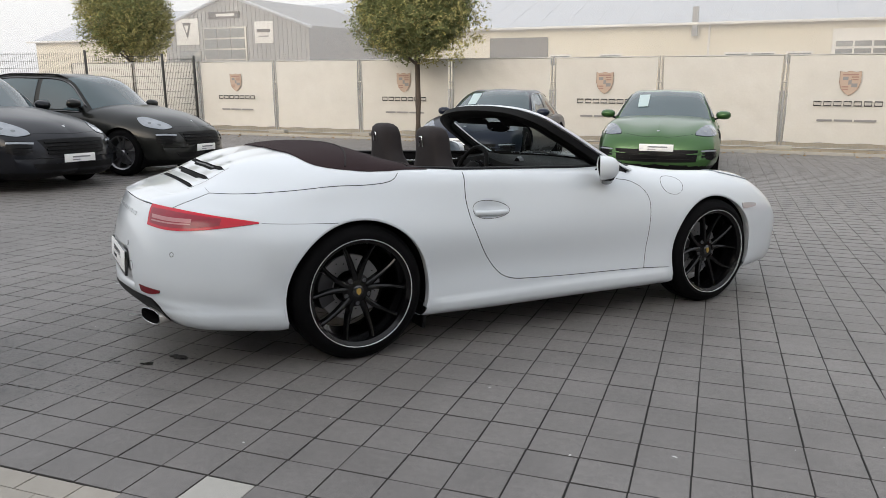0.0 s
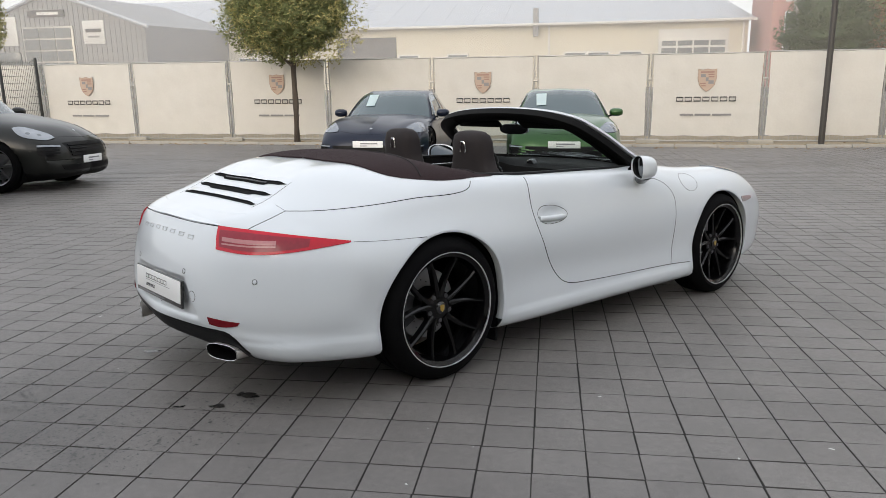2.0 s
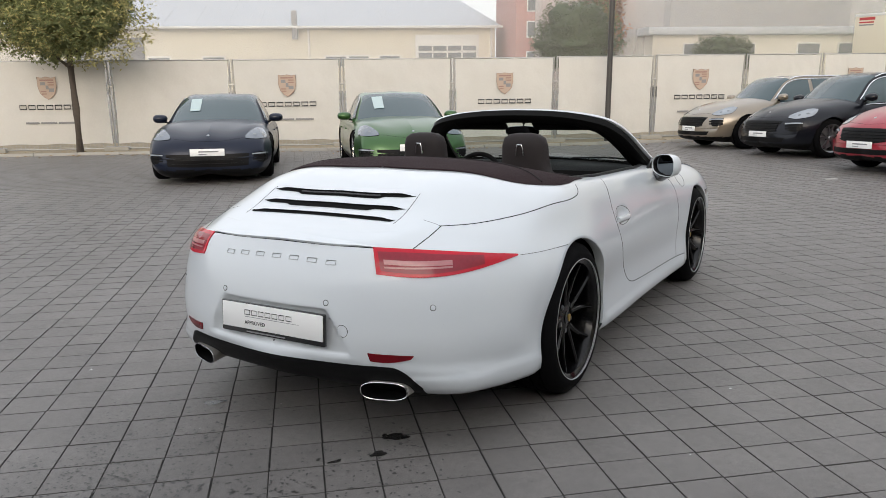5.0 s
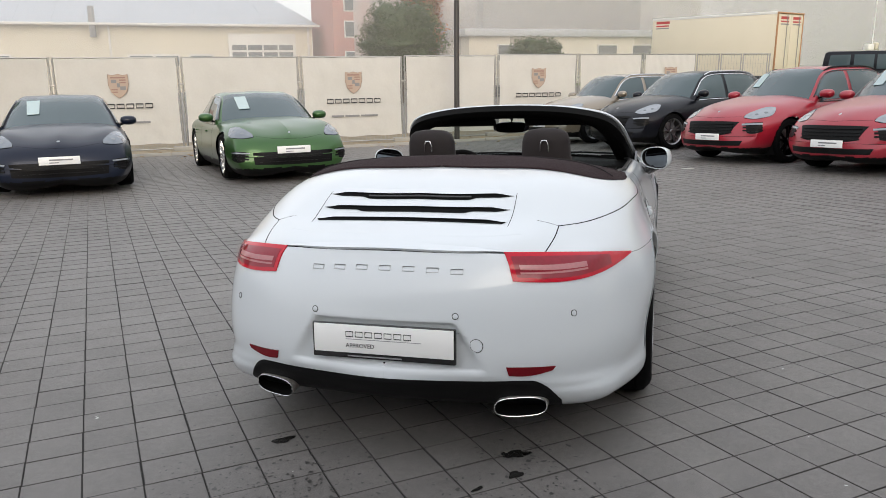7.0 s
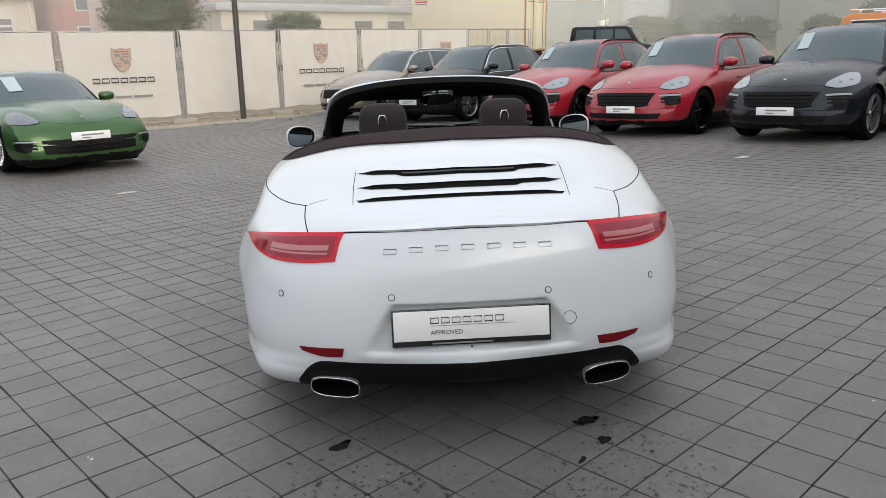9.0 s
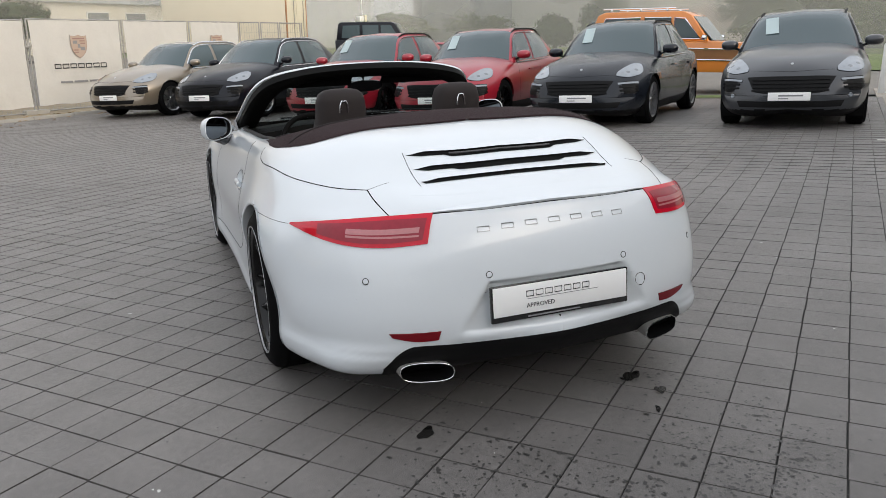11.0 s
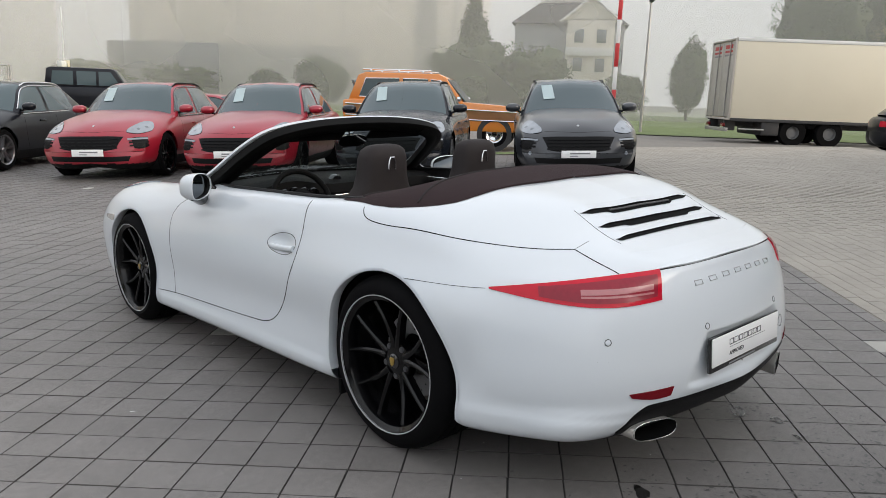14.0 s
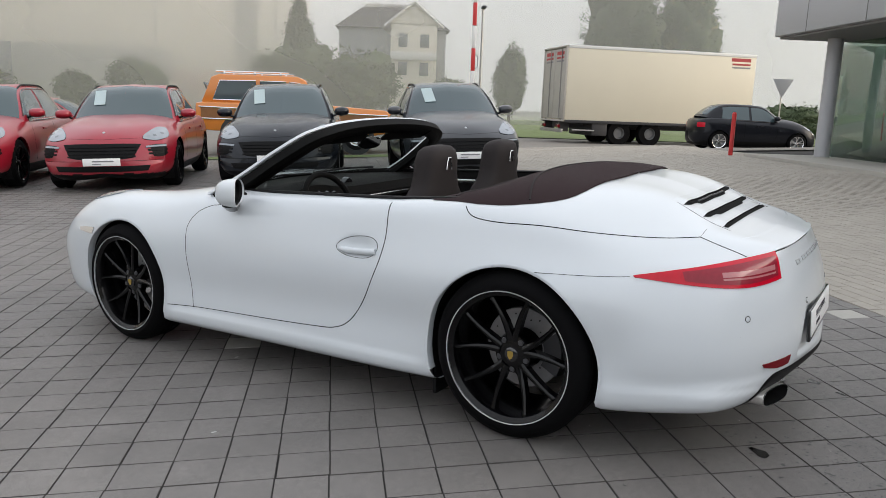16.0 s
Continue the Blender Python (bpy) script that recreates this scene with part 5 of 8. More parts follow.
for i in range(-112, 72):
    lane = rng.uniform(-0.0022, 0.0022)
    for j in range(0, 100):
        u, v = ORIGIN_U + (i + 0.5) * PITCH, EDGE_V + (j + 0.5) * PITCH + (lane if j else 0)
        u += FAN * (v - 3.4) + rng.uniform(-0.0012, 0.0012)
        v += rng.uniform(-0.0012, 0.0012)
        x, y = u * CT - v * ST, u * ST + v * CT
        if y > 20.2 or x < -21 or x > 12.6:
            continue
        dz = rng.uniform(-0.0010, 0.0007)
        tilt = (rng.uniform(-0.22, 0.22), rng.uniform(-0.22, 0.22))
        if (i, j) in PALE_AT:
            pale_at.append((x, y, dz, tilt))
            continue
        if -4.6 < x < 1.2 and 2.3 < y < 4.35 and len(near_slabs) < 290:
            near_slabs.append((x, y, dz, tilt))
            continue
        p = slab_template.copy()
        p[:, 2] += dz + ground_rise(x, y) + p[:, 0] * radians(tilt[1]) + p[:, 1] * radians(tilt[0])
        q = np.c_[x + p[:, 0] * CT - p[:, 1] * ST, y + p[:, 0] * ST + p[:, 1] * CT, p[:, 2]]
        n = len(stuff_v) * 16
        stuff_v.append(q)
        stuff_f += [tuple(n + k for k in f) for f in slab_faces]
cut = slab_template * np.array([1, 0.46, 1])
for i in range(-6, 66):
    u, v = ORIGIN_U + (i + 0.5) * PITCH, EDGE_V - 0.046
    x, y = u * CT - v * ST, u * ST + v * CT
    p = cut.copy()
    p[:, 2] += ground_rise(x, y)
    n = len(stuff_v) * 16
    stuff_v.append(np.c_[x + p[:, 0] * CT - p[:, 1] * ST, y + p[:, 0] * ST + p[:, 1] * CT, p[:, 2]])
    stuff_f += [tuple(n + k for k in f) for f in slab_faces]
allv = np.concatenate(stuff_v)
me = bpy.data.meshes.new("far_slabs")
me.from_pydata(allv.tolist(), [], stuff_f)
me.update()
ob = add("far_slabs", me, TILE, pavement)
me.materials.append(GRIME)
kind_of = np.ones(len(me.polygons), dtype=np.int32)
kind_of[12::13] = 0
me.polygons.foreach_set("material_index", kind_of)
tagged(ob, kind="stuff")
ob.matrix_world = SLOPE

fill = bmesh.new()
rows = []
for i in range(43):
    row = []
    for j in range(25):
        x, y = -21.3 + 34.2 * i / 42, 1.2 + 19.0 * j / 24
        y = max(y, x * math.tan(TURN_SLAB) + EDGE_V / CT + 0.004)
        row.append(fill.verts.new((x, y, ground_rise(x, y) - 0.0042)))
    rows.append(row)
for a, b in zip(rows, rows[1:]):
    for j in range(24):
        fill.faces.new((a[j], b[j], b[j + 1], a[j + 1]))
ob = part("joint_filling", fill, JOINT, pavement)
ob.matrix_world = SLOPE
tagged(ob, kind="stuff")

# pale paving south of the edge line
pale = thing("pale_pavement", "beige concrete block paving along the showroom", "paving", kind="structure")
blk_v, blk_f = [], []
BW, BD = 0.20, 0.10
one = np.array([(-BW / 2 + .0014, -BD / 2 + .0014, -.03), (BW / 2 - .0014, -BD / 2 + .0014, -.03), (BW / 2 - .0014, BD / 2 - .0014, -.03), (-BW / 2 + .0014, BD / 2 - .0014, -.03),
                (-BW / 2 + .0030, -BD / 2 + .0030, 0), (BW / 2 - .0030, -BD / 2 + .0030, 0), (BW / 2 - .0030, BD / 2 - .0030, 0), (-BW / 2 + .0030, BD / 2 - .0030, 0)])
one_f = [(4, 5, 6, 7), (0, 1, 5, 4), (1, 2, 6, 5), (2, 3, 7, 6), (3, 0, 4, 7)]
for j in range(0, 66):
    v = EDGE_V - 0.004 - (j + 0.5) * BD
    for i in range(-85, 80):
        u = i * BW + (0.5 * BW if j % 2 else 0) + rng.uniform(-0.002, 0.002)
        x, y = u * CT - v * ST, u * ST + v * CT
        if j == 0 and -6 * PITCH < u < 66 * PITCH:
            continue
        p = one.copy()
        p[:, 2] += rng.uniform(-0.0015, 0.001) + ground_rise(x, y)
        n = len(blk_v) * 8
        blk_v.append(np.c_[x + p[:, 0] * CT - p[:, 1] * ST, y + p[:, 0] * ST + p[:, 1] * CT, p[:, 2]])
        blk_f += [tuple(n + k for k in f) for f in one_f]
me = bpy.data.meshes.new("far_blocks")
me.from_pydata(np.concatenate(blk_v).tolist(), [], blk_f)
me.update()
ob = add("far_blocks", me, BEIGE, pale)
tagged(ob, kind="stuff")
ob.matrix_world = SLOPE

sand = bmesh.new()
rows = []
for i in range(27):
    row = []
    for j in range(8):
        u, v = -17.0 + 33.0 * i / 26, EDGE_V - 0.01 - 6.55 * j / 7
        x, y = u * CT - v * ST, u * ST + v * CT
        row.append(sand.verts.new((x, y, ground_rise(x, y) - 0.006)))
    rows.append(row)
for a, b in zip(rows, rows[1:]):
    for j in range(7):
        sand.faces.new((a[j], b[j], b[j + 1], a[j + 1]))
SAND = mat("pale_joint_sand", (0.24, 0.222, 0.192), 0.95, vary=0.3, scale=2)
ob = part("joint_sand", sand, SAND, pale)
ob.matrix_world = SLOPE
tagged(ob, kind="stuff")
sheet("verge", -30, 13, 20.25, 24.5, 60, 8, 0.0, VERGE, "gravel verge strewn with fallen leaves below the fence", category="verge")
sheet("road", 13.6, 27.2, -40, 45, 30, 40, -0.012, ASPHALT, "worn grey asphalt road beyond the yard", category="road")
sheet("asphalt_yard", -60, -20.9, -12, 20.3, 10, 12, -0.01, ASPHALT, "worn asphalt at the edge of the yard", category="road")
sheet("lawn", 27.4, 120, -80, 80, 40, 40, 0.02, GRASS, "damp green lawn beyond the road", category="lawn")
sheet("grass_strip", 12.65, 13.5, 4.2, 22, 4, 30, 0.01, GRASS, "narrow grass strip behind the parked cars", category="lawn")
sheet("gravel_ground", -80, 40, 24.5, 100, 20, 16, -0.02, ASPHALT, "grey ground behind the fence", category="ground")
for name, x0, x1, y in (("kerb", -30, 12.6, 20.2),):
    n = int((x1 - x0) / 1.0)
    kerb = thing("kerb", "pale concrete kerb below the fence verge", "kerb", kind="structure")
    stone = box(0.99, 0.10, 0.20, (0, 0, -0.03), 0.012)
    k0 = part("kerb_stone", stone, KERB, kerb)
    k0.matrix_world = on_yard(x0 + 0.5, y)
    for i in range(1, n):
        k = new("kerb_stone", k0.data)
        k.parent = kerb
        k.matrix_world = on_yard(x0 + 0.5 + i, y)
# ---- parked cars ----
SUV = dict(
    K=[(-2.33, 0, .62), (-2.31, 0, .40), (-2.1, 0, .27), (-1.7, 0, .22), (-1.387, 0, .22), (-.6, 0, .21), (.5, 0, .21), (1.1, 0, .21), (1.42, 0, .21), (1.95, 0, .20), (2.27, 0, .235), (2.325, 0, .33), (2.34, 0, .45)],
    A=[(-2.20, .62, .62), (-2.19, .64, .42), (-2.05, .76, .30), (-1.7, .84, .26), (-1.387, .86, .26), (-.6, .86, .25), (.5, .86, .25), (1.1, .86, .25), (1.42, .86, .25), (1.88, .81, .235), (2.17, .66, .25), (2.225, .60, .34), (2.23, .55, .45)],
    B=[(-2.02, .84, .62), (-2.02, .86, .55), (-1.95, .89, .50), (-1.7, .93, .48), (-1.387, .955, .50), (-.6, .935, .48), (.5, .935, .48), (1.1, .945, .48), (1.42, .955, .50), (1.82, .91, .42), (2.05, .80, .36), (2.08, .78, .40), (2.08, .76, .45)],
    C=[(-2.02, .84, .621), (-2.02, .85, .70), (-1.97, .875, .78), (-1.72, .93, .80), (-1.387, .95, .80), (-.6, .93, .80), (.5, .93, .80), (1.1, .94, .80), (1.42, .945, .80), (1.76, .895, .74), (1.99, .81, .66), (2.06, .78, .55), (2.08, .76, .455)],
    D=[(-2.20, .62, .621), (-2.19, .66, .80), (-2.10, .76, .95), (-1.8, .84, 1.03), (-1.387, .87, 1.04), (-.6, .86, 1.01), (.5, .85, .985), (1.0, .83, .985), (1.36, .79, .965), (1.68, .745, .91), (1.96, .67, .79), (2.15, .60, .65), (2.23, .56, .455)],
    E=[(-2.30, .30, .621), (-2.29, .34, .82), (-2.18, .45, 1.0), (-1.8, .55, 1.06), (-1.387, .60, 1.06), (-.6, .60, 1.03), (.5, .58, 1.03), (1.0, .55, 1.09), (1.38, .50, 1.045), (1.74, .44, .965), (2.04, .36, .85), (2.24, .32, .70), (2.325, .30, .455)],
    F=[(-2.33, 0, .621), (-2.31, 0, .84), (-2.20, 0, 1.02), (-1.8, 0, 1.07), (-1.387, 0, 1.07), (-.6, 0, 1.04), (.5, 0, 1.04), (1.05, 0, 1.11), (1.40, 0, 1.06), (1.78, 0, .98), (2.08, 0, .87), (2.275, 0, .71), (2.345, 0, .455)],
)
CABIN = dict(
    W=[(.66, .83, .985), (.50, .845, .985), (.20, .85, .985), (-.5, .86, 1.0), (-1.35, .83, 1.03), (-1.86, .74, 1.06)],
    R=[(.80, .80, 1.00), (.55, .72, 1.26), (.18, .62, 1.50), (-.5, .625, 1.545), (-1.30, .57, 1.49), (-1.92, .66, 1.10)],
    M=[(.98, .45, 1.05), (.66, .42, 1.33), (.26, .38, 1.565), (-.5, .40, 1.61), (-1.38, .36, 1.545), (-2.03, .38, 1.12)],
    T=[(1.05, 0, 1.065), (.70, 0, 1.345), (.28, 0, 1.585), (-.5, 0, 1.625), (-1.40, 0, 1.56), (-2.06, 0, 1.12)],
)
LAMP_SMOKE = mat("smoky_headlamp_glass", (0.10, 0.118, 0.145), 0.12, coat=1.0, vary=0.5, scale=9)
LAMP_EYE = mat("lamp_projector", (0.12, 0.135, 0.15), 0.08, coat=1.0)


def remap(curves, xm, zm, ys):
    """The same lines in other proportions."""
    out = {}
    for k, pts in curves.items():
        out[k] = [(float(np.interp(x, *xm)), y * ys, float(np.interp(z, *zm))) for x, y, z in pts]
    return out


def parked_car(name, label, m, coat_paint, style="suv", sheet_side=1, rim_mat=None, bright_trim=False, group="parked cars", tail=False, plate_front=True, fog=False):
    """A closed car with body, cabin, panes, lamps, grille, mirrors, plate and wheels."""
    global SKIN
    xm = zm = None
    wheel_r, ys, fx, rx = 0.365, 1.0, 1.42, -1.387
    body_c, cab_c = SUV, CABIN
    if style == "saloon":
        xm = ((-2.34, -1.387, .3, 1.05, 1.42, 2.34), (-2.525, -1.35, .22, 1.12, 1.60, 2.525))
        zm = ((0, .21, .5, .83, 1.05, 1.63), (0, .15, .42, .70, .90, 1.42))
        wheel_r, ys, fx, rx = 0.36, 1.012, 1.60, -1.35
    if style == "hatch":
        xm = ((-2.34, -1.387, .3, 1.05, 1.42, 2.34), (-1.95, -1.22, .20, .90, 1.24, 1.95))
        zm = ((0, .21, .5, .83, 1.05, 1.63), (0, .17, .46, .76, .98, 1.46))
        wheel_r, ys, fx, rx = 0.30, 0.86, 1.24, -1.22
    if style == "van":
        zm = ((0, .21, .5, .83, 1.05, 1.63), (0, .25, .6, 1.0, 1.25, 1.92))
    if xm or zm:
        idt = ((-9, 9), (-9, 9))
        body_c, cab_c = remap(SUV, xm or idt, zm or idt, ys), remap(CABIN, xm or idt, zm or idt, ys)
    body_c = {key: list(line) for key, line in body_c.items()}
    full = 1.0 if style == "saloon" else 0.6        # squarer, fuller front corners
    for key, dx, dy in (("A", 0.07, 0.06), ("B", 0.13, 0.05), ("C", 0.13, 0.05), ("D", 0.09, 0.05), ("E", 0.03, 0.0)):
        for k in (9, 10, 11, 12):
            f = (0.3, 0.8, 1.0, 1.0)[k - 9] * full
            x, y, z = body_c[key][k]
            body_c[key][k] = (x + dx * f, y + dy * f, z)
    if style == "saloon":       # raised wings and a low chin
        for k, up in ((7, 0.015), (8, 0.04), (9, 0.05), (10, 0.045), (11, 0.02)):
            x, y, z = body_c["D"][k]
            body_c["D"][k] = (x, y, z + up)
        for key in "KA":
            for k in (9, 10, 11):
                x, y, z = body_c[key][k]
                body_c[key][k] = (x, y, z - 0.02)
    zf = lambda z: float(np.interp(z, *zm)) if zm else z
    xf = lambda x: float(np.interp(x, *xm)) if xm else x
    P = lambda x, y, z: (xf(x), y * ys, zf(z))
    c = thing(name, label, "car", group, m=m)
    nu, nv = 120, 56
    hv = loft([body_c[k] for k in "KABCDEF"], nu, nv).reshape(-1, 3)
    v, f = mirror_y(hv, grid_faces(nu, nv))
    n = vertex_normals(v, f)
    if n[np.argmax(v[:, 2])][2] < 0:
        n, f = -n, f[:, ::-1]
    SKIN = BVHTree.FromPolygons(v.tolist(), f.tolist())
    gone = np.zeros(len(v), bool)
    ar = wheel_r + 0.035
    for ax in (fx, rx):
        dx, dz = v[:, 0] - ax, v[:, 2] - wheel_r
        r = np.hypot(dx, dz)
        near = (np.abs(v[:, 1]) > 0.5) & (r < ar + 0.028) & (r > ar - 0.008)
        v[near, 0] = ax + dx[near] / r[near] * ar
        v[near, 2] = wheel_r + dz[near] / r[near] * ar
        gone |= (np.abs(v[:, 1]) > 0.5) & (np.hypot(v[:, 0] - ax, v[:, 2] - wheel_r) < ar + 1e-4)
    f = f[~gone[f].all(axis=1)]
    mz = v[f].mean(axis=1)
    low = mz[:, 2] < np.where(np.abs(mz[:, 0]) > 1.75, zf(0.265), zf(0.33))
    hood = (mz[:, 0] > xf(1.05)) & (np.abs(mz[:, 1]) < 0.74 * ys) & (mz[:, 2] > zf(0.80)) & ~low
    shell("body", v, f[~low & ~hood], n, coat_paint, c)
    shell("bonnet", v, f[hood], n, coat_paint, c)
    shell("sill", v, f[low], n, BLACK, c, "black lower cladding")
    # cabin
    K = np.array([cab_c[k] for k in "WRMT"], float)

    def cab(us, vs):
        rows = np.array([spline(q, us, np.arange(6)) for q in K])
        return np.array([spline(rows[:, i], vs, np.array([0, 1.0, 1.75, 2.6])) for i in range(len(us))])

    def cab_piece(nm, u0, u1, v0, v1, material, lift, both=False, nn=14, mm=10, lab="", sides=(1, -1)):
        us, vs = np.linspace(u0, u1, nn), np.linspace(v0, v1, mm)
        g = cab(us, vs)
        e = 0.02
        gu, gv = cab(np.clip(us + e, 0, 5), vs) - cab(np.clip(us - e, 0, 5), vs), cab(us, np.clip(vs + e, 0, 2.6)) - cab(us, np.clip(vs - e, 0, 2.6))
        nr = np.cross(gu, gv)
        nr /= np.maximum(np.linalg.norm(nr, axis=2, keepdims=True), 1e-9)
        mid_n = nr[nn // 2, mm // 2]
        if mid_n[2] + mid_n[1] < 0:
            nr = -nr
        g = g + nr * lift
        vv = g.reshape(-1, 3)
        ff = grid_faces(nn, mm)
        if both:
            vv, ff = mirror_y(vv, ff)
            me = mesh_of(nm, vv, ff)
            bmx = bmesh.new()
            bmx.from_mesh(me)
            bmesh.ops.remove_doubles(bmx, verts=bmx.verts, dist=1e-4)
            return part(nm, bmx, material, c, lab)
        for s in sides:
            w = vv.copy()
            w[:, 1] *= s
            bmx = bmesh.new()
            bmx.from_mesh(mesh_of(nm, w, ff))
            out = part(nm, bmx, material, c, lab)
        return out

    cab_piece("roof", 0, 5, 0, 2.6, coat_paint, 0.0, True, 60, 30)
    cab_piece("windscreen", 0.10, 1.93, 1.10, 2.6, CAR_GLASS, 0.006, True, 16, 14, "dark windscreen")
    cab_piece("rear_window", 4.10, 4.85, 1.15, 2.6, CAR_GLASS, 0.006, True, 12, 12)
    trim = POLISHED if bright_trim else GLOSS_BLACK
    for u0, u1 in ((0.42, 2.62), (2.74, 3.95)):
        cab_piece("side_window", u0, u1, 0.07, 0.90, CAR_GLASS, 0.007, nn=18, mm=8, lab="dark side window")
    for s in (1, -1):
        line = [tuple(p * np.array([1, s, 1])) for p in (cab(np.linspace(0.3, 4.05, 24), np.array([0.95]))[:, 0] + np.array([0, 0.008, 0.004]))]
        part("window_trim", tube(line, 0.012, 6), trim, c)
        line = [tuple(p * np.array([1, s, 1])) for p in (cab(np.linspace(0.3, 4.05, 24), np.array([0.03]))[:, 0] + np.array([0, 0.010, 0.0]))]
        part("waist_trim", tube(line, 0.011, 6), trim, c)
        if style == "suv":
            line = [tuple(p * np.array([1, s, 1])) for p in (cab(np.linspace(2.1, 4.0, 16), np.array([1.12]))[:, 0] + np.array([0, 0.0, 0.022]))]
            line[0] = (line[0][0] + 0.08, line[0][1], line[0][2] - 0.045)
            line[-1] = (line[-1][0] - 0.08, line[-1][1], line[-1][2] - 0.045)
            part("roof_rail", tube(line, 0.016, 6), BLACK if not bright_trim else POLISHED, c)
        # mirrors
        mo = new("wing_mirror")
        mo.parent, mo.location = c, P(0.62, 0.985 * s, 1.125)
        bmx = bmesh.new()
        bmesh.ops.create_uvsphere(bmx, u_segments=18, v_segments=10, radius=1.0)
        for q in bmx.verts:
            x, y, z = q.co
            q.co = ((x if x > 0 else x * 0.5) * 0.12, math.copysign(abs(y) ** 0.8, y) * 0.125, math.copysign(abs(z) ** 0.8, z) * 0.075)
        part("mirror_shell", bmx, coat_paint, mo)
        part("mirror_foot", tube([(0, -0.05 * s, -0.04), (0.02, -0.16 * s, -0.08)], 0.03, 8, 0.6), BLACK, mo)
        # headlamps
        back_end, front_end = (1.665, .805, .930), (2.125, .555, .768)
        upper = [back_end, (1.74, .735, .962), (1.86, .665, .935), (2.00, .590, .868), (2.08, .555, .815), front_end]
        lower = [back_end, (1.76, .865, .872), (1.86, .868, .800), (1.98, .800, .742), (2.07, .690, .722), front_end]
        over = (0.62, 0.42 * s, 0.66)
        hl = patch("headlamp", [P(q[0], q[1] * s, q[2]) for q in upper], [P(q[0], q[1] * s, q[2]) for q in lower], c, LAMP_GLASS, 0.007, nu=26, nv=12, label="clear teardrop headlamp", ray=over)
        seam([P(q[0], q[1] * s, q[2]) for q in upper + lower[-2::-1]], hl, 0.007, name="lamp_edge", proud=0.004, n=70, ray=over)
        for q in ((1.875, 0.790, .852), (1.985, 0.695, .815)):
            disc_on("lamp_eye", P(q[0], q[1] * s, q[2]), 0.030, hl, LAMP_EYE, 0.009)
        if style == "saloon":
            hl.data.materials[0] = LAMP_SMOKE
        low_face = -.13 if style == "saloon" else 0.0
        patch("side_intake", [P(1.98, .82 * s, .68 + low_face), P(2.08, .72 * s, .68 + low_face), P(2.16, .62 * s, .67 + low_face)], [P(2.0, .83 * s, .53 + low_face), P(2.09, .73 * s, .50 + low_face), P(2.16, .66 * s, .51 + low_face)], c, BLACK, 0.005, nu=14, nv=6, ray=(0.75, 0.65 * s, 0))
        patch("light_bar", [P(2.0, .83 * s, .665 + low_face), P(2.09, .735 * s, .665 + low_face), P(2.19, .58 * s, .655 + low_face)], [P(2.0, .83 * s, .640 + low_face), P(2.09, .735 * s, .640 + low_face), P(2.19, .58 * s, .632 + low_face)], c, LAMP_GLASS, 0.016, nu=10, nv=3, ray=(0.75, 0.65 * s, 0))
        for zz in (0.60, 0.55):
            patch("intake_fin", [P(1.99, .83 * s, zz + .012 + low_face), P(2.10, .73 * s, zz + .012 + low_face), P(2.19, .60 * s, zz + .012 + low_face)], [P(1.99, .83 * s, zz - .012 + low_face), P(2.10, .73 * s, zz - .012 + low_face), P(2.19, .60 * s, zz - .012 + low_face)], c, BLACK, 0.014, nu=10, nv=3, ray=(0.75, 0.65 * s, 0))
        seam([P(.66, .93 * s, .95), P(.70, .95 * s, .80), P(.70, .94 * s, .55), P(.62, .93 * s, .36)], c, 0.008, n=24)
        seam([P(-.45, .93 * s, .98), P(-.45, .95 * s, .80), P(-.45, .94 * s, .55), P(-.45, .93 * s, .36)], c, 0.008, n=24)
        seam([P(-1.25, .92 * s, .98), P(-1.05, .95 * s, .75), P(-.98, .94 * s, .5), P(-.95, .93 * s, .36)], c, 0.008, n=24)
        for xx in (.10, -1.0):
            p, nn_ = snap(P(xx, .95 * s, .87))
            part("door_handle", box(0.20, 0.03, 0.03, tuple(p + nn_ * 0.012), 0.01), coat_paint, c)
        if tail:
            patch("tail_lamp", [P(-2.22, .60 * s, .93), P(-2.1, .74 * s, .93), P(-1.98, .85 * s, .92)], [P(-2.25, .62 * s, .78), P(-2.12, .76 * s, .77), P(-1.98, .86 * s, .78)], c, RED_LENS, 0.008, nu=10, nv=6, label="red tail lamp")
    # grille, lower lip, badge, plate
    if style == "saloon":
        gr = patch("grille", [P(2.14, -.62, .53), P(2.30, 0, .525), P(2.14, .62, .53)], [P(2.12, -.60, .33), P(2.28, 0, .31), P(2.12, .60, .33)], c, BLACK, 0.005, nu=30, nv=6, label="wide black lower grille", ray=(1, 0, 0))
        for z in (.36, .42, .475):
            patch("grille_slat", [P(2.14, -.56, z + .010), P(2.30, 0, z + .010), P(2.14, .56, z + .010)], [P(2.14, -.56, z - .010), P(2.30, 0, z - .010), P(2.14, .56, z - .010)], gr, BLACK, 0.014, nu=20, nv=3, ray=(1, 0, 0))
    else:
        gr = patch("grille", [P(2.16, -.54, .69), P(2.28, -.3, .70), P(2.33, 0, .70), P(2.28, .3, .70), P(2.16, .54, .69)], [P(2.18, -.44, .50), P(2.28, -.28, .475), P(2.33, 0, .47), P(2.28, .28, .475), P(2.18, .44, .50)], c, BLACK, 0.004, nu=24, nv=6, label="black radiator grille", ray=(1, 0, 0))
        for k in range(4):
            z = .515 + .047 * k
            patch("grille_slat", [P(2.18, -.47, z + .010), P(2.32, 0, z + .010), P(2.18, .47, z + .010)], [P(2.18, -.47, z - .010), P(2.32, 0, z - .010), P(2.18, .47, z - .010)], gr, BLACK, 0.018, nu=20, nv=3, ray=(1, 0, 0))
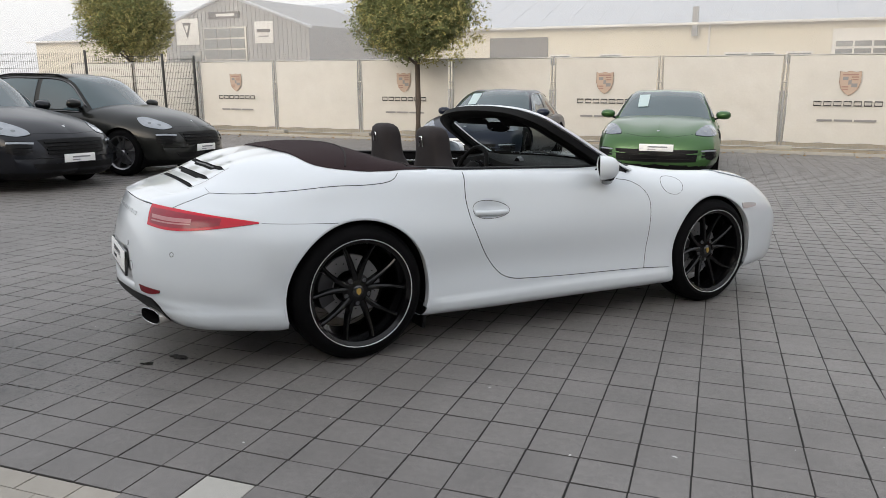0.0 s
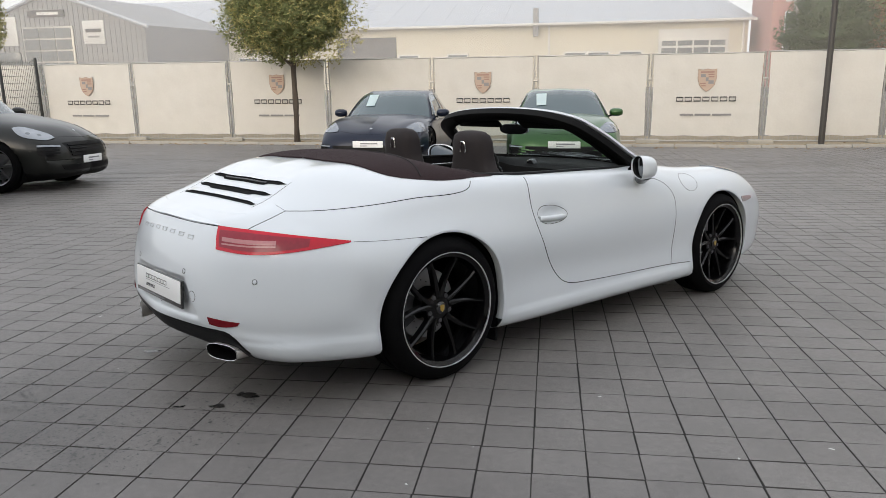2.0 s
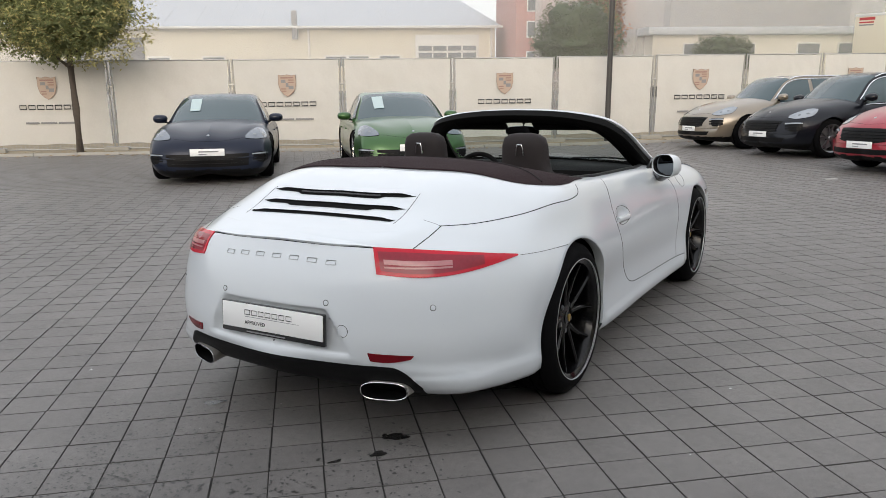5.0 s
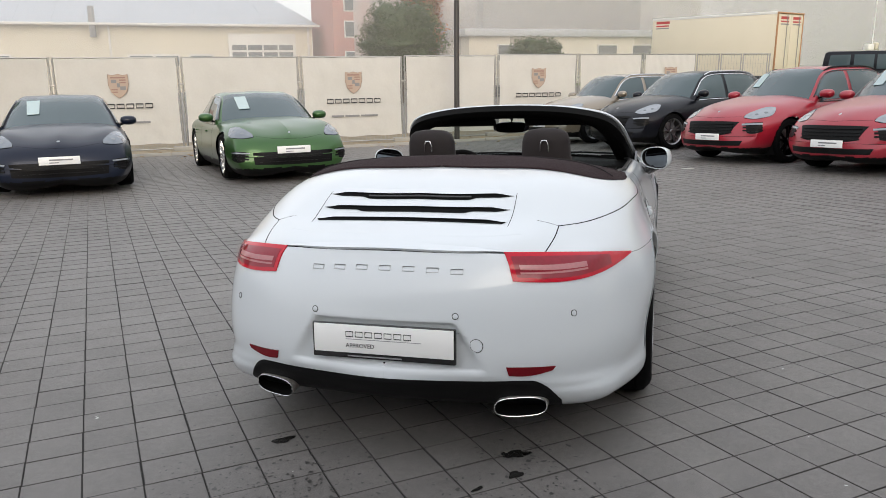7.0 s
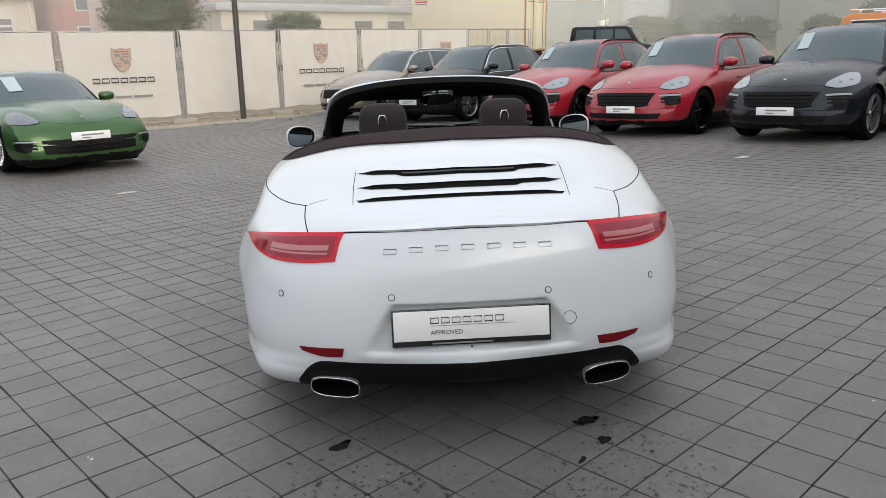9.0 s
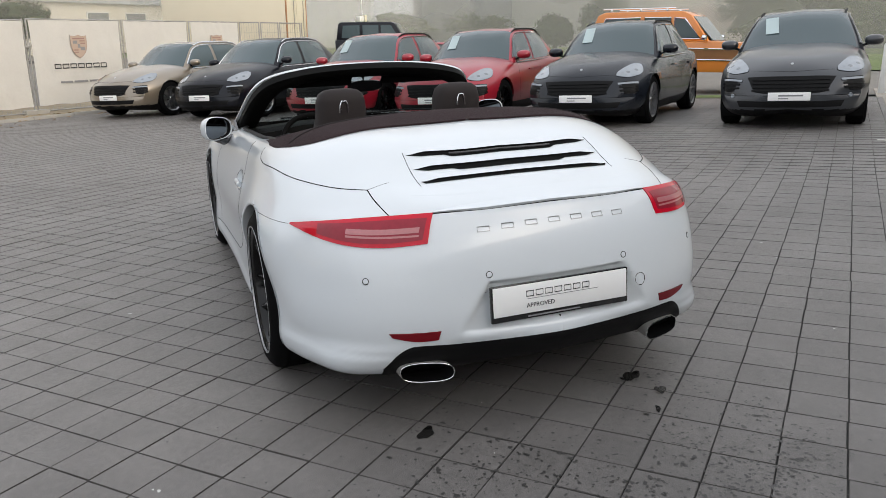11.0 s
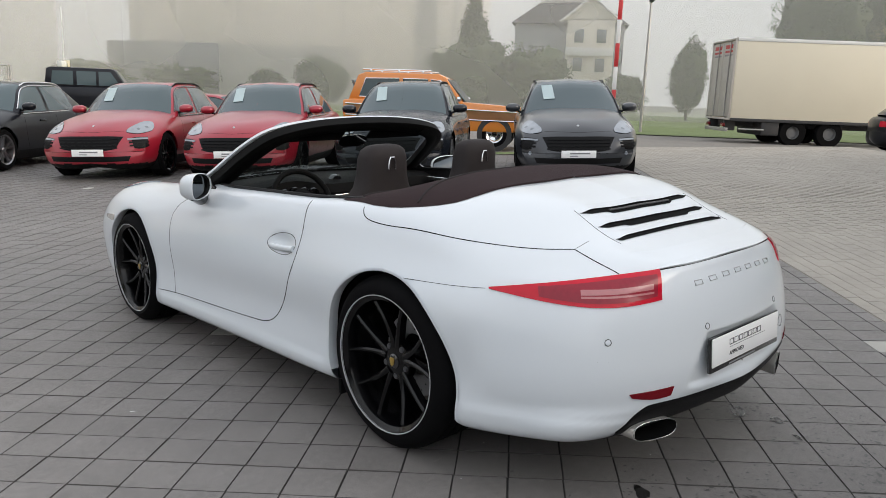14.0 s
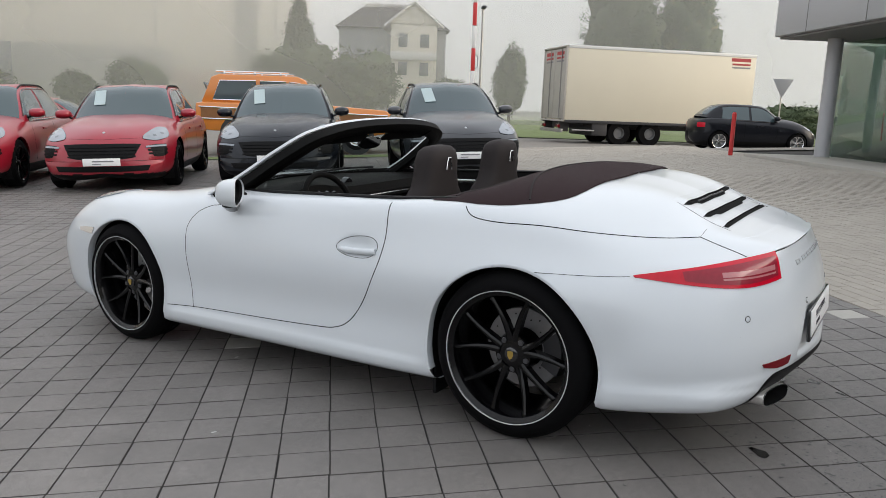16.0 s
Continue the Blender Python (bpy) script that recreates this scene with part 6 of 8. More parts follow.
        patch("lower_grille", [P(2.10, -.66, .385), P(2.30, 0, .375), P(2.10, .66, .385)], [P(2.08, -.62, .305), P(2.22, 0, .295), P(2.08, .62, .305)], c, BLACK, 0.006, nu=30, nv=5, ray=(1, 0, 0))
    disc_on("bonnet_badge", P(2.10, 0, .855), 0.020, c, BADGE, 0.005, squash=1.2)
    seam([P(2.13, -.52, .79), P(2.24, -.25, .80), P(2.28, 0, .80), P(2.24, .25, .80), P(2.13, .52, .79)], c, 0.006, n=30, name="bonnet_gap")
    if fog:
        for s in (1, -1):
            disc_on("fog_lamp", P(2.10, .66 * s, .415), 0.030, c, LAMP_GLASS, 0.012, ring=0.0)
    if plate_front:
        p, nn_ = snap(P(2.33, 0, .56 if style == "saloon" else .44))
        pl = part("number_plate", box(0.012, 0.52, 0.11, (p.x + 0.028, 0, zf(.56 if style == "saloon" else .44)), 0.004), PLATE, c, "white dealer plate")
        part("print_bar", box(0.002, 0.30, 0.02, (p.x + 0.0355, 0.02, zf(.56 if style == "saloon" else .44) + 0.012), 0), GREY_INK, pl)
        part("print_bar", box(0.002, 0.12, 0.013, (p.x + 0.0355, -0.07, zf(.56 if style == "saloon" else .44) - 0.026), 0), GREY_INK, pl)
    if sheet_side:
        quad, lean = [], 0.0 if style == "saloon" else 0.04
        for u, yy in ((0.72, 0.46), (0.72, 0.28), (1.60, 0.28 + lean), (1.60, 0.46 + lean)):
            vs_ = np.linspace(1.05, 2.6, 60)
            line = cab(np.array([u]), vs_)[0]
            k = int(np.argmin(np.abs(line[:, 1] - yy)))
            quad.append(Vector(line[k]) + Vector((0.012, 0, 0.013)))
        a, b2, c2, d2 = quad
        bmx = bmesh.new()
        corners = [Vector((q.x, -q.y, q.z)) for q in (a, b2, c2, d2)]
        vs_ = [bmx.verts.new(q) for q in corners] + [bmx.verts.new(q + Vector((0.003, 0, 0.003))) for q in corners]
        bmx.faces.new(vs_[:4])
        bmx.faces.new(vs_[4:][::-1])
        for k in range(4):
            bmx.faces.new((vs_[k], vs_[(k + 1) % 4], vs_[4 + (k + 1) % 4], vs_[4 + k]))
        part("price_sheet", bmx, PAPER, c, "pale price sheet in the windscreen", smooth=False)
    # wheels
    for ax in (fx, rx):
        for s in (1, -1):
            w = new("wheel")
            w.parent, w.location, w.scale = c, (ax, 0.818 * s * ys, wheel_r), (1, s, 1)
            rr = wheel_r * 0.735
            part("tyre", lathe([(rr, -.12), (rr + .03, -.125), (wheel_r - .03, -.12), (wheel_r, -.085), (wheel_r, .085), (wheel_r - .03, .12), (rr + .03, .125), (rr, .12)], 40), TYRE, w)
            part("rim_barrel", lathe([(rr + .004, .118), (rr - .02, .10), (rr - .03, -.08)], 40), rim_mat or RIM, w)
            part("brake_disc", lathe([(0.05, 0.0), (0.19, 0.0), (0.19, -.03)], 28), DISC, w)
            for k in range(5):
                for d in (-1, 1):
                    a0 = 2 * math.pi * (k + .25) / 5 + d * 0.10
                    a1 = a0 + d * 0.12
                    bmx = bmesh.new()
                    rows = []
                    for r, th, hw, h in ((.04, a0, .022, .075), (rr * .5, (a0 + a1) / 2, .018, .085), (rr - .012, a1, .02, .102)):
                        cx, cz = r * math.cos(th), r * math.sin(th)
                        tx_, tz_ = -math.sin(th), math.cos(th)
                        rows.append([bmx.verts.new((cx + tx_ * q, h + e, cz + tz_ * q)) for q, e in ((-hw, -.03), (-hw * .6, 0), (hw * .6, 0), (hw, -.03))])
                    for r1, r2 in zip(rows, rows[1:]):
                        for j in range(3):
                            bmx.faces.new((r1[j], r2[j], r2[j + 1], r1[j + 1]))
                    part("spoke", bmx, rim_mat or RIM, w)
            part("hub_cap", lathe([(.0005, .092), (.03, .09), (.045, .075), (.05, .04)], 20), rim_mat or RIM, w)
            bmx = bmesh.new()
            rows = []
            for i in range(25):
                a = radians(-35 + 250 * i / 24)
                rows.append([bmx.verts.new((ar * math.cos(a), yy, ar * math.sin(a))) for yy in (.085, -.35)])
            for r1, r2 in zip(rows, rows[1:]):
                bmx.faces.new((r1[0], r2[0], r2[1], r1[1]))
            bmx.faces.new([r[1] for r in rows])
            part("wheel_well", bmx, BLACK, w)
    return c


BLUE_P = paint("dark_blue_paint", (0.008, 0.012, 0.026), 0.2, 0.3, 0.32, 0.2)
GREEN_P = paint("green_metallic_paint", (0.032, 0.095, 0.020), 0.5, 0.3, 0.6)
GOLD_P = paint("gold_beige_paint", (0.25, 0.212, 0.165), 0.6)
BLACK_P = paint("black_metallic_paint", (0.007, 0.008, 0.012), 0.2, 0.3, 0.32, 0.2)
RED_P = paint("red_paint", (0.29, 0.010, 0.024), 0.15, 0.3, 0.7)
GREY_P = paint("dark_grey_paint", (0.010, 0.0125, 0.018), 0.15, 0.25, 0.40, 0.25)
GREY2_P = paint("mid_grey_paint", (0.030, 0.033, 0.039), 0.2, 0.28, 0.6)
BROWN_P = paint("dark_grey_green_paint", (0.011, 0.012, 0.011), 0.2, 0.3, 0.32, 0.2)
GREY_RIM = mat("grey_rim", (0.25, 0.25, 0.26), 0.3, 0.9)
ORANGE_P = paint("orange_paint", (0.62, 0.20, 0.022), 0.0, 0.4)

ROW = "row of parked cars"
parked_car("parked_suv", "mid-grey parked sport utility car with a price sheet", on_yard(8.60, 4.53, -174.8), GREY2_P, rim_mat=RIM, group=ROW, fog=True)
parked_car("parked_suv", "dark grey parked sport utility car with black wheels", on_yard(8.42, 7.38, -177.3), GREY_P, rim_mat=GREY_RIM, group=ROW)
parked_car("parked_suv", "bright red parked sport utility car, black wheels", on_yard(8.20, 9.97, -174.2), RED_P, group=ROW)
parked_car("parked_suv", "red sporty parked utility car with black trim", on_yard(7.99, 12.37, -172.7), RED_P, group=ROW)
parked_car("parked_suv", "black parked sport utility car with bright window trim", on_yard(8.03, 15.60, -171.8), BLACK_P, rim_mat=GREY_RIM, bright_trim=True, sheet_side=0, group=ROW)
parked_car("parked_suv", "gold-beige parked sport utility car near the fence", on_yard(7.79, 18.18, -173.4), GOLD_P, rim_mat=GREY_RIM, bright_trim=True, sheet_side=0, group=ROW)
PAIR = "saloons before the fence"
parked_car("parked_saloon", "green metallic parked low saloon before the fence", on_yard(-1.52, 15.68, -84.9), GREEN_P, "saloon", rim_mat=POLISHED, group=PAIR)
parked_car("parked_saloon", "dark blue parked low saloon before the fence", on_yard(-4.72, 15.50, -86.3), BLUE_P, "saloon", group=PAIR)
LEFT = "dark utility cars"
parked_car("parked_suv", "dark grey-green parked utility car, five-spoke wheels", on_yard(-10.62, 10.55, 8.4), BROWN_P, rim_mat=GREY_RIM, sheet_side=0, group=LEFT)
parked_car("parked_suv", "black parked utility car beside a grey one", on_yard(-10.67, 8.28, 2.9), BLACK_P, sheet_side=0, group=LEFT)
parked_car("parked_hatchback", "small black hatchback parked across the road", upright(18.6, -5.9, -93), BLACK_P, "hatch", sheet_side=0, group="cars on the road", tail=True, plate_front=False, rim_mat=POLISHED)
parked_car("parked_saloon", "red saloon parked behind the row of cars", upright(15.5, 14.6, -80), RED_P, "saloon", sheet_side=0, group="cars on the road", plate_front=False)
# ---- fence with printed banners ----
BANNER = mat("white_banner_cloth", (0.53, 0.522, 0.495), 0.8, vary=0.18, scale=1.5, bump=0.6, bump_scale=9, fine=0.08)
ZINC = mat("galvanised_steel", (0.36, 0.355, 0.34), 0.45, 0.7, vary=0.25, scale=8)
CREST_RED = mat("print_red_brown", (0.29, 0.18, 0.15), 0.7)
CREST_GOLD = mat("print_gold", (0.41, 0.32, 0.26), 0.7)
GREEN_STEEL = mat("dark_fence_steel", (0.035, 0.036, 0.036), 0.5, vary=0.2)
FENCE_Y, FENCE_H = 22.06, 2.33
fence = thing("fence", "steel mesh site fence hung with white printed banners", "fence", kind="structure")
posts = [-24.2, -21.1, -18.1, -14.956, -11.734, -8.62, -5.509, -2.591, 0.428, 3.313, 6.174, 8.878, 11.2, 13.25, 14.2, 15.1, 16.2]
crest = [(-.5, .55), (-.25, .50), (0, .56), (.25, .50), (.5, .55), (.5, .05), (.40, -.28), (.2, -.48), (0, -.6), (-.2, -.48), (-.40, -.28), (-.5, .05)]


def fence_base(x):
    return SLOPE @ Vector((x, FENCE_Y, ground_rise(x, FENCE_Y)))


for i, x in enumerate(posts):
    b = fence_base(x)
    for d in (-0.045, 0.045):
        ob = part("post", tube([(0, 0, 0), (0, 0, FENCE_H + 0.02)], 0.021, 10), ZINC, fence)
        ob.matrix_world = pose(b.x + d, b.y, b.z)
    ob = part("base_block", box(0.62, 0.22, 0.13, (0, 0, 0.065), 0.02), KERB, fence)
    ob.matrix_world = pose(b.x, b.y + 0.02, b.z - 0.02)
    ob = part("clamp", box(0.14, 0.03, 0.05, (0, -0.03, FENCE_H * 0.72), 0.006), ZINC, fence)
    ob.matrix_world = pose(b.x, b.y, b.z)
    if i + 1 == len(posts):
        break
    x2 = posts[i + 1]
    w = x2 - x - 0.14
    cx = (x + x2) / 2
    cb = fence_base(cx)
    for h in (0.06, FENCE_H):
        ob = part("rail", tube([(-w / 2 - 0.03, 0, h), (w / 2 + 0.03, 0, h)], 0.019, 8), ZINC, fence)
        ob.matrix_world = pose(cx, cb.y, cb.z)
    # wires of the mesh show below and beside the cloth
    bm = bmesh.new()
    for k in range(int(w / 0.11)):
        xx = -w / 2 + 0.06 + 0.11 * k
        bmesh.ops.create_cube(bm, size=1, matrix=Matrix.Translation((xx, 0.004, FENCE_H / 2 + 0.03)) @ Matrix.Diagonal((0.005, 0.005, FENCE_H - 0.06, 1)))
    for k in range(9):
        bmesh.ops.create_cube(bm, size=1, matrix=Matrix.Translation((0, 0.008, 0.10 + (FENCE_H - 0.14) * k / 8)) @ Matrix.Diagonal((w, 0.005, 0.005, 1)))
    ob = part("wire_mesh", bm, ZINC, fence, smooth=False)
    tagged(ob, kind="stuff")
    ob.matrix_world = pose(cx, cb.y, cb.z)
    if i >= 13:         # bare mesh beyond the last banner
        continue
    # cloth with sag and creases
    lo, hi = 0.20, FENCE_H - 0.01
    noise.seed_set(i + 3)
    bm = bmesh.new()
    rows = []
    for a in range(41):
        row = []
        for c in range(31):
            u, v = a / 40, c / 30
            pull = 0.012 * math.sin(math.pi * v) * (abs(u - 0.5) * 2) ** 6
            px = (u - 0.5) * (w - 0.02 - 2 * 0.03 * math.sin(math.pi * v) * 0.6)
            crease = 0.009 * math.sin(22 * (u * 0.8 + v) + i) * math.exp(-9 * min(u, 1 - u)) + 0.007 * math.sin(30 * v - 12 * u) * math.exp(-7 * min(u, 1 - u)) + 0.026 * noise.noise(Vector((u * 3 + i, v * 2.2 + u * 1.5, 0))) + 0.016 * noise.noise(Vector((u * 9 + v * 5, v * 3 - u * 4 + i, 4)))
            pz = lo + (hi - lo) * v + 0.012 * math.sin(u * math.pi * 6 + i) * (1 - v) - 0.010 * abs(math.sin(u * math.pi * 5)) * v
            row.append(bm.verts.new((px, -0.045 + crease * math.sin(math.pi * u) ** 0.5, pz)))
        rows.append(row)
    for a, b2 in zip(rows, rows[1:]):
        for c in range(30):
            bm.faces.new((a[c], b2[c], b2[c + 1], a[c + 1]))
    ban = part("banner", bm, BANNER, fence, "creased white banner cloth")
    ban.matrix_world = pose(cx, cb.y, cb.z)
    if i in (2, 4, 6, 8, 10, 12):
        zc = 1.66
        sh = part("banner_crest", prism([(px * 0.46, zc + pz * 0.50) for px, pz in crest], 0.003), CREST_GOLD, ban, "printed gold and red crest shape")
        sh.location = (0, -0.082, 0)
        for bx, bz, bw, bh, mt in ((0, 1.855, .34, .035, CREST_RED), (.10, 1.795, .15, .03, CREST_RED), (.10, 1.735, .15, .03, CREST_RED), (-.10, 1.565, .14, .03, CREST_RED), (-.09, 1.505, .12, .03, CREST_RED), (.10, 1.60, .13, .09, GREY_INK), (-.10, 1.765, .12, .08, GREY_INK), (0, 1.67, .12, .16, CREST_GOLD), (0, 1.67, .07, .10, GREY_INK)):
            part("crest_field", box(bw, 0.002 + (0.001 if mt is GREY_INK else 0), bh, (bx, -0.0025, bz), 0), mt, sh)
        part("crest_outline", tube([(px * 0.46, -0.002, zc + pz * 0.50) for px, pz in crest], 0.004, 4, close=True), CREST_RED, sh)
        for k in range(7):
            bx = -0.66 + 0.22 * k
            mark = part("banner_mark", tube([(-0.080, 0, -0.050), (-0.080, 0, 0.050), (0.080, 0, 0.050), (0.080, 0, -0.050)], 0.0145, 4, close=True), INK, ban)
            mark.location = (bx, -0.082, 1.165)
        for bx, bw in ((-0.47, 0.34), (-0.06, 0.40), (0.42, 0.48)):
            part("banner_bar", box(bw, 0.003, 0.050, (bx, -0.082, 0.76), 0), GREY_INK, ban)

# dark double-rod fence at the far end of the yard
rods = thing("rod_fence", "dark steel double-rod fence behind the parked cars", "fence", kind="structure")
for a, b in (((-22.6, 16.6), (-19.56, 18.6)), ((-19.56, 18.6), (-18.5, 20.75)), ((-18.5, 20.75), (-18.2, 21.9))):
    pa, pb = SLOPE @ Vector((*a, ground_rise(*a))), SLOPE @ Vector((*b, ground_rise(*b)))
    L = (Vector(b) - Vector(a)).length
    ang = math.degrees(math.atan2(b[1] - a[1], b[0] - a[0]))
    bm = bmesh.new()
    for k in range(int(L / 0.06)):
        bmesh.ops.create_cube(bm, size=1, matrix=Matrix.Translation((0.03 + 0.06 * k, 0, 1.22)) @ Matrix.Diagonal((0.007, 0.007, 2.38, 1)))
    for k in range(12):
        bmesh.ops.create_cube(bm, size=1, matrix=Matrix.Translation((L / 2, 0, 0.05 + 0.21 * k)) @ Matrix.Diagonal((L, 0.02, 0.008, 1)))
    ob = part("rod_panel", bm, GREEN_STEEL, rods, smooth=False)
    tagged(ob, kind="stuff")
    ob.matrix_world = pose(*pa, 0, 0, ang)
    for p in (pa, pb):
        ob = part("post", box(0.07, 0.07, 2.55, (0, 0, 1.27), 0.008), GREEN_STEEL, rods)
        ob.matrix_world = pose(*p, 0, 0, ang)

# ---- lamp poles, barrier ----
POLE = mat("dark_pole_paint", (0.045, 0.042, 0.040), 0.5, vary=0.25, scale=6)
RED_PAINT = mat("signal_red", (0.50, 0.03, 0.03), 0.4, vary=0.1)
WHITE_COAT = mat("white_coating", (0.72, 0.72, 0.70), 0.4, vary=0.1, scale=6)
pole = thing("lamp_pole", "tall dark grey lamp pole in front of the fence", "lamp pole", m=on_yard(4.55, 21.1, upright=True))
part("shaft", tube([(0, 0, -0.05), (0, 0, 3.5), (0, 0, 6.5)], [0.075, 0.07, 0.055], 16), POLE, pole)
part("lamp_head", box(0.5, 0.18, 0.08, (0.2, 0, 6.5), 0.03), POLE, pole)
part("foot_plate", box(0.3, 0.3, 0.03, (0, 0, 0.0), 0.01), POLE, pole)

street = thing("street_lamp", "slim grey street lamp beside the lawn", "street lamp", m=upright(30.5, 1.6))
part("shaft", tube([(0, 0, -0.1), (0, 0, 2.6), (0, 0, 5.7)], [0.07, 0.06, 0.045], 12), ZINC, street)
part("lamp_head", box(0.55, 0.2, 0.12, (-0.22, 0, 5.72), 0.04), GREEN_STEEL, street)

gate = thing("barrier", "raised red and white barrier arm on a post", "barrier", m=upright(14.0, 3.58))
part("barrier_post", box(0.30, 0.24, 1.05, (0, 0, 0.50), 0.03), WHITE_COAT, gate)
for k in range(10):
    z0 = 0.95 + 0.55 * k
    part("arm_stripe", box(0.05, 0.10, 0.548, (0, 0, z0 + 0.275), 0.008), RED_PAINT if k % 2 == 0 else WHITE_COAT, gate)
part("arm_hook", tube([(0, -0.05, 2.1), (0, -0.12, 2.15), (0, -0.12, 2.4), (0, -0.05, 2.45)], 0.012, 6), GREEN_STEEL, gate)

# ---- trees ----
BARK = mat("grey_bark", (0.075, 0.060, 0.048), 0.9, vary=0.5, scale=12, bump=0.6, bump_scale=40)
LEAF = mat("green_leaves", (0.15, 0.17, 0.062), 0.65, vary=0.3, scale=2, island=0.7)
LEAF_DRY = mat("yellowing_leaves", (0.27, 0.25, 0.095), 0.7, vary=0.3, scale=2, island=0.7)
LEAF_DARK = mat("dark_leaves", (0.040, 0.060, 0.022), 0.7, vary=0.3, scale=2, island=0.6)
LEAF_RUST = mat("rust_leaves", (0.17, 0.075, 0.035), 0.7, vary=0.3, scale=2, island=0.6)


def crown(seed, n, size, shape, material, parent, name="crown"):
    """Many small folded leaves on sprays inside an uneven outline."""
    r = random.Random(seed)
    V, F = [], []
    bumps = [(r.uniform(0, 6.28), r.uniform(-1, 1), r.uniform(0.75, 1.12)) for _ in range(14)]
    made = 0
    while made < n:
        a, t = r.uniform(0, 2 * math.pi), r.uniform(-1, 1)
        lump = min(((a - b + math.pi) % (2 * math.pi) - math.pi) ** 2 + (t - q) ** 2 * 2 for b, q, k in bumps)
        k = min(bumps, key=lambda e: ((a - e[0] + math.pi) % (2 * math.pi) - math.pi) ** 2 + (t - e[1]) ** 2 * 2)[2]
        rad = k * (1 - 0.12 * min(lump, 1.5)) * r.uniform(0.25, 1.0) ** 0.30
        px, py, pz = shape(a, t, rad)
        for _ in range(5):
            c = Vector((px, py, pz)) + Vector((r.gauss(0, 1), r.gauss(0, 1), r.gauss(0, 0.8))) * size * 1.3
            d = Vector((r.gauss(0, 1), r.gauss(0, 1), r.gauss(-0.35, 0.7))).normalized()
            s = d.cross(Vector((r.gauss(0, 1), r.gauss(0, 1), r.gauss(0, 1)))).normalized()
            L, W = size * r.uniform(0.7, 1.3), size * r.uniform(0.28, 0.45)
            up = d.cross(s) * W * 0.35
            i = len(V)
            V += [c - d * L, c - s * W + up, c + d * L, c + s * W + up]
            F += [(i, i + 1, i + 2), (i, i + 2, i + 3)]
            made += 1
    me = bpy.data.meshes.new(name)
    me.from_pydata([tuple(v) for v in V], [], F)
    me.update()
    return add(name, me, material, parent)


def ball(rx, rz, zc, low=0.75):
    def shape(a, t, rad):
        c = math.sqrt(max(1 - t * t, 0)) ** 0.8
        z = t * (rz if t > 0 else rz * low)
        return rx * rad * c * math.cos(a), rx * rad * c * math.sin(a), zc + z * min(rad * 1.05, 1.1)
    return shape


def cone(rx, h, z0):
    def shape(a, t, rad):
        f = (t + 1) / 2
        return rx * rad * (1 - f) ** 0.8 * math.cos(a), rx * rad * (1 - f) ** 0.8 * math.sin(a), z0 + h * f
    return shape


def inner_mass(seed, shape, material, parent):
    """The dense, lumpy middle of a crown behind its outer leaves."""
    noise.seed_set(seed)
    V, F = [], []
    for i in range(22):
        for j in range(30):
            a, t = 2 * math.pi * j / 30, -0.97 + 1.94 * i / 21
            V.append(shape(a, t, (0.78 if material is LEAF_DARK else 0.60) + 0.34 * noise.noise(Vector((2.2 * math.cos(a) + seed, 2.2 * math.sin(a), 3 * t))) + 0.18 * noise.noise(Vector((6 * math.cos(a), 6 * math.sin(a) + seed, 9 * t)))))
    for i in range(21):
        for j in range(30):
            F.append((i * 30 + j, i * 30 + (j + 1) % 30, (i + 1) * 30 + (j + 1) % 30, (i + 1) * 30 + j))
    return add("inner_crown", mesh_of("inner_crown", V, F), material, parent)


def tree(m, label, seed, trunk_h, trunk_r, shape, n, size, material, second=None, group="", limbs=6, top=1.0, dense=False):
    t = thing("tree", label, "tree", group, m=m)
    r = random.Random(seed)
    part("trunk", tube([(0, 0, -0.1), (0.02, 0, trunk_h * 0.5), (0, 0.02, trunk_h), (0.03, 0, trunk_h + top)], [trunk_r * 1.25, trunk_r, trunk_r * 0.9, trunk_r * 0.3], 12), BARK, t)
    for k in range(limbs):
        a = 2 * math.pi * k / limbs + r.uniform(-0.3, 0.3)
        z0 = trunk_h + r.uniform(-0.1, 0.4) * top
        d = r.uniform(0.55, 0.85) * top
        part("limb", tube([(0, 0, z0), (d * 0.5 * math.cos(a), d * 0.5 * math.sin(a), z0 + d * 0.45), (d * math.cos(a), d * math.sin(a), z0 + d * 0.8)], [trunk_r * 0.5, trunk_r * 0.3, trunk_r * 0.1], 7), BARK, t)
    crown(seed, n, size, shape, material, t)
    if dense:
        inner_mass(seed, shape, LEAF_DARK if material is LEAF_DARK else LEAF, t)
    if second:
        crown(seed + 50, n // 2, size, shape, second, t)
    return t


tree(on_yard(-9.12, 20.75, upright=True), "round-headed street tree with green and yellowing leaves", 11, 2.15, 0.085, ball(1.95, 1.75, 3.55, 0.88), 20000, 0.052, LEAF, LEAF_DRY, "round-headed trees", dense=True)
tree(on_yard(-22.5, 23.3, upright=True), "round-headed street tree turning yellow behind the fence", 23, 2.5, 0.085, ball(1.85, 1.95, 4.15, 0.92), 17000, 0.058, LEAF_DRY, LEAF, "round-headed trees", dense=True)

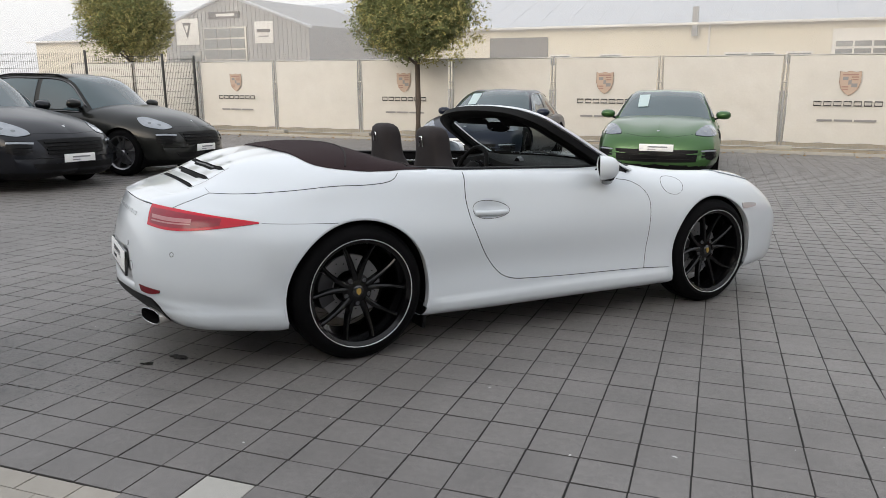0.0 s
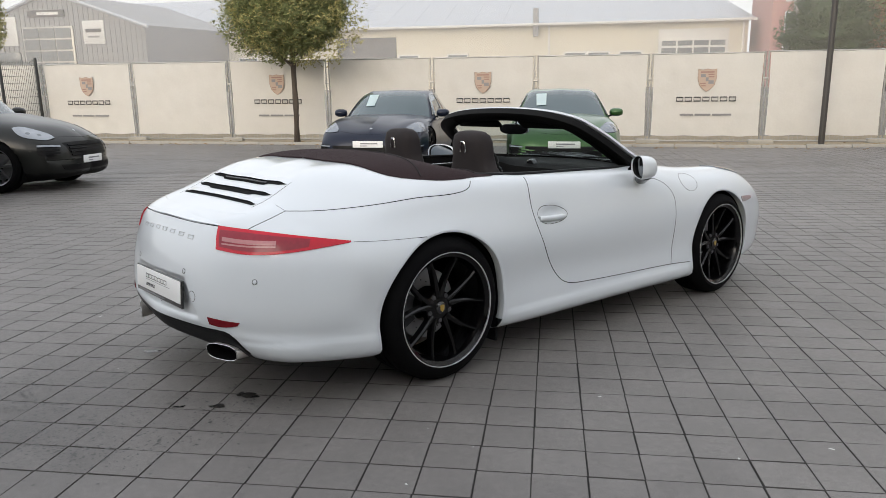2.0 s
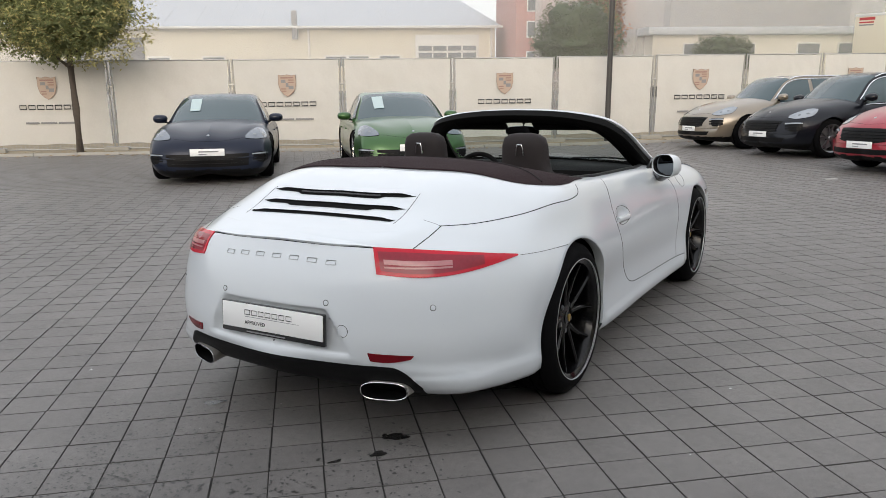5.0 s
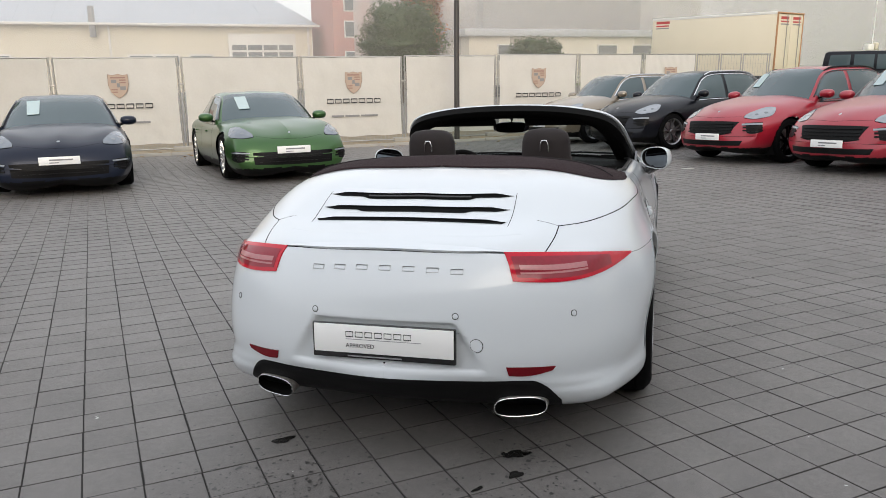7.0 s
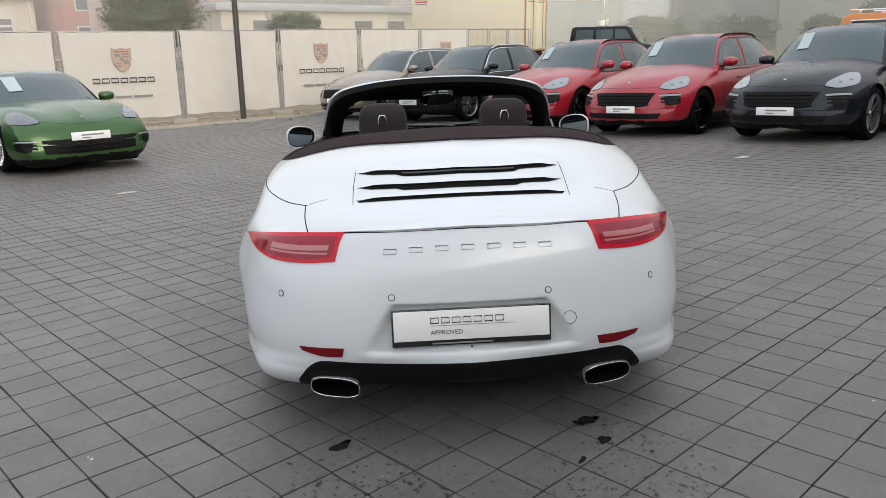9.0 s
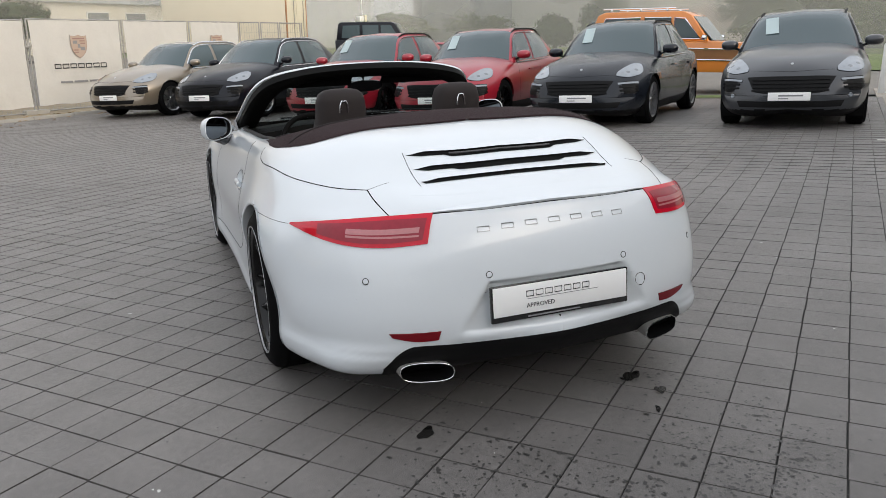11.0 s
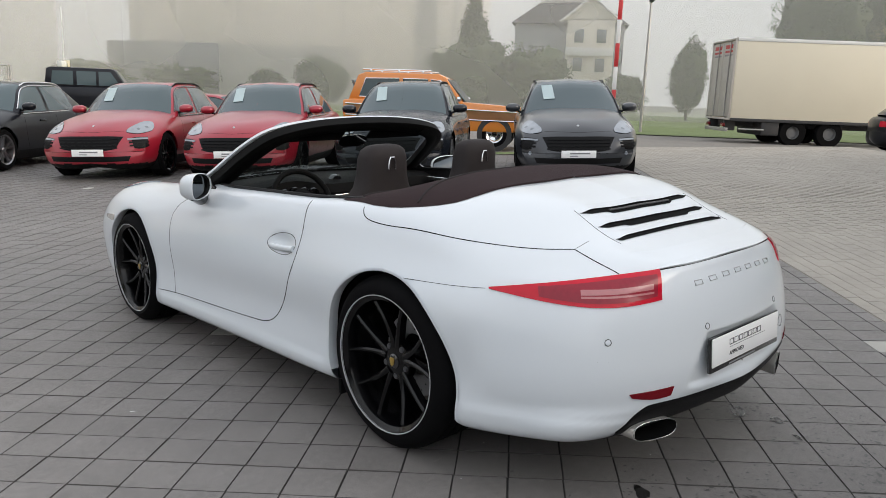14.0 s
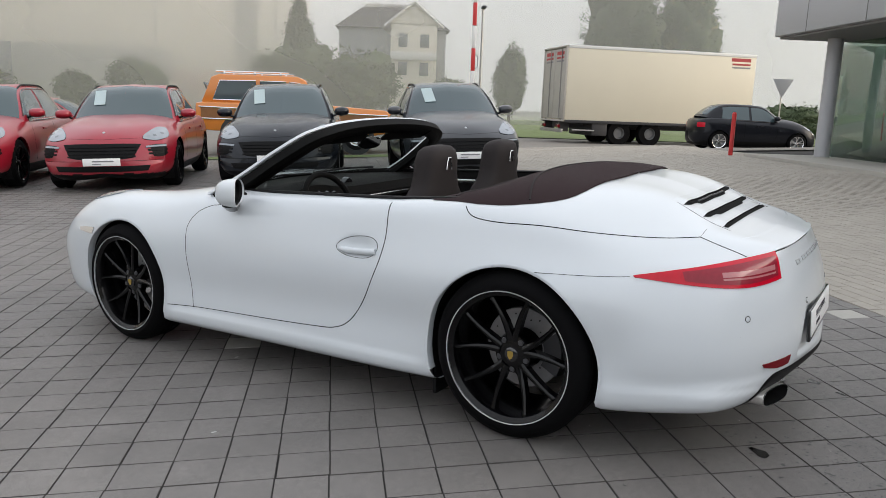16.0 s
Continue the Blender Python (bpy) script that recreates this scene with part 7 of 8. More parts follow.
# ---- halls and houses beyond ----
CREAM = mat("cream_wall_panels", (0.62, 0.585, 0.49), 0.8, vary=0.08, scale=0.4, fine=0.06)
SLATE_ROOF = mat("blue_grey_metal_roof", (0.40, 0.43, 0.47), 0.5, 0.1, vary=0.15, scale=0.3)
GREY_CLAD = mat("grey_metal_cladding", (0.24, 0.25, 0.26), 0.6, 0.2, vary=0.1, scale=0.4)
DARK_DOOR = mat("dark_gate_panel", (0.10, 0.105, 0.11), 0.6)
PANE = mat("hall_window_pane", (0.12, 0.14, 0.15), 0.1, coat=0.5)
TRIM_W = mat("white_trim", (0.62, 0.62, 0.60), 0.6)
ROSE = mat("rose_plaster", (0.40, 0.20, 0.175), 0.85, vary=0.15, scale=0.3)
PALE_WALL = mat("pale_plaster", (0.60, 0.57, 0.50), 0.85, vary=0.1, scale=0.2)
FACTORY = mat("light_factory_panels", (0.78, 0.735, 0.64), 0.7, vary=0.06, scale=0.1)
TILE_ROOF = mat("dark_roof_tiles", (0.045, 0.043, 0.045), 0.8, vary=0.25, scale=1)


def bld(name, label, m):
    return thing(name, label, "building", m=m)


def block(name, parent, material, x0, x1, y0, y1, z0, z1, bevel=0.02, label=""):
    return part(name, box(x1 - x0, y1 - y0, z1 - z0, ((x0 + x1) / 2, (y0 + y1) / 2, (z0 + z1) / 2), bevel), material, parent, label)


hall = bld("long_hall", "long cream hall with a low blue-grey metal roof", Matrix.Translation((0, 77, -1.0)))
block("wall", hall, CREAM, -95, 11.6, 0, 26, 0, 6.15)
bm = bmesh.new()
rv_ = [bm.verts.new(p) for p in ((-95.6, -0.7, 6.15), (12.2, -0.7, 6.15), (8.2, 13, 10.6), (-95.6, 13, 10.6), (-95.6, 26.7, 6.15), (12.2, 26.7, 6.15))]
for q in ((0, 1, 2, 3), (3, 2, 5, 4), (1, 5, 2), (0, 3, 4), (0, 4, 5, 1)):
    bm.faces.new([rv_[k] for k in q])
part("roof", bm, SLATE_ROOF, hall, smooth=False)
block("gutter", hall, TRIM_W, -95.6, 12.2, -0.95, -0.7, 6.0, 6.22)
for x in (-60, -36, -6.5, 11.2):
    block("downpipe", hall, TRIM_W, x - 0.09, x + 0.09, -0.2, -0.02, 0, 6.0)
for k in range(34):
    xx = -92 + 3.0 * k
    part("roof_seam", tube([(xx, -0.7, 6.19), (xx, 13, 10.61)], 0.018, 4), SLATE_ROOF, hall)
block("gate", hall, DARK_DOOR, -28, -21.8, -0.12, 0.05, 0, 5.25)
g2 = block("gate", hall, TRIM_W, 3.7, 9.95, -0.15, 0.05, 0, 5.4)
for k in range(4):
    block("gate_pane", g2, PANE, 4.0 + 1.45 * k, 5.3 + 1.45 * k, -0.2, -0.1, 3.9, 4.35, 0)
    block("gate_pane", g2, PANE, 4.0 + 1.45 * k, 5.3 + 1.45 * k, -0.2, -0.1, 3.2, 3.7, 0)
for x in (-78, -70, -44, -38, -20.5, -15.5, -4, 1.2, -1.8):
    w = block("window", hall, TRIM_W, x - 1.1, x + 1.1, -0.1, 0.05, 2.4, 3.55)
    block("window_pane", w, PANE, x - 0.95, x + 0.95, -0.14, -0.05, 2.5, 3.4, 0)
block("roof_vent", hall, GREY_CLAD, -8.0, -7.5, -0.9, -0.3, 5.0, 7.6)

gable = bld("gabled_workshop", "grey metal-clad workshop with a gable and a glazed gate", Matrix.Translation((0, 62, -1.0)))
bm = bmesh.new()
gx0, gx1, gxm, he, hp = -57.4, -40.2, -49.2, 6.5, 9.15
rows = []
for y in (0, 18):
    rows.append([bm.verts.new((gx0, y, 0)), bm.verts.new((gx1, y, 0)), bm.verts.new((gx1, y, he - 0.3)), bm.verts.new((gxm, y, hp)), bm.verts.new((gx0, y, he))])
bm.faces.new(rows[0])
bm.faces.new(rows[1][::-1])
for k in range(5):
    bm.faces.new((rows[0][k], rows[0][(k + 1) % 5], rows[1][(k + 1) % 5], rows[1][k]))
part("wall", bm, GREY_CLAD, gable, smooth=False)
for k in range(34):
    xx = gx0 + 0.3 + 0.5 * k
    zz = np.interp(xx, [gx0, gxm, gx1], [he, hp, he - 0.3]) - 0.1
    block("cladding_rib", gable, GREY_CLAD, xx - 0.05, xx + 0.05, -0.05, 0.0, 0, zz, 0)
for s0, s1, z0, z1 in ((gx0 - 0.4, gxm, he - 0.1, hp + 0.12), (gxm, gx1 + 0.4, hp + 0.12, he - 0.45)):
    part("roof_edge", tube([(s0, -0.15, z0), (s1, -0.15, z1)], 0.16, 6), SLATE_ROOF, gable)
gt = block("gate", gable, ZINC, -52.4, -47.2, -0.15, 0.02, 0, 6.3)
for a in range(6):
    for b in range(3):
        block("gate_pane", gt, PANE, -52.25 + 1.64 * b, -50.70 + 1.64 * b, -0.2, -0.1, 0.3 + 1.0 * a, 1.15 + 1.0 * a, 0)
sg = block("sign", gable, TRIM_W, -55.8, -52.95, -0.14, 0.0, 4.7, 7.2)
part("sign_mark", prism([(-54.9, 6.8), (-53.85, 6.8), (-54.35, 5.3)], 0.04), INK, sg).location = (0, -0.19, 0)
part("sign_mark", prism([(-54.65, 6.55), (-54.1, 6.55), (-54.37, 5.8)], 0.02), TRIM_W, sg).location = (0, -0.22, 0)
sg2 = block("sign", gable, TRIM_W, -46.2, -44.1, -0.14, 0.0, 4.7, 6.7)
block("sign_bar", sg2, INK, -45.9, -44.4, -0.18, -0.13, 5.7, 6.0, 0)
block("sign_bar", sg2, GREY_INK, -45.7, -44.6, -0.18, -0.13, 5.25, 5.4, 0)
sg3 = block("sign", gable, INK, -51.6, -47.9, -0.2, 0.0, 7.1, 7.7)
block("sign_bar", sg3, TRIM_W, -50.6, -48.4, -0.24, -0.19, 7.28, 7.52, 0)
block("window", gable, PANE, -55.6, -52.9, -0.1, 0.05, 3.0, 4.1)

low = bld("low_workshop", "low pale workshop with a flat grey roof", Matrix.Translation((0, 60, -1.0)))
block("wall", low, PALE_WALL, 21, 42, 0, 12, 0, 4.6)
block("roof", low, SLATE_ROOF, 20.4, 42.6, -0.6, 12.6, 4.6, 5.2, 0.1)
block("upper_storey", low, GREY_CLAD, 24, 40, 4, 12, 5.2, 8.2)
for x in (23.5, 27.5, 33.0, 36.5):
    w = block("window", low, TRIM_W, x, x + 2.0, -0.08, 0.05, 2.6, 4.0)
    block("window_pane", w, PANE, x + 0.1, x + 1.9, -0.12, -0.05, 2.7, 3.9, 0)
rose = bld("rose_house", "rose-coloured house in the mist behind the fence", Matrix.Translation((0, 72, -1.0)))
block("wall", rose, ROSE, 12.6, 24, 0, 10, 0, 9.5)
block("roof", rose, TILE_ROOF, 12.0, 24.6, -0.6, 10.6, 9.5, 10.6, 0.3)
for x in (13.6, 16.2, 18.8, 21.4):
    for z in (2.2, 4.9, 7.2):
        w = block("window", rose, TRIM_W, x, x + 1.3, -0.08, 0.05, z, z + 1.5)
        block("window_pane", w, PANE, x + 0.1, x + 1.2, -0.12, -0.05, z + 0.1, z + 1.4, 0)
tower = bld("grey_office", "tall grey office block deep in the mist", Matrix.Translation((0, 88, -1.0)))
block("wall", tower, PALE_WALL, 38, 66, 0, 16, 0, 15)
for x in range(6):
    for z in range(3):
        w = block("window", tower, TRIM_W, 40 + 4.3 * x, 42.6 + 4.3 * x, -0.1, 0.05, 3 + 4 * z, 5.2 + 4 * z)
        block("window_pane", w, PANE, 40.2 + 4.3 * x, 42.4 + 4.3 * x, -0.14, -0.05, 3.2 + 4 * z, 5.0 + 4 * z, 0)

far = bld("pale_factory", "large pale factory hall deep in the mist", pose(82, 38, -0.3, 0, 0, -90))
block("wall", far, FACTORY, -21, 20.5, 0, 20, 0, 22)
block("plinth", far, ROSE, -21.02, 20.5, -0.3, 0.0, 0, 4.2)
block("annexe", far, GREY_CLAD, -21.5, 8, -4, -0.3, 0, 6.4)
block("glass_strip", far, PANE, 14.6, 17.0, -0.2, 0.1, 4, 20)
for k in range(4):
    block("wall_joint", far, GREY_CLAD, -20 + 13 * k, -19.8 + 13 * k, -0.05, 0.05, 7, 22, 0)

house = bld("gabled_house", "house with a dark hipped roof and pale gable", pose(75, -1.0, 2.5, 0, 0, -90))
# paler gable and darker wall put the sunlight into the colours
block("wall", house, PALE_WALL, -7.2, -2.5, -1.0, 7, -3.0, 6.7, label="gable bay, sunlight painted into its pale wall")
block("wall", house, GREY_CLAD, -12.5, -1.5, 0.6, 9, -3.0, 6.4)
bm = bmesh.new()
rr_ = [bm.verts.new(p) for p in ((-12.9, 0.2, 6.3), (-1.1, 0.2, 6.3), (-1.1, 9.4, 6.3), (-12.9, 9.4, 6.3), (-9.8, 4.8, 9.2), (-4.2, 4.8, 9.2))]
for q in ((0, 1, 5, 4), (1, 2, 5), (2, 3, 4, 5), (3, 0, 4), (3, 2, 1, 0)):
    bm.faces.new([rr_[k] for k in q])
part("roof", bm, TILE_ROOF, house, smooth=False)
bm = prism([(-7.35, 6.6), (-4.85, 8.7), (-2.35, 6.6)], 6.0)
part("gable_roof", bm, PALE_WALL, house, smooth=False).location = (0, -1.0, 0)
for s in (-1, 1):
    part("gable_edge", tube([(-4.85, -1.2, 8.85), (-4.85 + 3.0 * s, -1.2, 6.35)], 0.14, 6), TRIM_W, house)
for x, z in ((-6.4, 4.4), (-4.2, 4.4), (-6.4, 1.6), (-4.2, 1.6)):
    block("window", house, PANE, x, x + 0.9, -1.06, -0.95, z, z + 1.3)
block("balcony_rail", house, TRIM_W, -7.2, -2.5, -1.5, -1.4, 3.1, 3.9)

# ---- vehicles beyond the yard ----
TRAILER_W = mat("cream_trailer_panel", (0.60, 0.555, 0.44), 0.5, vary=0.08, scale=0.8)
TRAILER_F = mat("grey_trailer_door", (0.38, 0.36, 0.32), 0.5, vary=0.15, scale=2)
ORANGE_FRAME = mat("orange_brown_frame", (0.36, 0.19, 0.09), 0.5)
TRAILER_RIM = mat("dull_grey_wheel", (0.13, 0.13, 0.13), 0.6, vary=0.3, scale=9)
UNDER = mat("dark_chassis", (0.03, 0.03, 0.032), 0.7, vary=0.3)
LOGO_RED = mat("print_red", (0.40, 0.05, 0.05), 0.6)


def trailer(m, label, length=7.2, wheels=True, edge_mat=TRAILER_F, group="box trailers", side=-1, rise=0.0):
    """A box trailer; its rear doors look along -x, its near side along -y."""
    t = thing("box_trailer", label, "trailer", group, m=m)
    z0, z1, w = 0.88, 3.68 + rise, 2.48
    block("box_body", t, TRAILER_W, 0.06, length, -w / 2, w / 2, z0, z1, 0.03)
    for y in (-w / 2 + 0.035, w / 2 - 0.035):
        block("door_post", t, edge_mat, -0.02, 0.06, y - 0.035, y + 0.035, z0, z1)
    for y0, y1 in ((-w / 2 + 0.075, -0.01), (0.01, w / 2 - 0.075)):
        d = block("rear_door", t, TRAILER_F if edge_mat is TRAILER_F else TRAILER_W, 0.0, 0.06, y0, y1, z0 + 0.08, z1 - 0.10)
        part("lock_bar", tube([(-0.03, (y0 + y1) / 2 - 0.2, z0 + 0.1), (-0.03, (y0 + y1) / 2 - 0.2, z1 - 0.12)], 0.02, 6), ZINC, d)
    for z in (z0 - 0.05, z1 - 0.1):
        block("door_sill", t, edge_mat, -0.03, 0.06, -w / 2, w / 2, z + 0.03, z + 0.10)
    for s in (-1, 1):
        block("top_rail", t, TRIM_W, 0.06, length, s * w / 2 - 0.02, s * w / 2 + 0.02, z1 - 0.10, z1 + 0.02)
        block("side_rail", t, UNDER, 0.06, length, s * w / 2 - 0.02, s * w / 2 + 0.015, z0 - 0.06, z0 + 0.05)
    block("chassis", t, UNDER, 0.2, length + 0.3, -0.45, 0.45, 0.62, z0 - 0.02)
    for k, (bw, bz, bh, mt) in enumerate(((0.85, z1 - 0.28, 0.13, LOGO_RED), (0.80, z1 - 0.42, 0.07, LOGO_RED), (0.80, z1 - 0.54, 0.06, GREY_INK))):
        block("print_bar", t, mt, length - 0.25 - bw, length - 0.25, *sorted((side * w / 2, side * (w / 2 + 0.006))), bz, bz + bh, 0)
        block("print_bar", t, mt, -0.006, 0.0, 0.2, 0.95, bz - 0.05, bz + bh - 0.05, 0)
        block("print_bar", t, mt, -0.006, 0.0, -0.95, -0.2, bz - 0.05, bz + bh - 0.05, 0)
    for x in (2.35, 3.65):
        for s in (-1, 1):
            wh = new("wheel")
            wh.parent, wh.location, wh.scale = t, (x, s * 1.02, 0.48), (1, s, 1)
            part("tyre", lathe([(0.225, -.16), (0.44, -.16), (0.48, -.12), (0.48, .12), (0.44, .16), (0.225, .16)], 32), TYRE, wh)
            part("rim", lathe([(.0005, .06), (.12, .07), (.20, .05), (.22, .12), (.235, .155)], 28), TRAILER_RIM, wh)
    block("mudguard", t, UNDER, 1.2, 1.85, -1.2, 1.2, 0.35, 0.95, 0.06)
    block("bumper_bar", t, ZINC, -0.05, 0.05, -1.15, 1.15, 0.45, 0.58)
    for s in (-0.8, 0.8):
        block("bumper_arm", t, UNDER, 0.0, 0.4, s - 0.05, s + 0.05, 0.48, 0.95)
        block("lamp_box", t, RED_DARK, -0.06, 0.0, s - 0.18, s + 0.18, 0.62, 0.74)
    part("side_step", tube([(0.4, -1.2, 0.55), (1.3, -1.2, 0.55)], 0.03, 6), ZINC, t)
    if wheels:
        part("drawbar", tube([(length, 0, 0.6), (length + 1.3, 0, 0.55)], 0.07, 8), UNDER, t)
        for s in (-0.7, 0.7):
            part("support_leg", tube([(length - 0.8, s, 0.9), (length - 0.8, s, 0.0)], 0.05, 8), UNDER, t)
    return t


trailer(upright(24.5, -0.66, -81.3, -0.05), "cream box trailer with two axles beside the road", length=7.95)
trailer(upright(26.24, 31.48, 108), "cream box trailer with orange-brown door frame behind the fence", edge_mat=ORANGE_FRAME, side=1, rise=0.24)

# orange estate wagon
jeep = thing("estate_wagon", "orange classic off-road estate with wood-look flanks", "car", "cars on the road", m=upright(14.9, 8.0, -88, 0.10) @ Matrix.Scale(1.06, 4))
WOOD = mat("wood_look_panel", (0.22, 0.10, 0.035), 0.4, vary=0.4, scale=5, coat=0.4)
bm = bmesh.new()
prof = [(-2.3, .45), (-2.32, 1.05), (-2.1, 1.08), (.55, 1.08), (.62, 1.10), (2.1, 1.02), (2.25, .95), (2.28, .5), (1.85, .42), (-1.9, .42)]
part("body", prism(prof, 1.84, 0.03), ORANGE_P, jeep).location = (0, -0.92, 0)
cabp = [(-2.22, 1.06), (-1.98, 1.66), (-1.8, 1.73), (0.0, 1.74), (0.18, 1.66), (.62, 1.08)]
part("cabin", prism(cabp, 1.56, 0.03), ORANGE_P, jeep).location = (0, -0.78, 0)
for s in (-1, 1):
    y = s * 0.785
    for wp in ([(-1.95, 1.14), (-1.78, 1.58), (-0.95, 1.60), (-0.95, 1.14)], [(-0.85, 1.14), (-0.85, 1.60), (-0.25, 1.60), (-0.25, 1.14)], [(-0.17, 1.14), (-0.17, 1.60), (0.06, 1.58), (0.42, 1.14)]):
        ob = part("side_window", prism(wp, 0.012), CAR_GLASS, jeep)
        ob.location = (0, y - (0.004 if s < 0 else 0.008), 0)
        part("window_frame", tube([(p[0], y + 0.008 * s, p[1]) for p in wp], 0.018, 6, close=True), CHROME, jeep)
    ob = part("wood_panel", prism([(-2.2, .72), (-2.2, .95), (2.1, .88), (2.1, .70)], 0.01), WOOD, jeep)
    ob.location = (0, s * 0.925 - 0.005, 0)
    part("flank_trim", tube([(-2.25, s * 0.935, .97), (2.15, s * 0.935, .90)], 0.016, 6), CHROME, jeep)
    part("flank_trim", tube([(-2.25, s * 0.935, .70), (2.15, s * 0.935, .68)], 0.016, 6), CHROME, jeep)
    part("roof_rail", tube([(-1.9, s * 0.62, 1.80), (-0.2, s * 0.62, 1.81)], 0.018, 6), CHROME, jeep)
    for x in (-1.7, -1.0, -0.4):
        part("rail_foot", box(0.05, 0.03, 0.09, (x, s * 0.62, 1.765), 0.006), CHROME, jeep)
    part("wing_mirror", box(0.10, 0.16, 0.12, (0.55, s * 1.03, 1.16), 0.03), CHROME, jeep)
    part("tail_lamp", box(0.05, 0.14, 0.32, (-2.31, s * 0.78, 0.86), 0.015), RED_LENS, jeep)
    for x in (-1.35, 1.42):
        wh = new("wheel")
        wh.parent, wh.location, wh.scale = jeep, (x, s * 0.80, 0.37), (1, s, 1)
        part("tyre", lathe([(0.20, -.11), (0.33, -.11), (0.37, -.08), (0.37, .08), (0.33, .11), (0.20, .11)], 32), TYRE, wh)
        part("rim", lathe([(.0005, .08), (.06, .08), (.08, .05), (.15, .06), (.19, .10), (.205, .112)], 28), CHROME, wh)
        # flat dark ring paints the wheel arch's shade round the tyre
        part("arch_shadow", lathe([(0.42, .128), (0.30, .128)], 32), UNDER, wh)
ob = part("windscreen", prism([(0.20, 1.62), (0.66, 1.10), (0.64, 1.09), (0.17, 1.62)], 1.36), CAR_GLASS, jeep)
ob.location = (0.015, -0.68, 0.01)
part("tailgate_window", box(0.02, 1.2, 0.38, m=pose(-2.12, 0, 1.36, 0, -22, 0)), CAR_GLASS, jeep)
part("bumper", box(0.12, 1.8, 0.14, (-2.38, 0, 0.50), 0.03), CHROME, jeep)
part("bumper", box(0.12, 1.8, 0.14, (2.36, 0, 0.50), 0.03), CHROME, jeep)

# boxy dark off-roader beyond the row
rover = thing("parked_offroader", "dark boxy off-road car parked beyond the row", "car", "cars on the road", m=upright(23.5, 23.4, -62))
part("body", prism([(-2.3, .45), (-2.34, 1.20), (.70, 1.22), (2.05, 1.16), (2.22, 1.05), (2.25, .50), (1.9, .40), (-1.95, .40)], 1.94, 0.05), BLACK_P, rover).location = (0, -0.97, 0)
part("cabin", prism([(-2.30, 1.18), (-2.20, 1.88), (-2.05, 1.95), (.12, 1.95), (.28, 1.90), (.72, 1.20)], 1.70, 0.04), BLACK_P, rover).location = (0, -0.85, 0)
for s in (-1, 1):
    for wp in ([(-2.05, 1.28), (-1.98, 1.80), (-1.25, 1.82), (-1.25, 1.28)], [(-1.12, 1.28), (-1.12, 1.82), (-.42, 1.82), (-.42, 1.28)], [(-.32, 1.28), (-.32, 1.82), (.12, 1.82), (.48, 1.28)]):
        part("side_window", prism(wp, 0.012), CAR_GLASS, rover).location = (0, s * 0.855 - 0.006, 0)
    for x in (-1.45, 1.45):
        wh = new("wheel")
        wh.parent, wh.location, wh.scale = rover, (x, s * 0.84, 0.40), (1, s, 1)
        part("tyre", lathe([(0.24, -.12), (0.36, -.12), (0.40, -.09), (0.40, .09), (0.36, .12), (0.24, .12)], 32), TYRE, wh)
        part("rim", lathe([(.0005, .08), (.08, .08), (.18, .06), (.23, .10), (.245, .122)], 28), GREY_RIM, wh)
    part("wing_mirror", box(0.12, 0.20, 0.16, (0.62, s * 1.05, 1.34), 0.04), BLACK_P, rover)
part("windscreen", prism([(0.31, 1.86), (0.71, 1.24), (0.69, 1.23), (0.28, 1.86)], 1.5), CAR_GLASS, rover).location = (0.02, -0.75, 0.01)
part("bumper", box(0.14, 1.9, 0.22, (2.27, 0, 0.52), 0.04), BLACK, rover)
part("bumper", box(0.14, 1.9, 0.22, (-2.36, 0, 0.52), 0.04), BLACK, rover)

# ---- showroom corner ----
ALU = mat("grey_aluminium_panel", (0.42, 0.425, 0.445), 0.45, 0.2, vary=0.06, scale=1)
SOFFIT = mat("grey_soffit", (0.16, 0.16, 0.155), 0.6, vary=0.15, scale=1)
FRAME = mat("dark_window_frame", (0.02, 0.02, 0.022), 0.4)
SHOW_GLASS = glass("showroom_glass", (0.62, 0.70, 0.67), 0.02, 0.22)
FLOOR_IN = mat("showroom_floor", (0.3, 0.3, 0.29), 0.3)
show = thing("showroom", "glass showroom with a projecting grey metal canopy", "building", m=Matrix.Translation((0, 0, 0.12)))
block("canopy", show, ALU, -22, 11.6, -14, -2.95, 2.75, 3.85, 0.04, "grey aluminium canopy")
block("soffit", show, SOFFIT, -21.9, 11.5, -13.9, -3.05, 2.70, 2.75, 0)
for k in range(16):
    block("panel_joint", show, SOFFIT, -20.5 + 2.05 * k, -20.48 + 2.05 * k, -2.952, -2.945, 2.76, 3.85, 0)
block("inner_wall", show, PALE_WALL, -21, 10.5, -13.5, -11.5, 0, 2.7)
block("floor", show, FLOOR_IN, -21.5, 11.9, -13.8, -4.4, -0.1, 0.04)
for k in range(12):
    x1 = 12.0 - 2.6 * k
    block("glass_pane", show, SHOW_GLASS, x1 - 2.5, x1 - 0.08, -4.62, -4.58, 0.06, 2.69, 0.004, "clear reflecting showroom glass")
    block("mullion", show, FRAME, x1 - 0.06, x1 + 0.02, -4.68, -4.50, 0.0, 2.70, 0.01)
block("glass_pane", show, SHOW_GLASS, 11.98, 12.02, -13.5, -4.7, 0.06, 2.69, 0.004)
part("column", tube([(10.9, -4.0, 0), (10.9, -4.0, 2.72)], 0.16, 20), ALU, show)
block("door_grip", show, POLISHED, 9.1, 9.13, -4.50, -4.46, 0.9, 1.6, 0.01)
terrace = tagged(part("terrace", box(20, 1.9, 0.16, (1.4, -3.4, 0.20), 0.02), KERB, None), "low pale concrete terrace before the showroom", "terrace", kind="structure")
bollard = thing("bollard", "red steel bollard beside the drive", "bollard", m=upright(11.75, -2.3))
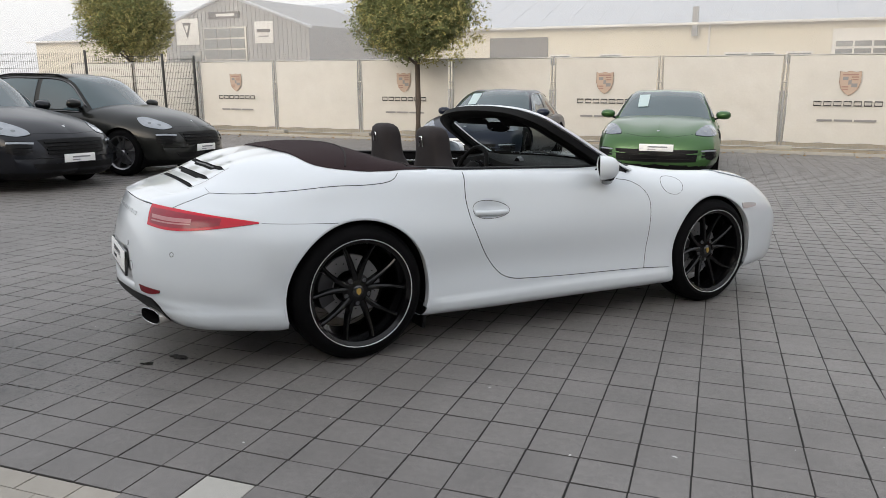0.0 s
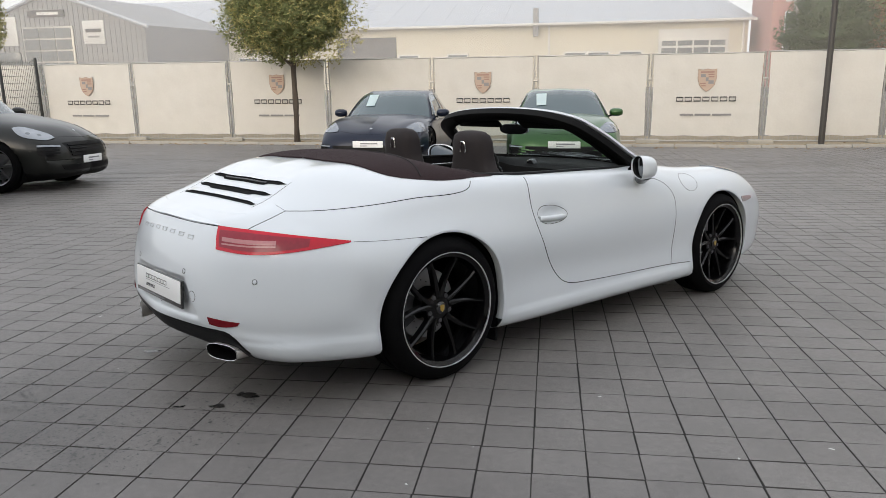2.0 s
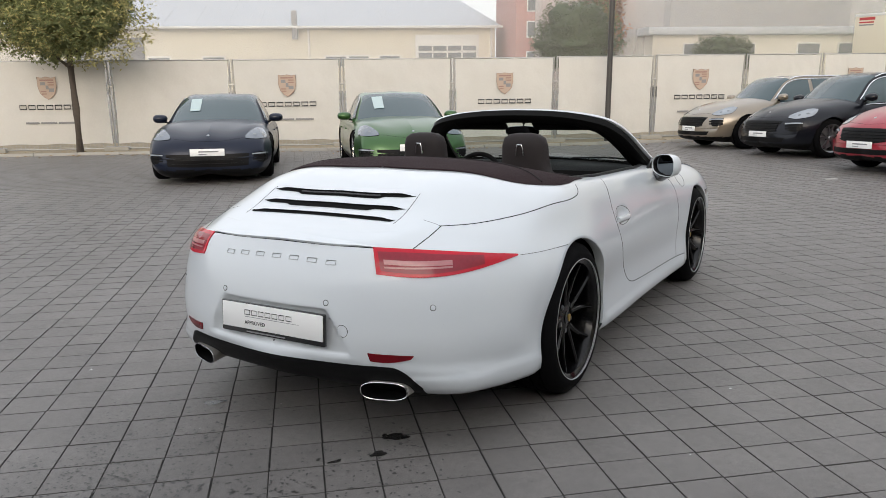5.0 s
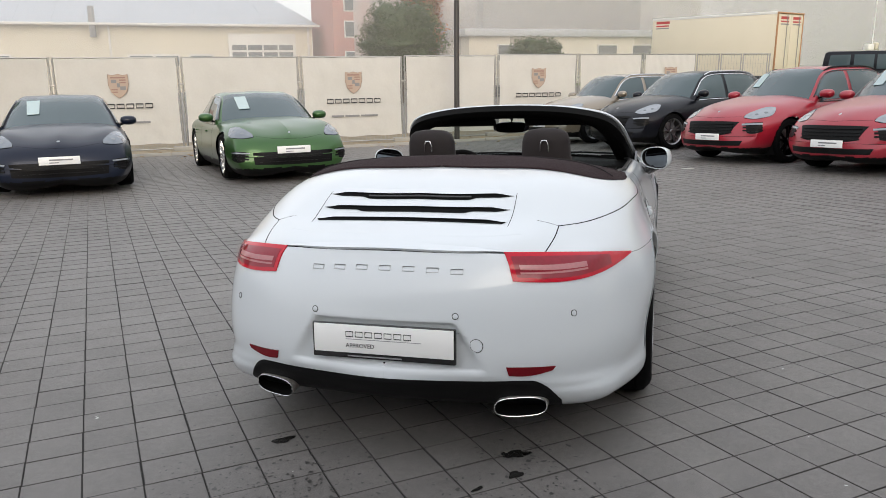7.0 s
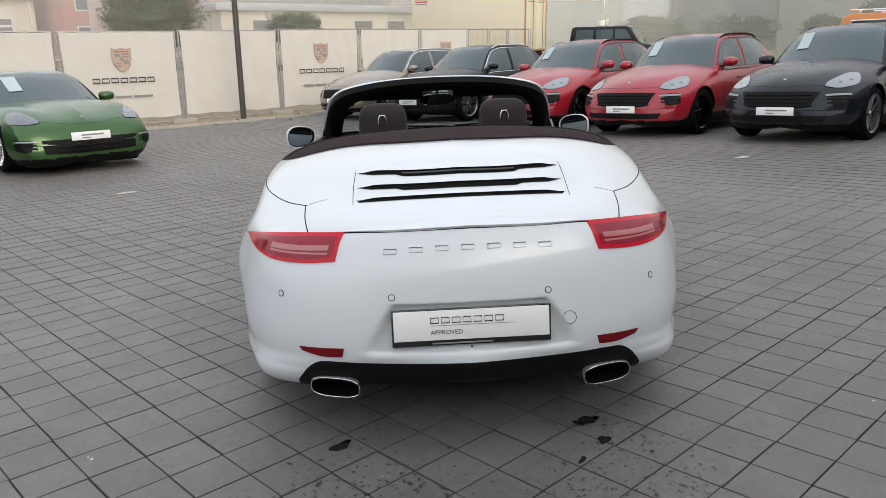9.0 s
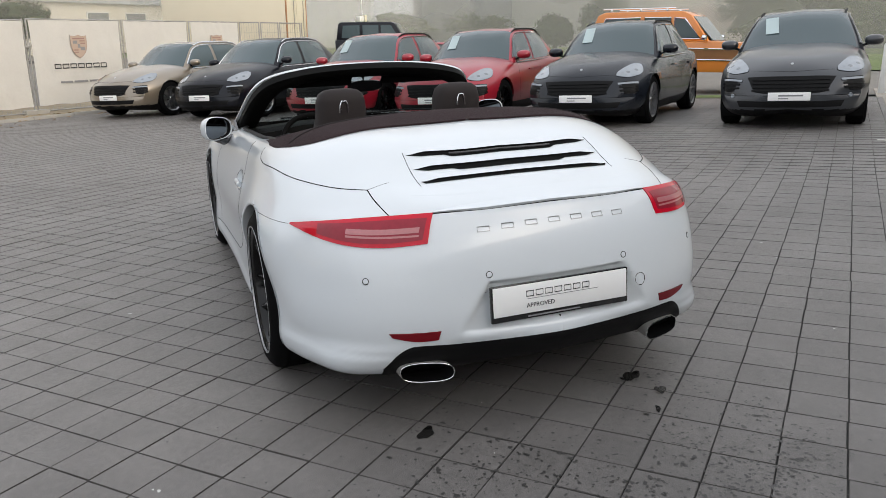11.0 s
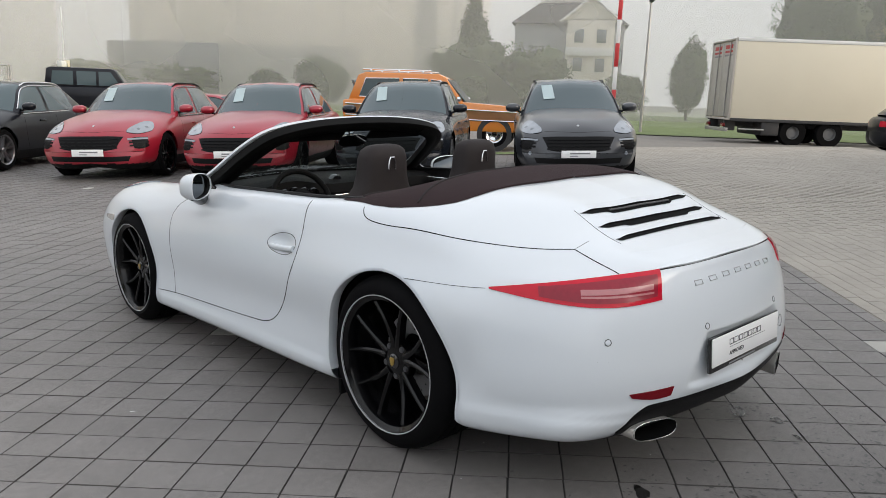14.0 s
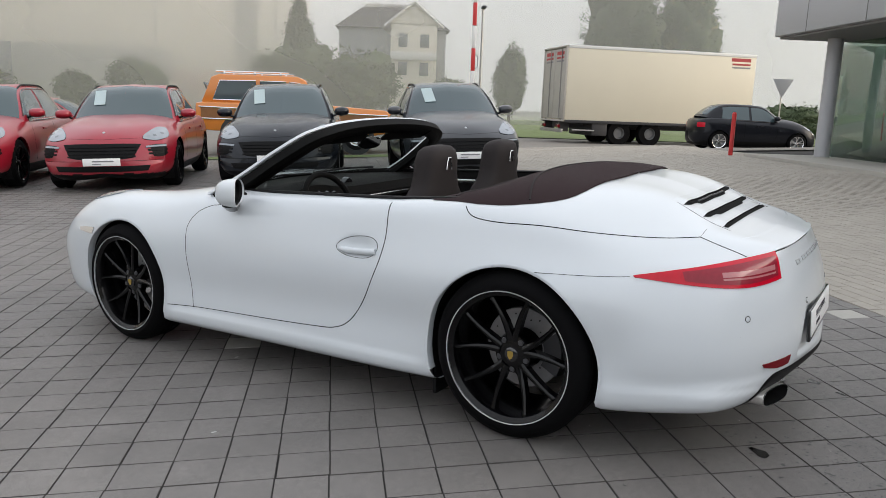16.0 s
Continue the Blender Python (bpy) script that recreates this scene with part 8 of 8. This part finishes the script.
part("post", tube([(0, 0, 0), (0, 0, 0.95)], 0.05, 14), RED_PAINT, bollard)
part("cap", lathe([(0.05, 0.95), (0.035, 0.985), (0.0005, 0.99)], 14, "Z"), RED_PAINT, bollard)
sign = thing("road_sign", "triangular give-way road sign seen from behind", "road sign", m=upright(26.2, -10.75))
part("pole", tube([(0, 0, 0), (0, 0, 2.75)], 0.03, 8), ZINC, sign)
bm = prism([(-0.45, 0.36), (0.45, 0.36), (0.0, -0.42)], 0.02, 0.004)
ob = part("sign_plate", bm, GREY_CLAD, sign)
ob.matrix_local = pose(-0.04, 0, 2.45, 0, 0, -90)

# ---- shrubs and trees in the mist ----
MISTY = "trees across the road"
tree(upright(60, -4.2), "dark slender conifer across the lawn", 31, 0.6, 0.15, ball(1.5, 3.1, 3.5, 0.9), 6000, 0.13, LEAF_DARK, group=MISTY, limbs=0, top=5, dense=True)
for x, y, rx, h, seed in ((64, -14.8, 3.8, 13.0, 33), (66, -21.5, 3.4, 11.5, 34), (59.5, 13.4, 4.0, 4.7, 35), (59.5, 8.6, 3.7, 4.3, 36), (58, 26.2, 2.3, 3.0, 37), (58, 31, 1.6, 2.0, 38), (80.5, 50, 6.0, 2.9, 39), (80.5, 62, 7.0, 3.1, 40), (60, 1.0, 2.0, 2.4, 41), (60, -10, 1.5, 3.0, 44)):
    tree(upright(x, y), "rounded shrub or tree across the lawn in mist", seed, 0.7, 0.16, ball(rx, h * 0.62, 0.75 + h * 0.52, 0.98), 7000, 0.14, LEAF_DARK, LEAF_DRY if seed == 34 else None, group=MISTY, limbs=3, dense=True)
tree(upright(63, 14.0), "tall pointed conifer across the lawn", 45, 1.0, 0.2, cone(2.9, 8.2, 1.6), 9000, 0.14, LEAF_DARK, group=MISTY, limbs=0, top=7, dense=True)
tree(Matrix.Translation((10.2, 44, -1.0)), "round green tree behind the fence", 51, 1.6, 0.15, ball(2.5, 2.3, 3.7), 9000, 0.085, LEAF_DARK, None, group="trees behind the fence", limbs=5, top=1.6, dense=True)
tree(Matrix.Translation((22.0, 50, -1.0)), "round bush-like tree behind the fence", 52, 1.2, 0.14, ball(2.0, 1.3, 2.9), 6000, 0.085, LEAF_DARK, group="trees behind the fence", limbs=4, dense=True)
tree(Matrix.Translation((16.2, 58, -1.0)), "rust-coloured autumn tree behind the fence", 53, 2.0, 0.16, ball(1.7, 4.0, 5.5), 3500, 0.17, LEAF_RUST, group="trees behind the fence", limbs=5, top=3, dense=True)

tree(upright(30.4, -13.6), "clipped dark hedge bush beside the road", 61, 0.3, 0.1, ball(1.7, 1.0, 0.9, 0.9), 4000, 0.08, LEAF_DARK, group="hedge bushes", limbs=2, dense=True)
tree(upright(34.5, -14.2), "clipped dark hedge bush beside the road", 62, 0.3, 0.1, ball(1.9, 0.9, 0.9, 0.9), 4000, 0.08, LEAF_DARK, group="hedge bushes", limbs=2, dense=True)
mast = thing("antenna_mast", "slim mast with a white device box and whip aerial", "mast", m=upright(31.5, 31.3))
part("pole", tube([(0, 0, 0), (0, 0, 2.2)], 0.035, 8), ZINC, mast)
part("device_box", box(0.42, 0.30, 0.30, (-0.15, 0, 2.3), 0.04), WHITE_COAT, mast)
part("lamp_box", box(0.22, 0.24, 0.36, (0.28, 0, 2.34), 0.04), TRAILER_W, mast)
part("whip_aerial", tube([(0.05, 0, 2.3), (0.05, 0, 5.2)], 0.016, 6), WHITE_COAT, mast)

# fallen leaves along the kerb and the verge
r = random.Random(71)
V, F = [], []
for _ in range(2600):
    x, y = r.uniform(-24, 12.5), 20.3 + abs(r.gauss(0, 0.55))
    if r.random() < 0.12:
        y = 20.1 - abs(r.gauss(0, 0.5))
    a, L = r.uniform(0, 6.28), r.uniform(0.03, 0.07)
    z = (SLOPE @ Vector((x, y, ground_rise(x, y)))).z if y < 20.25 else ground_at(x, y)
    c, s = math.cos(a) * L, math.sin(a) * L
    i = len(V)
    V += [(x - c, y - s, z + 0.006), (x - s * 0.5, y + c * 0.5, z + r.uniform(0.006, 0.03)), (x + c, y + s, z + 0.006), (x + s * 0.5, y - c * 0.5, z + r.uniform(0.006, 0.03))]
    F += [(i, i + 1, i + 2), (i, i + 2, i + 3)]
FALLEN = mat("fallen_leaves", (0.26, 0.165, 0.065), 0.8, island=0.8)
tagged(add("fallen_leaves", mesh_of("fallen_leaves", V, F, smooth=False), FALLEN), "brown and yellow leaves fallen along the kerb", "leaves", kind="stuff")

# ---- mist: standing sheets that paint distance haze over what lies behind ----
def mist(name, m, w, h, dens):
    """A half-clear sheet whose pale, noise-varied colour stands in for distance haze."""
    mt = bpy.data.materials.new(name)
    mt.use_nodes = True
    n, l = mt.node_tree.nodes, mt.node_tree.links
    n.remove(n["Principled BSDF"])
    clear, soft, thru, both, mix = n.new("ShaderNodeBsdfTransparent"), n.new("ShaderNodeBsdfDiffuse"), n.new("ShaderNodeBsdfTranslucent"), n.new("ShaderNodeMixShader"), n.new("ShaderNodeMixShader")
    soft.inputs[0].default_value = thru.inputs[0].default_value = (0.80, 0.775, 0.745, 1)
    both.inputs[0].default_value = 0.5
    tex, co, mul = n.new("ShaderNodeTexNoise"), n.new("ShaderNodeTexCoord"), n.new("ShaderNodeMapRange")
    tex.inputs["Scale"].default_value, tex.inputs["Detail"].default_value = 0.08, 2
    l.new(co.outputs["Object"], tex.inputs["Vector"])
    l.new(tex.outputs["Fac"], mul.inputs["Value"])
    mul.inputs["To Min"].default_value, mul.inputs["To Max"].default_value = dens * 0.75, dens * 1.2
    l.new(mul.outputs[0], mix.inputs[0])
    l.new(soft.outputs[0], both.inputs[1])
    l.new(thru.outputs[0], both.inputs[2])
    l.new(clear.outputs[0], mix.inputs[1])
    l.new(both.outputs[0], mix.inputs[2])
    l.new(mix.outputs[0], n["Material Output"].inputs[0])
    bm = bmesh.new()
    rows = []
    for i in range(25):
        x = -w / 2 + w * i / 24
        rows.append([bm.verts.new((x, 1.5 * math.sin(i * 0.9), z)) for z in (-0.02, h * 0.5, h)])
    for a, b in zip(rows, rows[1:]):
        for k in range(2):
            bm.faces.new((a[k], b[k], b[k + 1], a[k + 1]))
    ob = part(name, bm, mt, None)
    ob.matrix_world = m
    return tagged(ob, "standing half-clear sheet that paints distance haze", "mist", kind="stuff")


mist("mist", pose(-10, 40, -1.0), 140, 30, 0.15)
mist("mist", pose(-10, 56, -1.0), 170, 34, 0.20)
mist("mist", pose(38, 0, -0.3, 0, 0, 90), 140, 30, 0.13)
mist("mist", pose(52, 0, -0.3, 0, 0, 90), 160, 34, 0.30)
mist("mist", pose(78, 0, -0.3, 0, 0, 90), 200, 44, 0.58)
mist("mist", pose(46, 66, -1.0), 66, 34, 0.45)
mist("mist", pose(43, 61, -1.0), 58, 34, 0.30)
# ---- oil and water marks on the slabs ----
OIL = mat("dark_oil_mark", (0.018, 0.017, 0.016), 0.25, vary=0.3, scale=20)
DAMP = mat("damp_speck", (0.045, 0.043, 0.041), 0.4, vary=0.3, scale=20)


def blot(name, label, spots, material, seed):
    """A flat splash: a few ragged films that lie on the slabs."""
    r = random.Random(seed)
    bm = bmesh.new()
    for x, y, rx, ry, turn in spots:
        n = 32 if rx > 0.012 else 10
        ring = []
        p2, p3, p5 = (r.uniform(0, 6.28) for _ in range(3))
        for k in range(n):
            a = 2 * math.pi * k / n
            q = 1 + 0.20 * math.sin(2 * a + p2) + 0.16 * math.sin(3 * a + p3) + 0.09 * math.sin(5 * a + p5)
            px, py = rx * q * math.cos(a), ry * q * math.sin(a)
            c, s = math.cos(turn), math.sin(turn)
            ring.append(bm.verts.new((x + px * c - py * s, y + px * s + py * c, 0.0016)))
        bm.faces.new(ring)
    ob = part(name, bm, material, None, smooth=False)
    ob.matrix_world = SLOPE
    return tagged(ob, label, "stain", kind="stuff")


blot("oil_stain", "fresh dark oil drips on the grey slabs", [(-2.129, 3.608, 0.045, 0.028, 0.3), (-2.17, 3.62, 0.02, 0.012, 1.0), (-2.09, 3.60, 0.018, 0.012, 0.0), (-2.20, 3.47, 0.032, 0.020, 0.8), (-2.904, 4.072, 0.042, 0.026, 0.5), (-2.87, 4.085, 0.014, 0.01, 0.0), (-2.36, 3.43, 0.022, 0.010, 0.4)], OIL, 5)
r = random.Random(9)
specks = []
for cx, cy, n, spread in ((-2.13, 3.60, 60, 0.10), (-2.9, 4.07, 35, 0.10), (-2.75, 3.28, 130, 0.26), (-3.05, 3.45, 110, 0.25), (-2.45, 3.15, 60, 0.2), (-3.4, 3.35, 80, 0.3), (-2.2, 3.45, 40, 0.12), (-3.25, 4.5, 20, 0.3), (-2.8, 3.05, 420, 0.22), (-3.2, 3.4, 380, 0.24), (-2.5, 2.95, 240, 0.18), (-2.9, 3.72, 120, 0.16), (-3.12, 3.82, 150, 0.15), (-2.2, 3.25, 110, 0.18)):
    for _ in range(n):
        q = r.uniform(0.0014, 0.0050) * (1.7 if r.random() < 0.07 else 1)
        specks.append((cx + r.gauss(0, spread), cy + r.gauss(0, spread * 0.7), q * 1.4, q, r.uniform(0, 3)))
blot("damp_specks", "small dark damp specks on the slabs", specks, DAMP, 8)
PALE_CHIP = mat("pale_chip", (0.55, 0.55, 0.53), 0.7)
litter = []
for x, y in ((-1.234, 2.976), (0.559, 5.392), (-0.60, 3.9), (0.25, 3.55), (-1.6, 6.3), (-2.55, 6.2), (1.1, 4.6), (-0.1, 3.4), (-3.6, 4.6), (-4.1, 5.4)):
    litter.append((x, y, r.uniform(0.005, 0.011), r.uniform(0.003, 0.007), r.uniform(0, 3)))
for _ in range(40):
    litter.append((r.uniform(-5, 3), r.uniform(2.7, 8), r.uniform(0.002, 0.005), r.uniform(0.002, 0.004), r.uniform(0, 3)))
blot("paving_litter", "tiny pale chips scattered over the slabs", litter, PALE_CHIP, 3)
PARK_MARK = mat("worn_white_marking", (0.50, 0.49, 0.46), 0.8, vary=0.3, scale=8)
for x, y, turn in ((4.82, 7.0, 4.6), (-1.56, 10.95, 4.6), (5.57, 3.11, 94.6), (4.9, 11.6, 4.6)):
    ob = part("parking_mark", box(0.20, 0.10, 0.006, (0, 0, 0.002), 0.002), PARK_MARK, None)
    ob.matrix_world = on_yard(x, y, turn)
    tagged(ob, "short worn white mark let into the paving", "marking", "parking marks", "structure")
# ---- slabs that the camera passes nearest, one by one ----
for x, y, dz, tilt in near_slabs:
    k = new("slab", dark_slab)
    k.parent = pavement
    k.matrix_world = SLOPE @ pose(x, y, dz + ground_rise(x, y), tilt[0], tilt[1], 4.6)
for x, y, dz, tilt in pale_at:
    k = new("pale_slab", pale_slab)
    k.parent = pavement
    k.matrix_world = SLOPE @ pose(x, y, dz + ground_rise(x, y), tilt[0], tilt[1], 4.6)
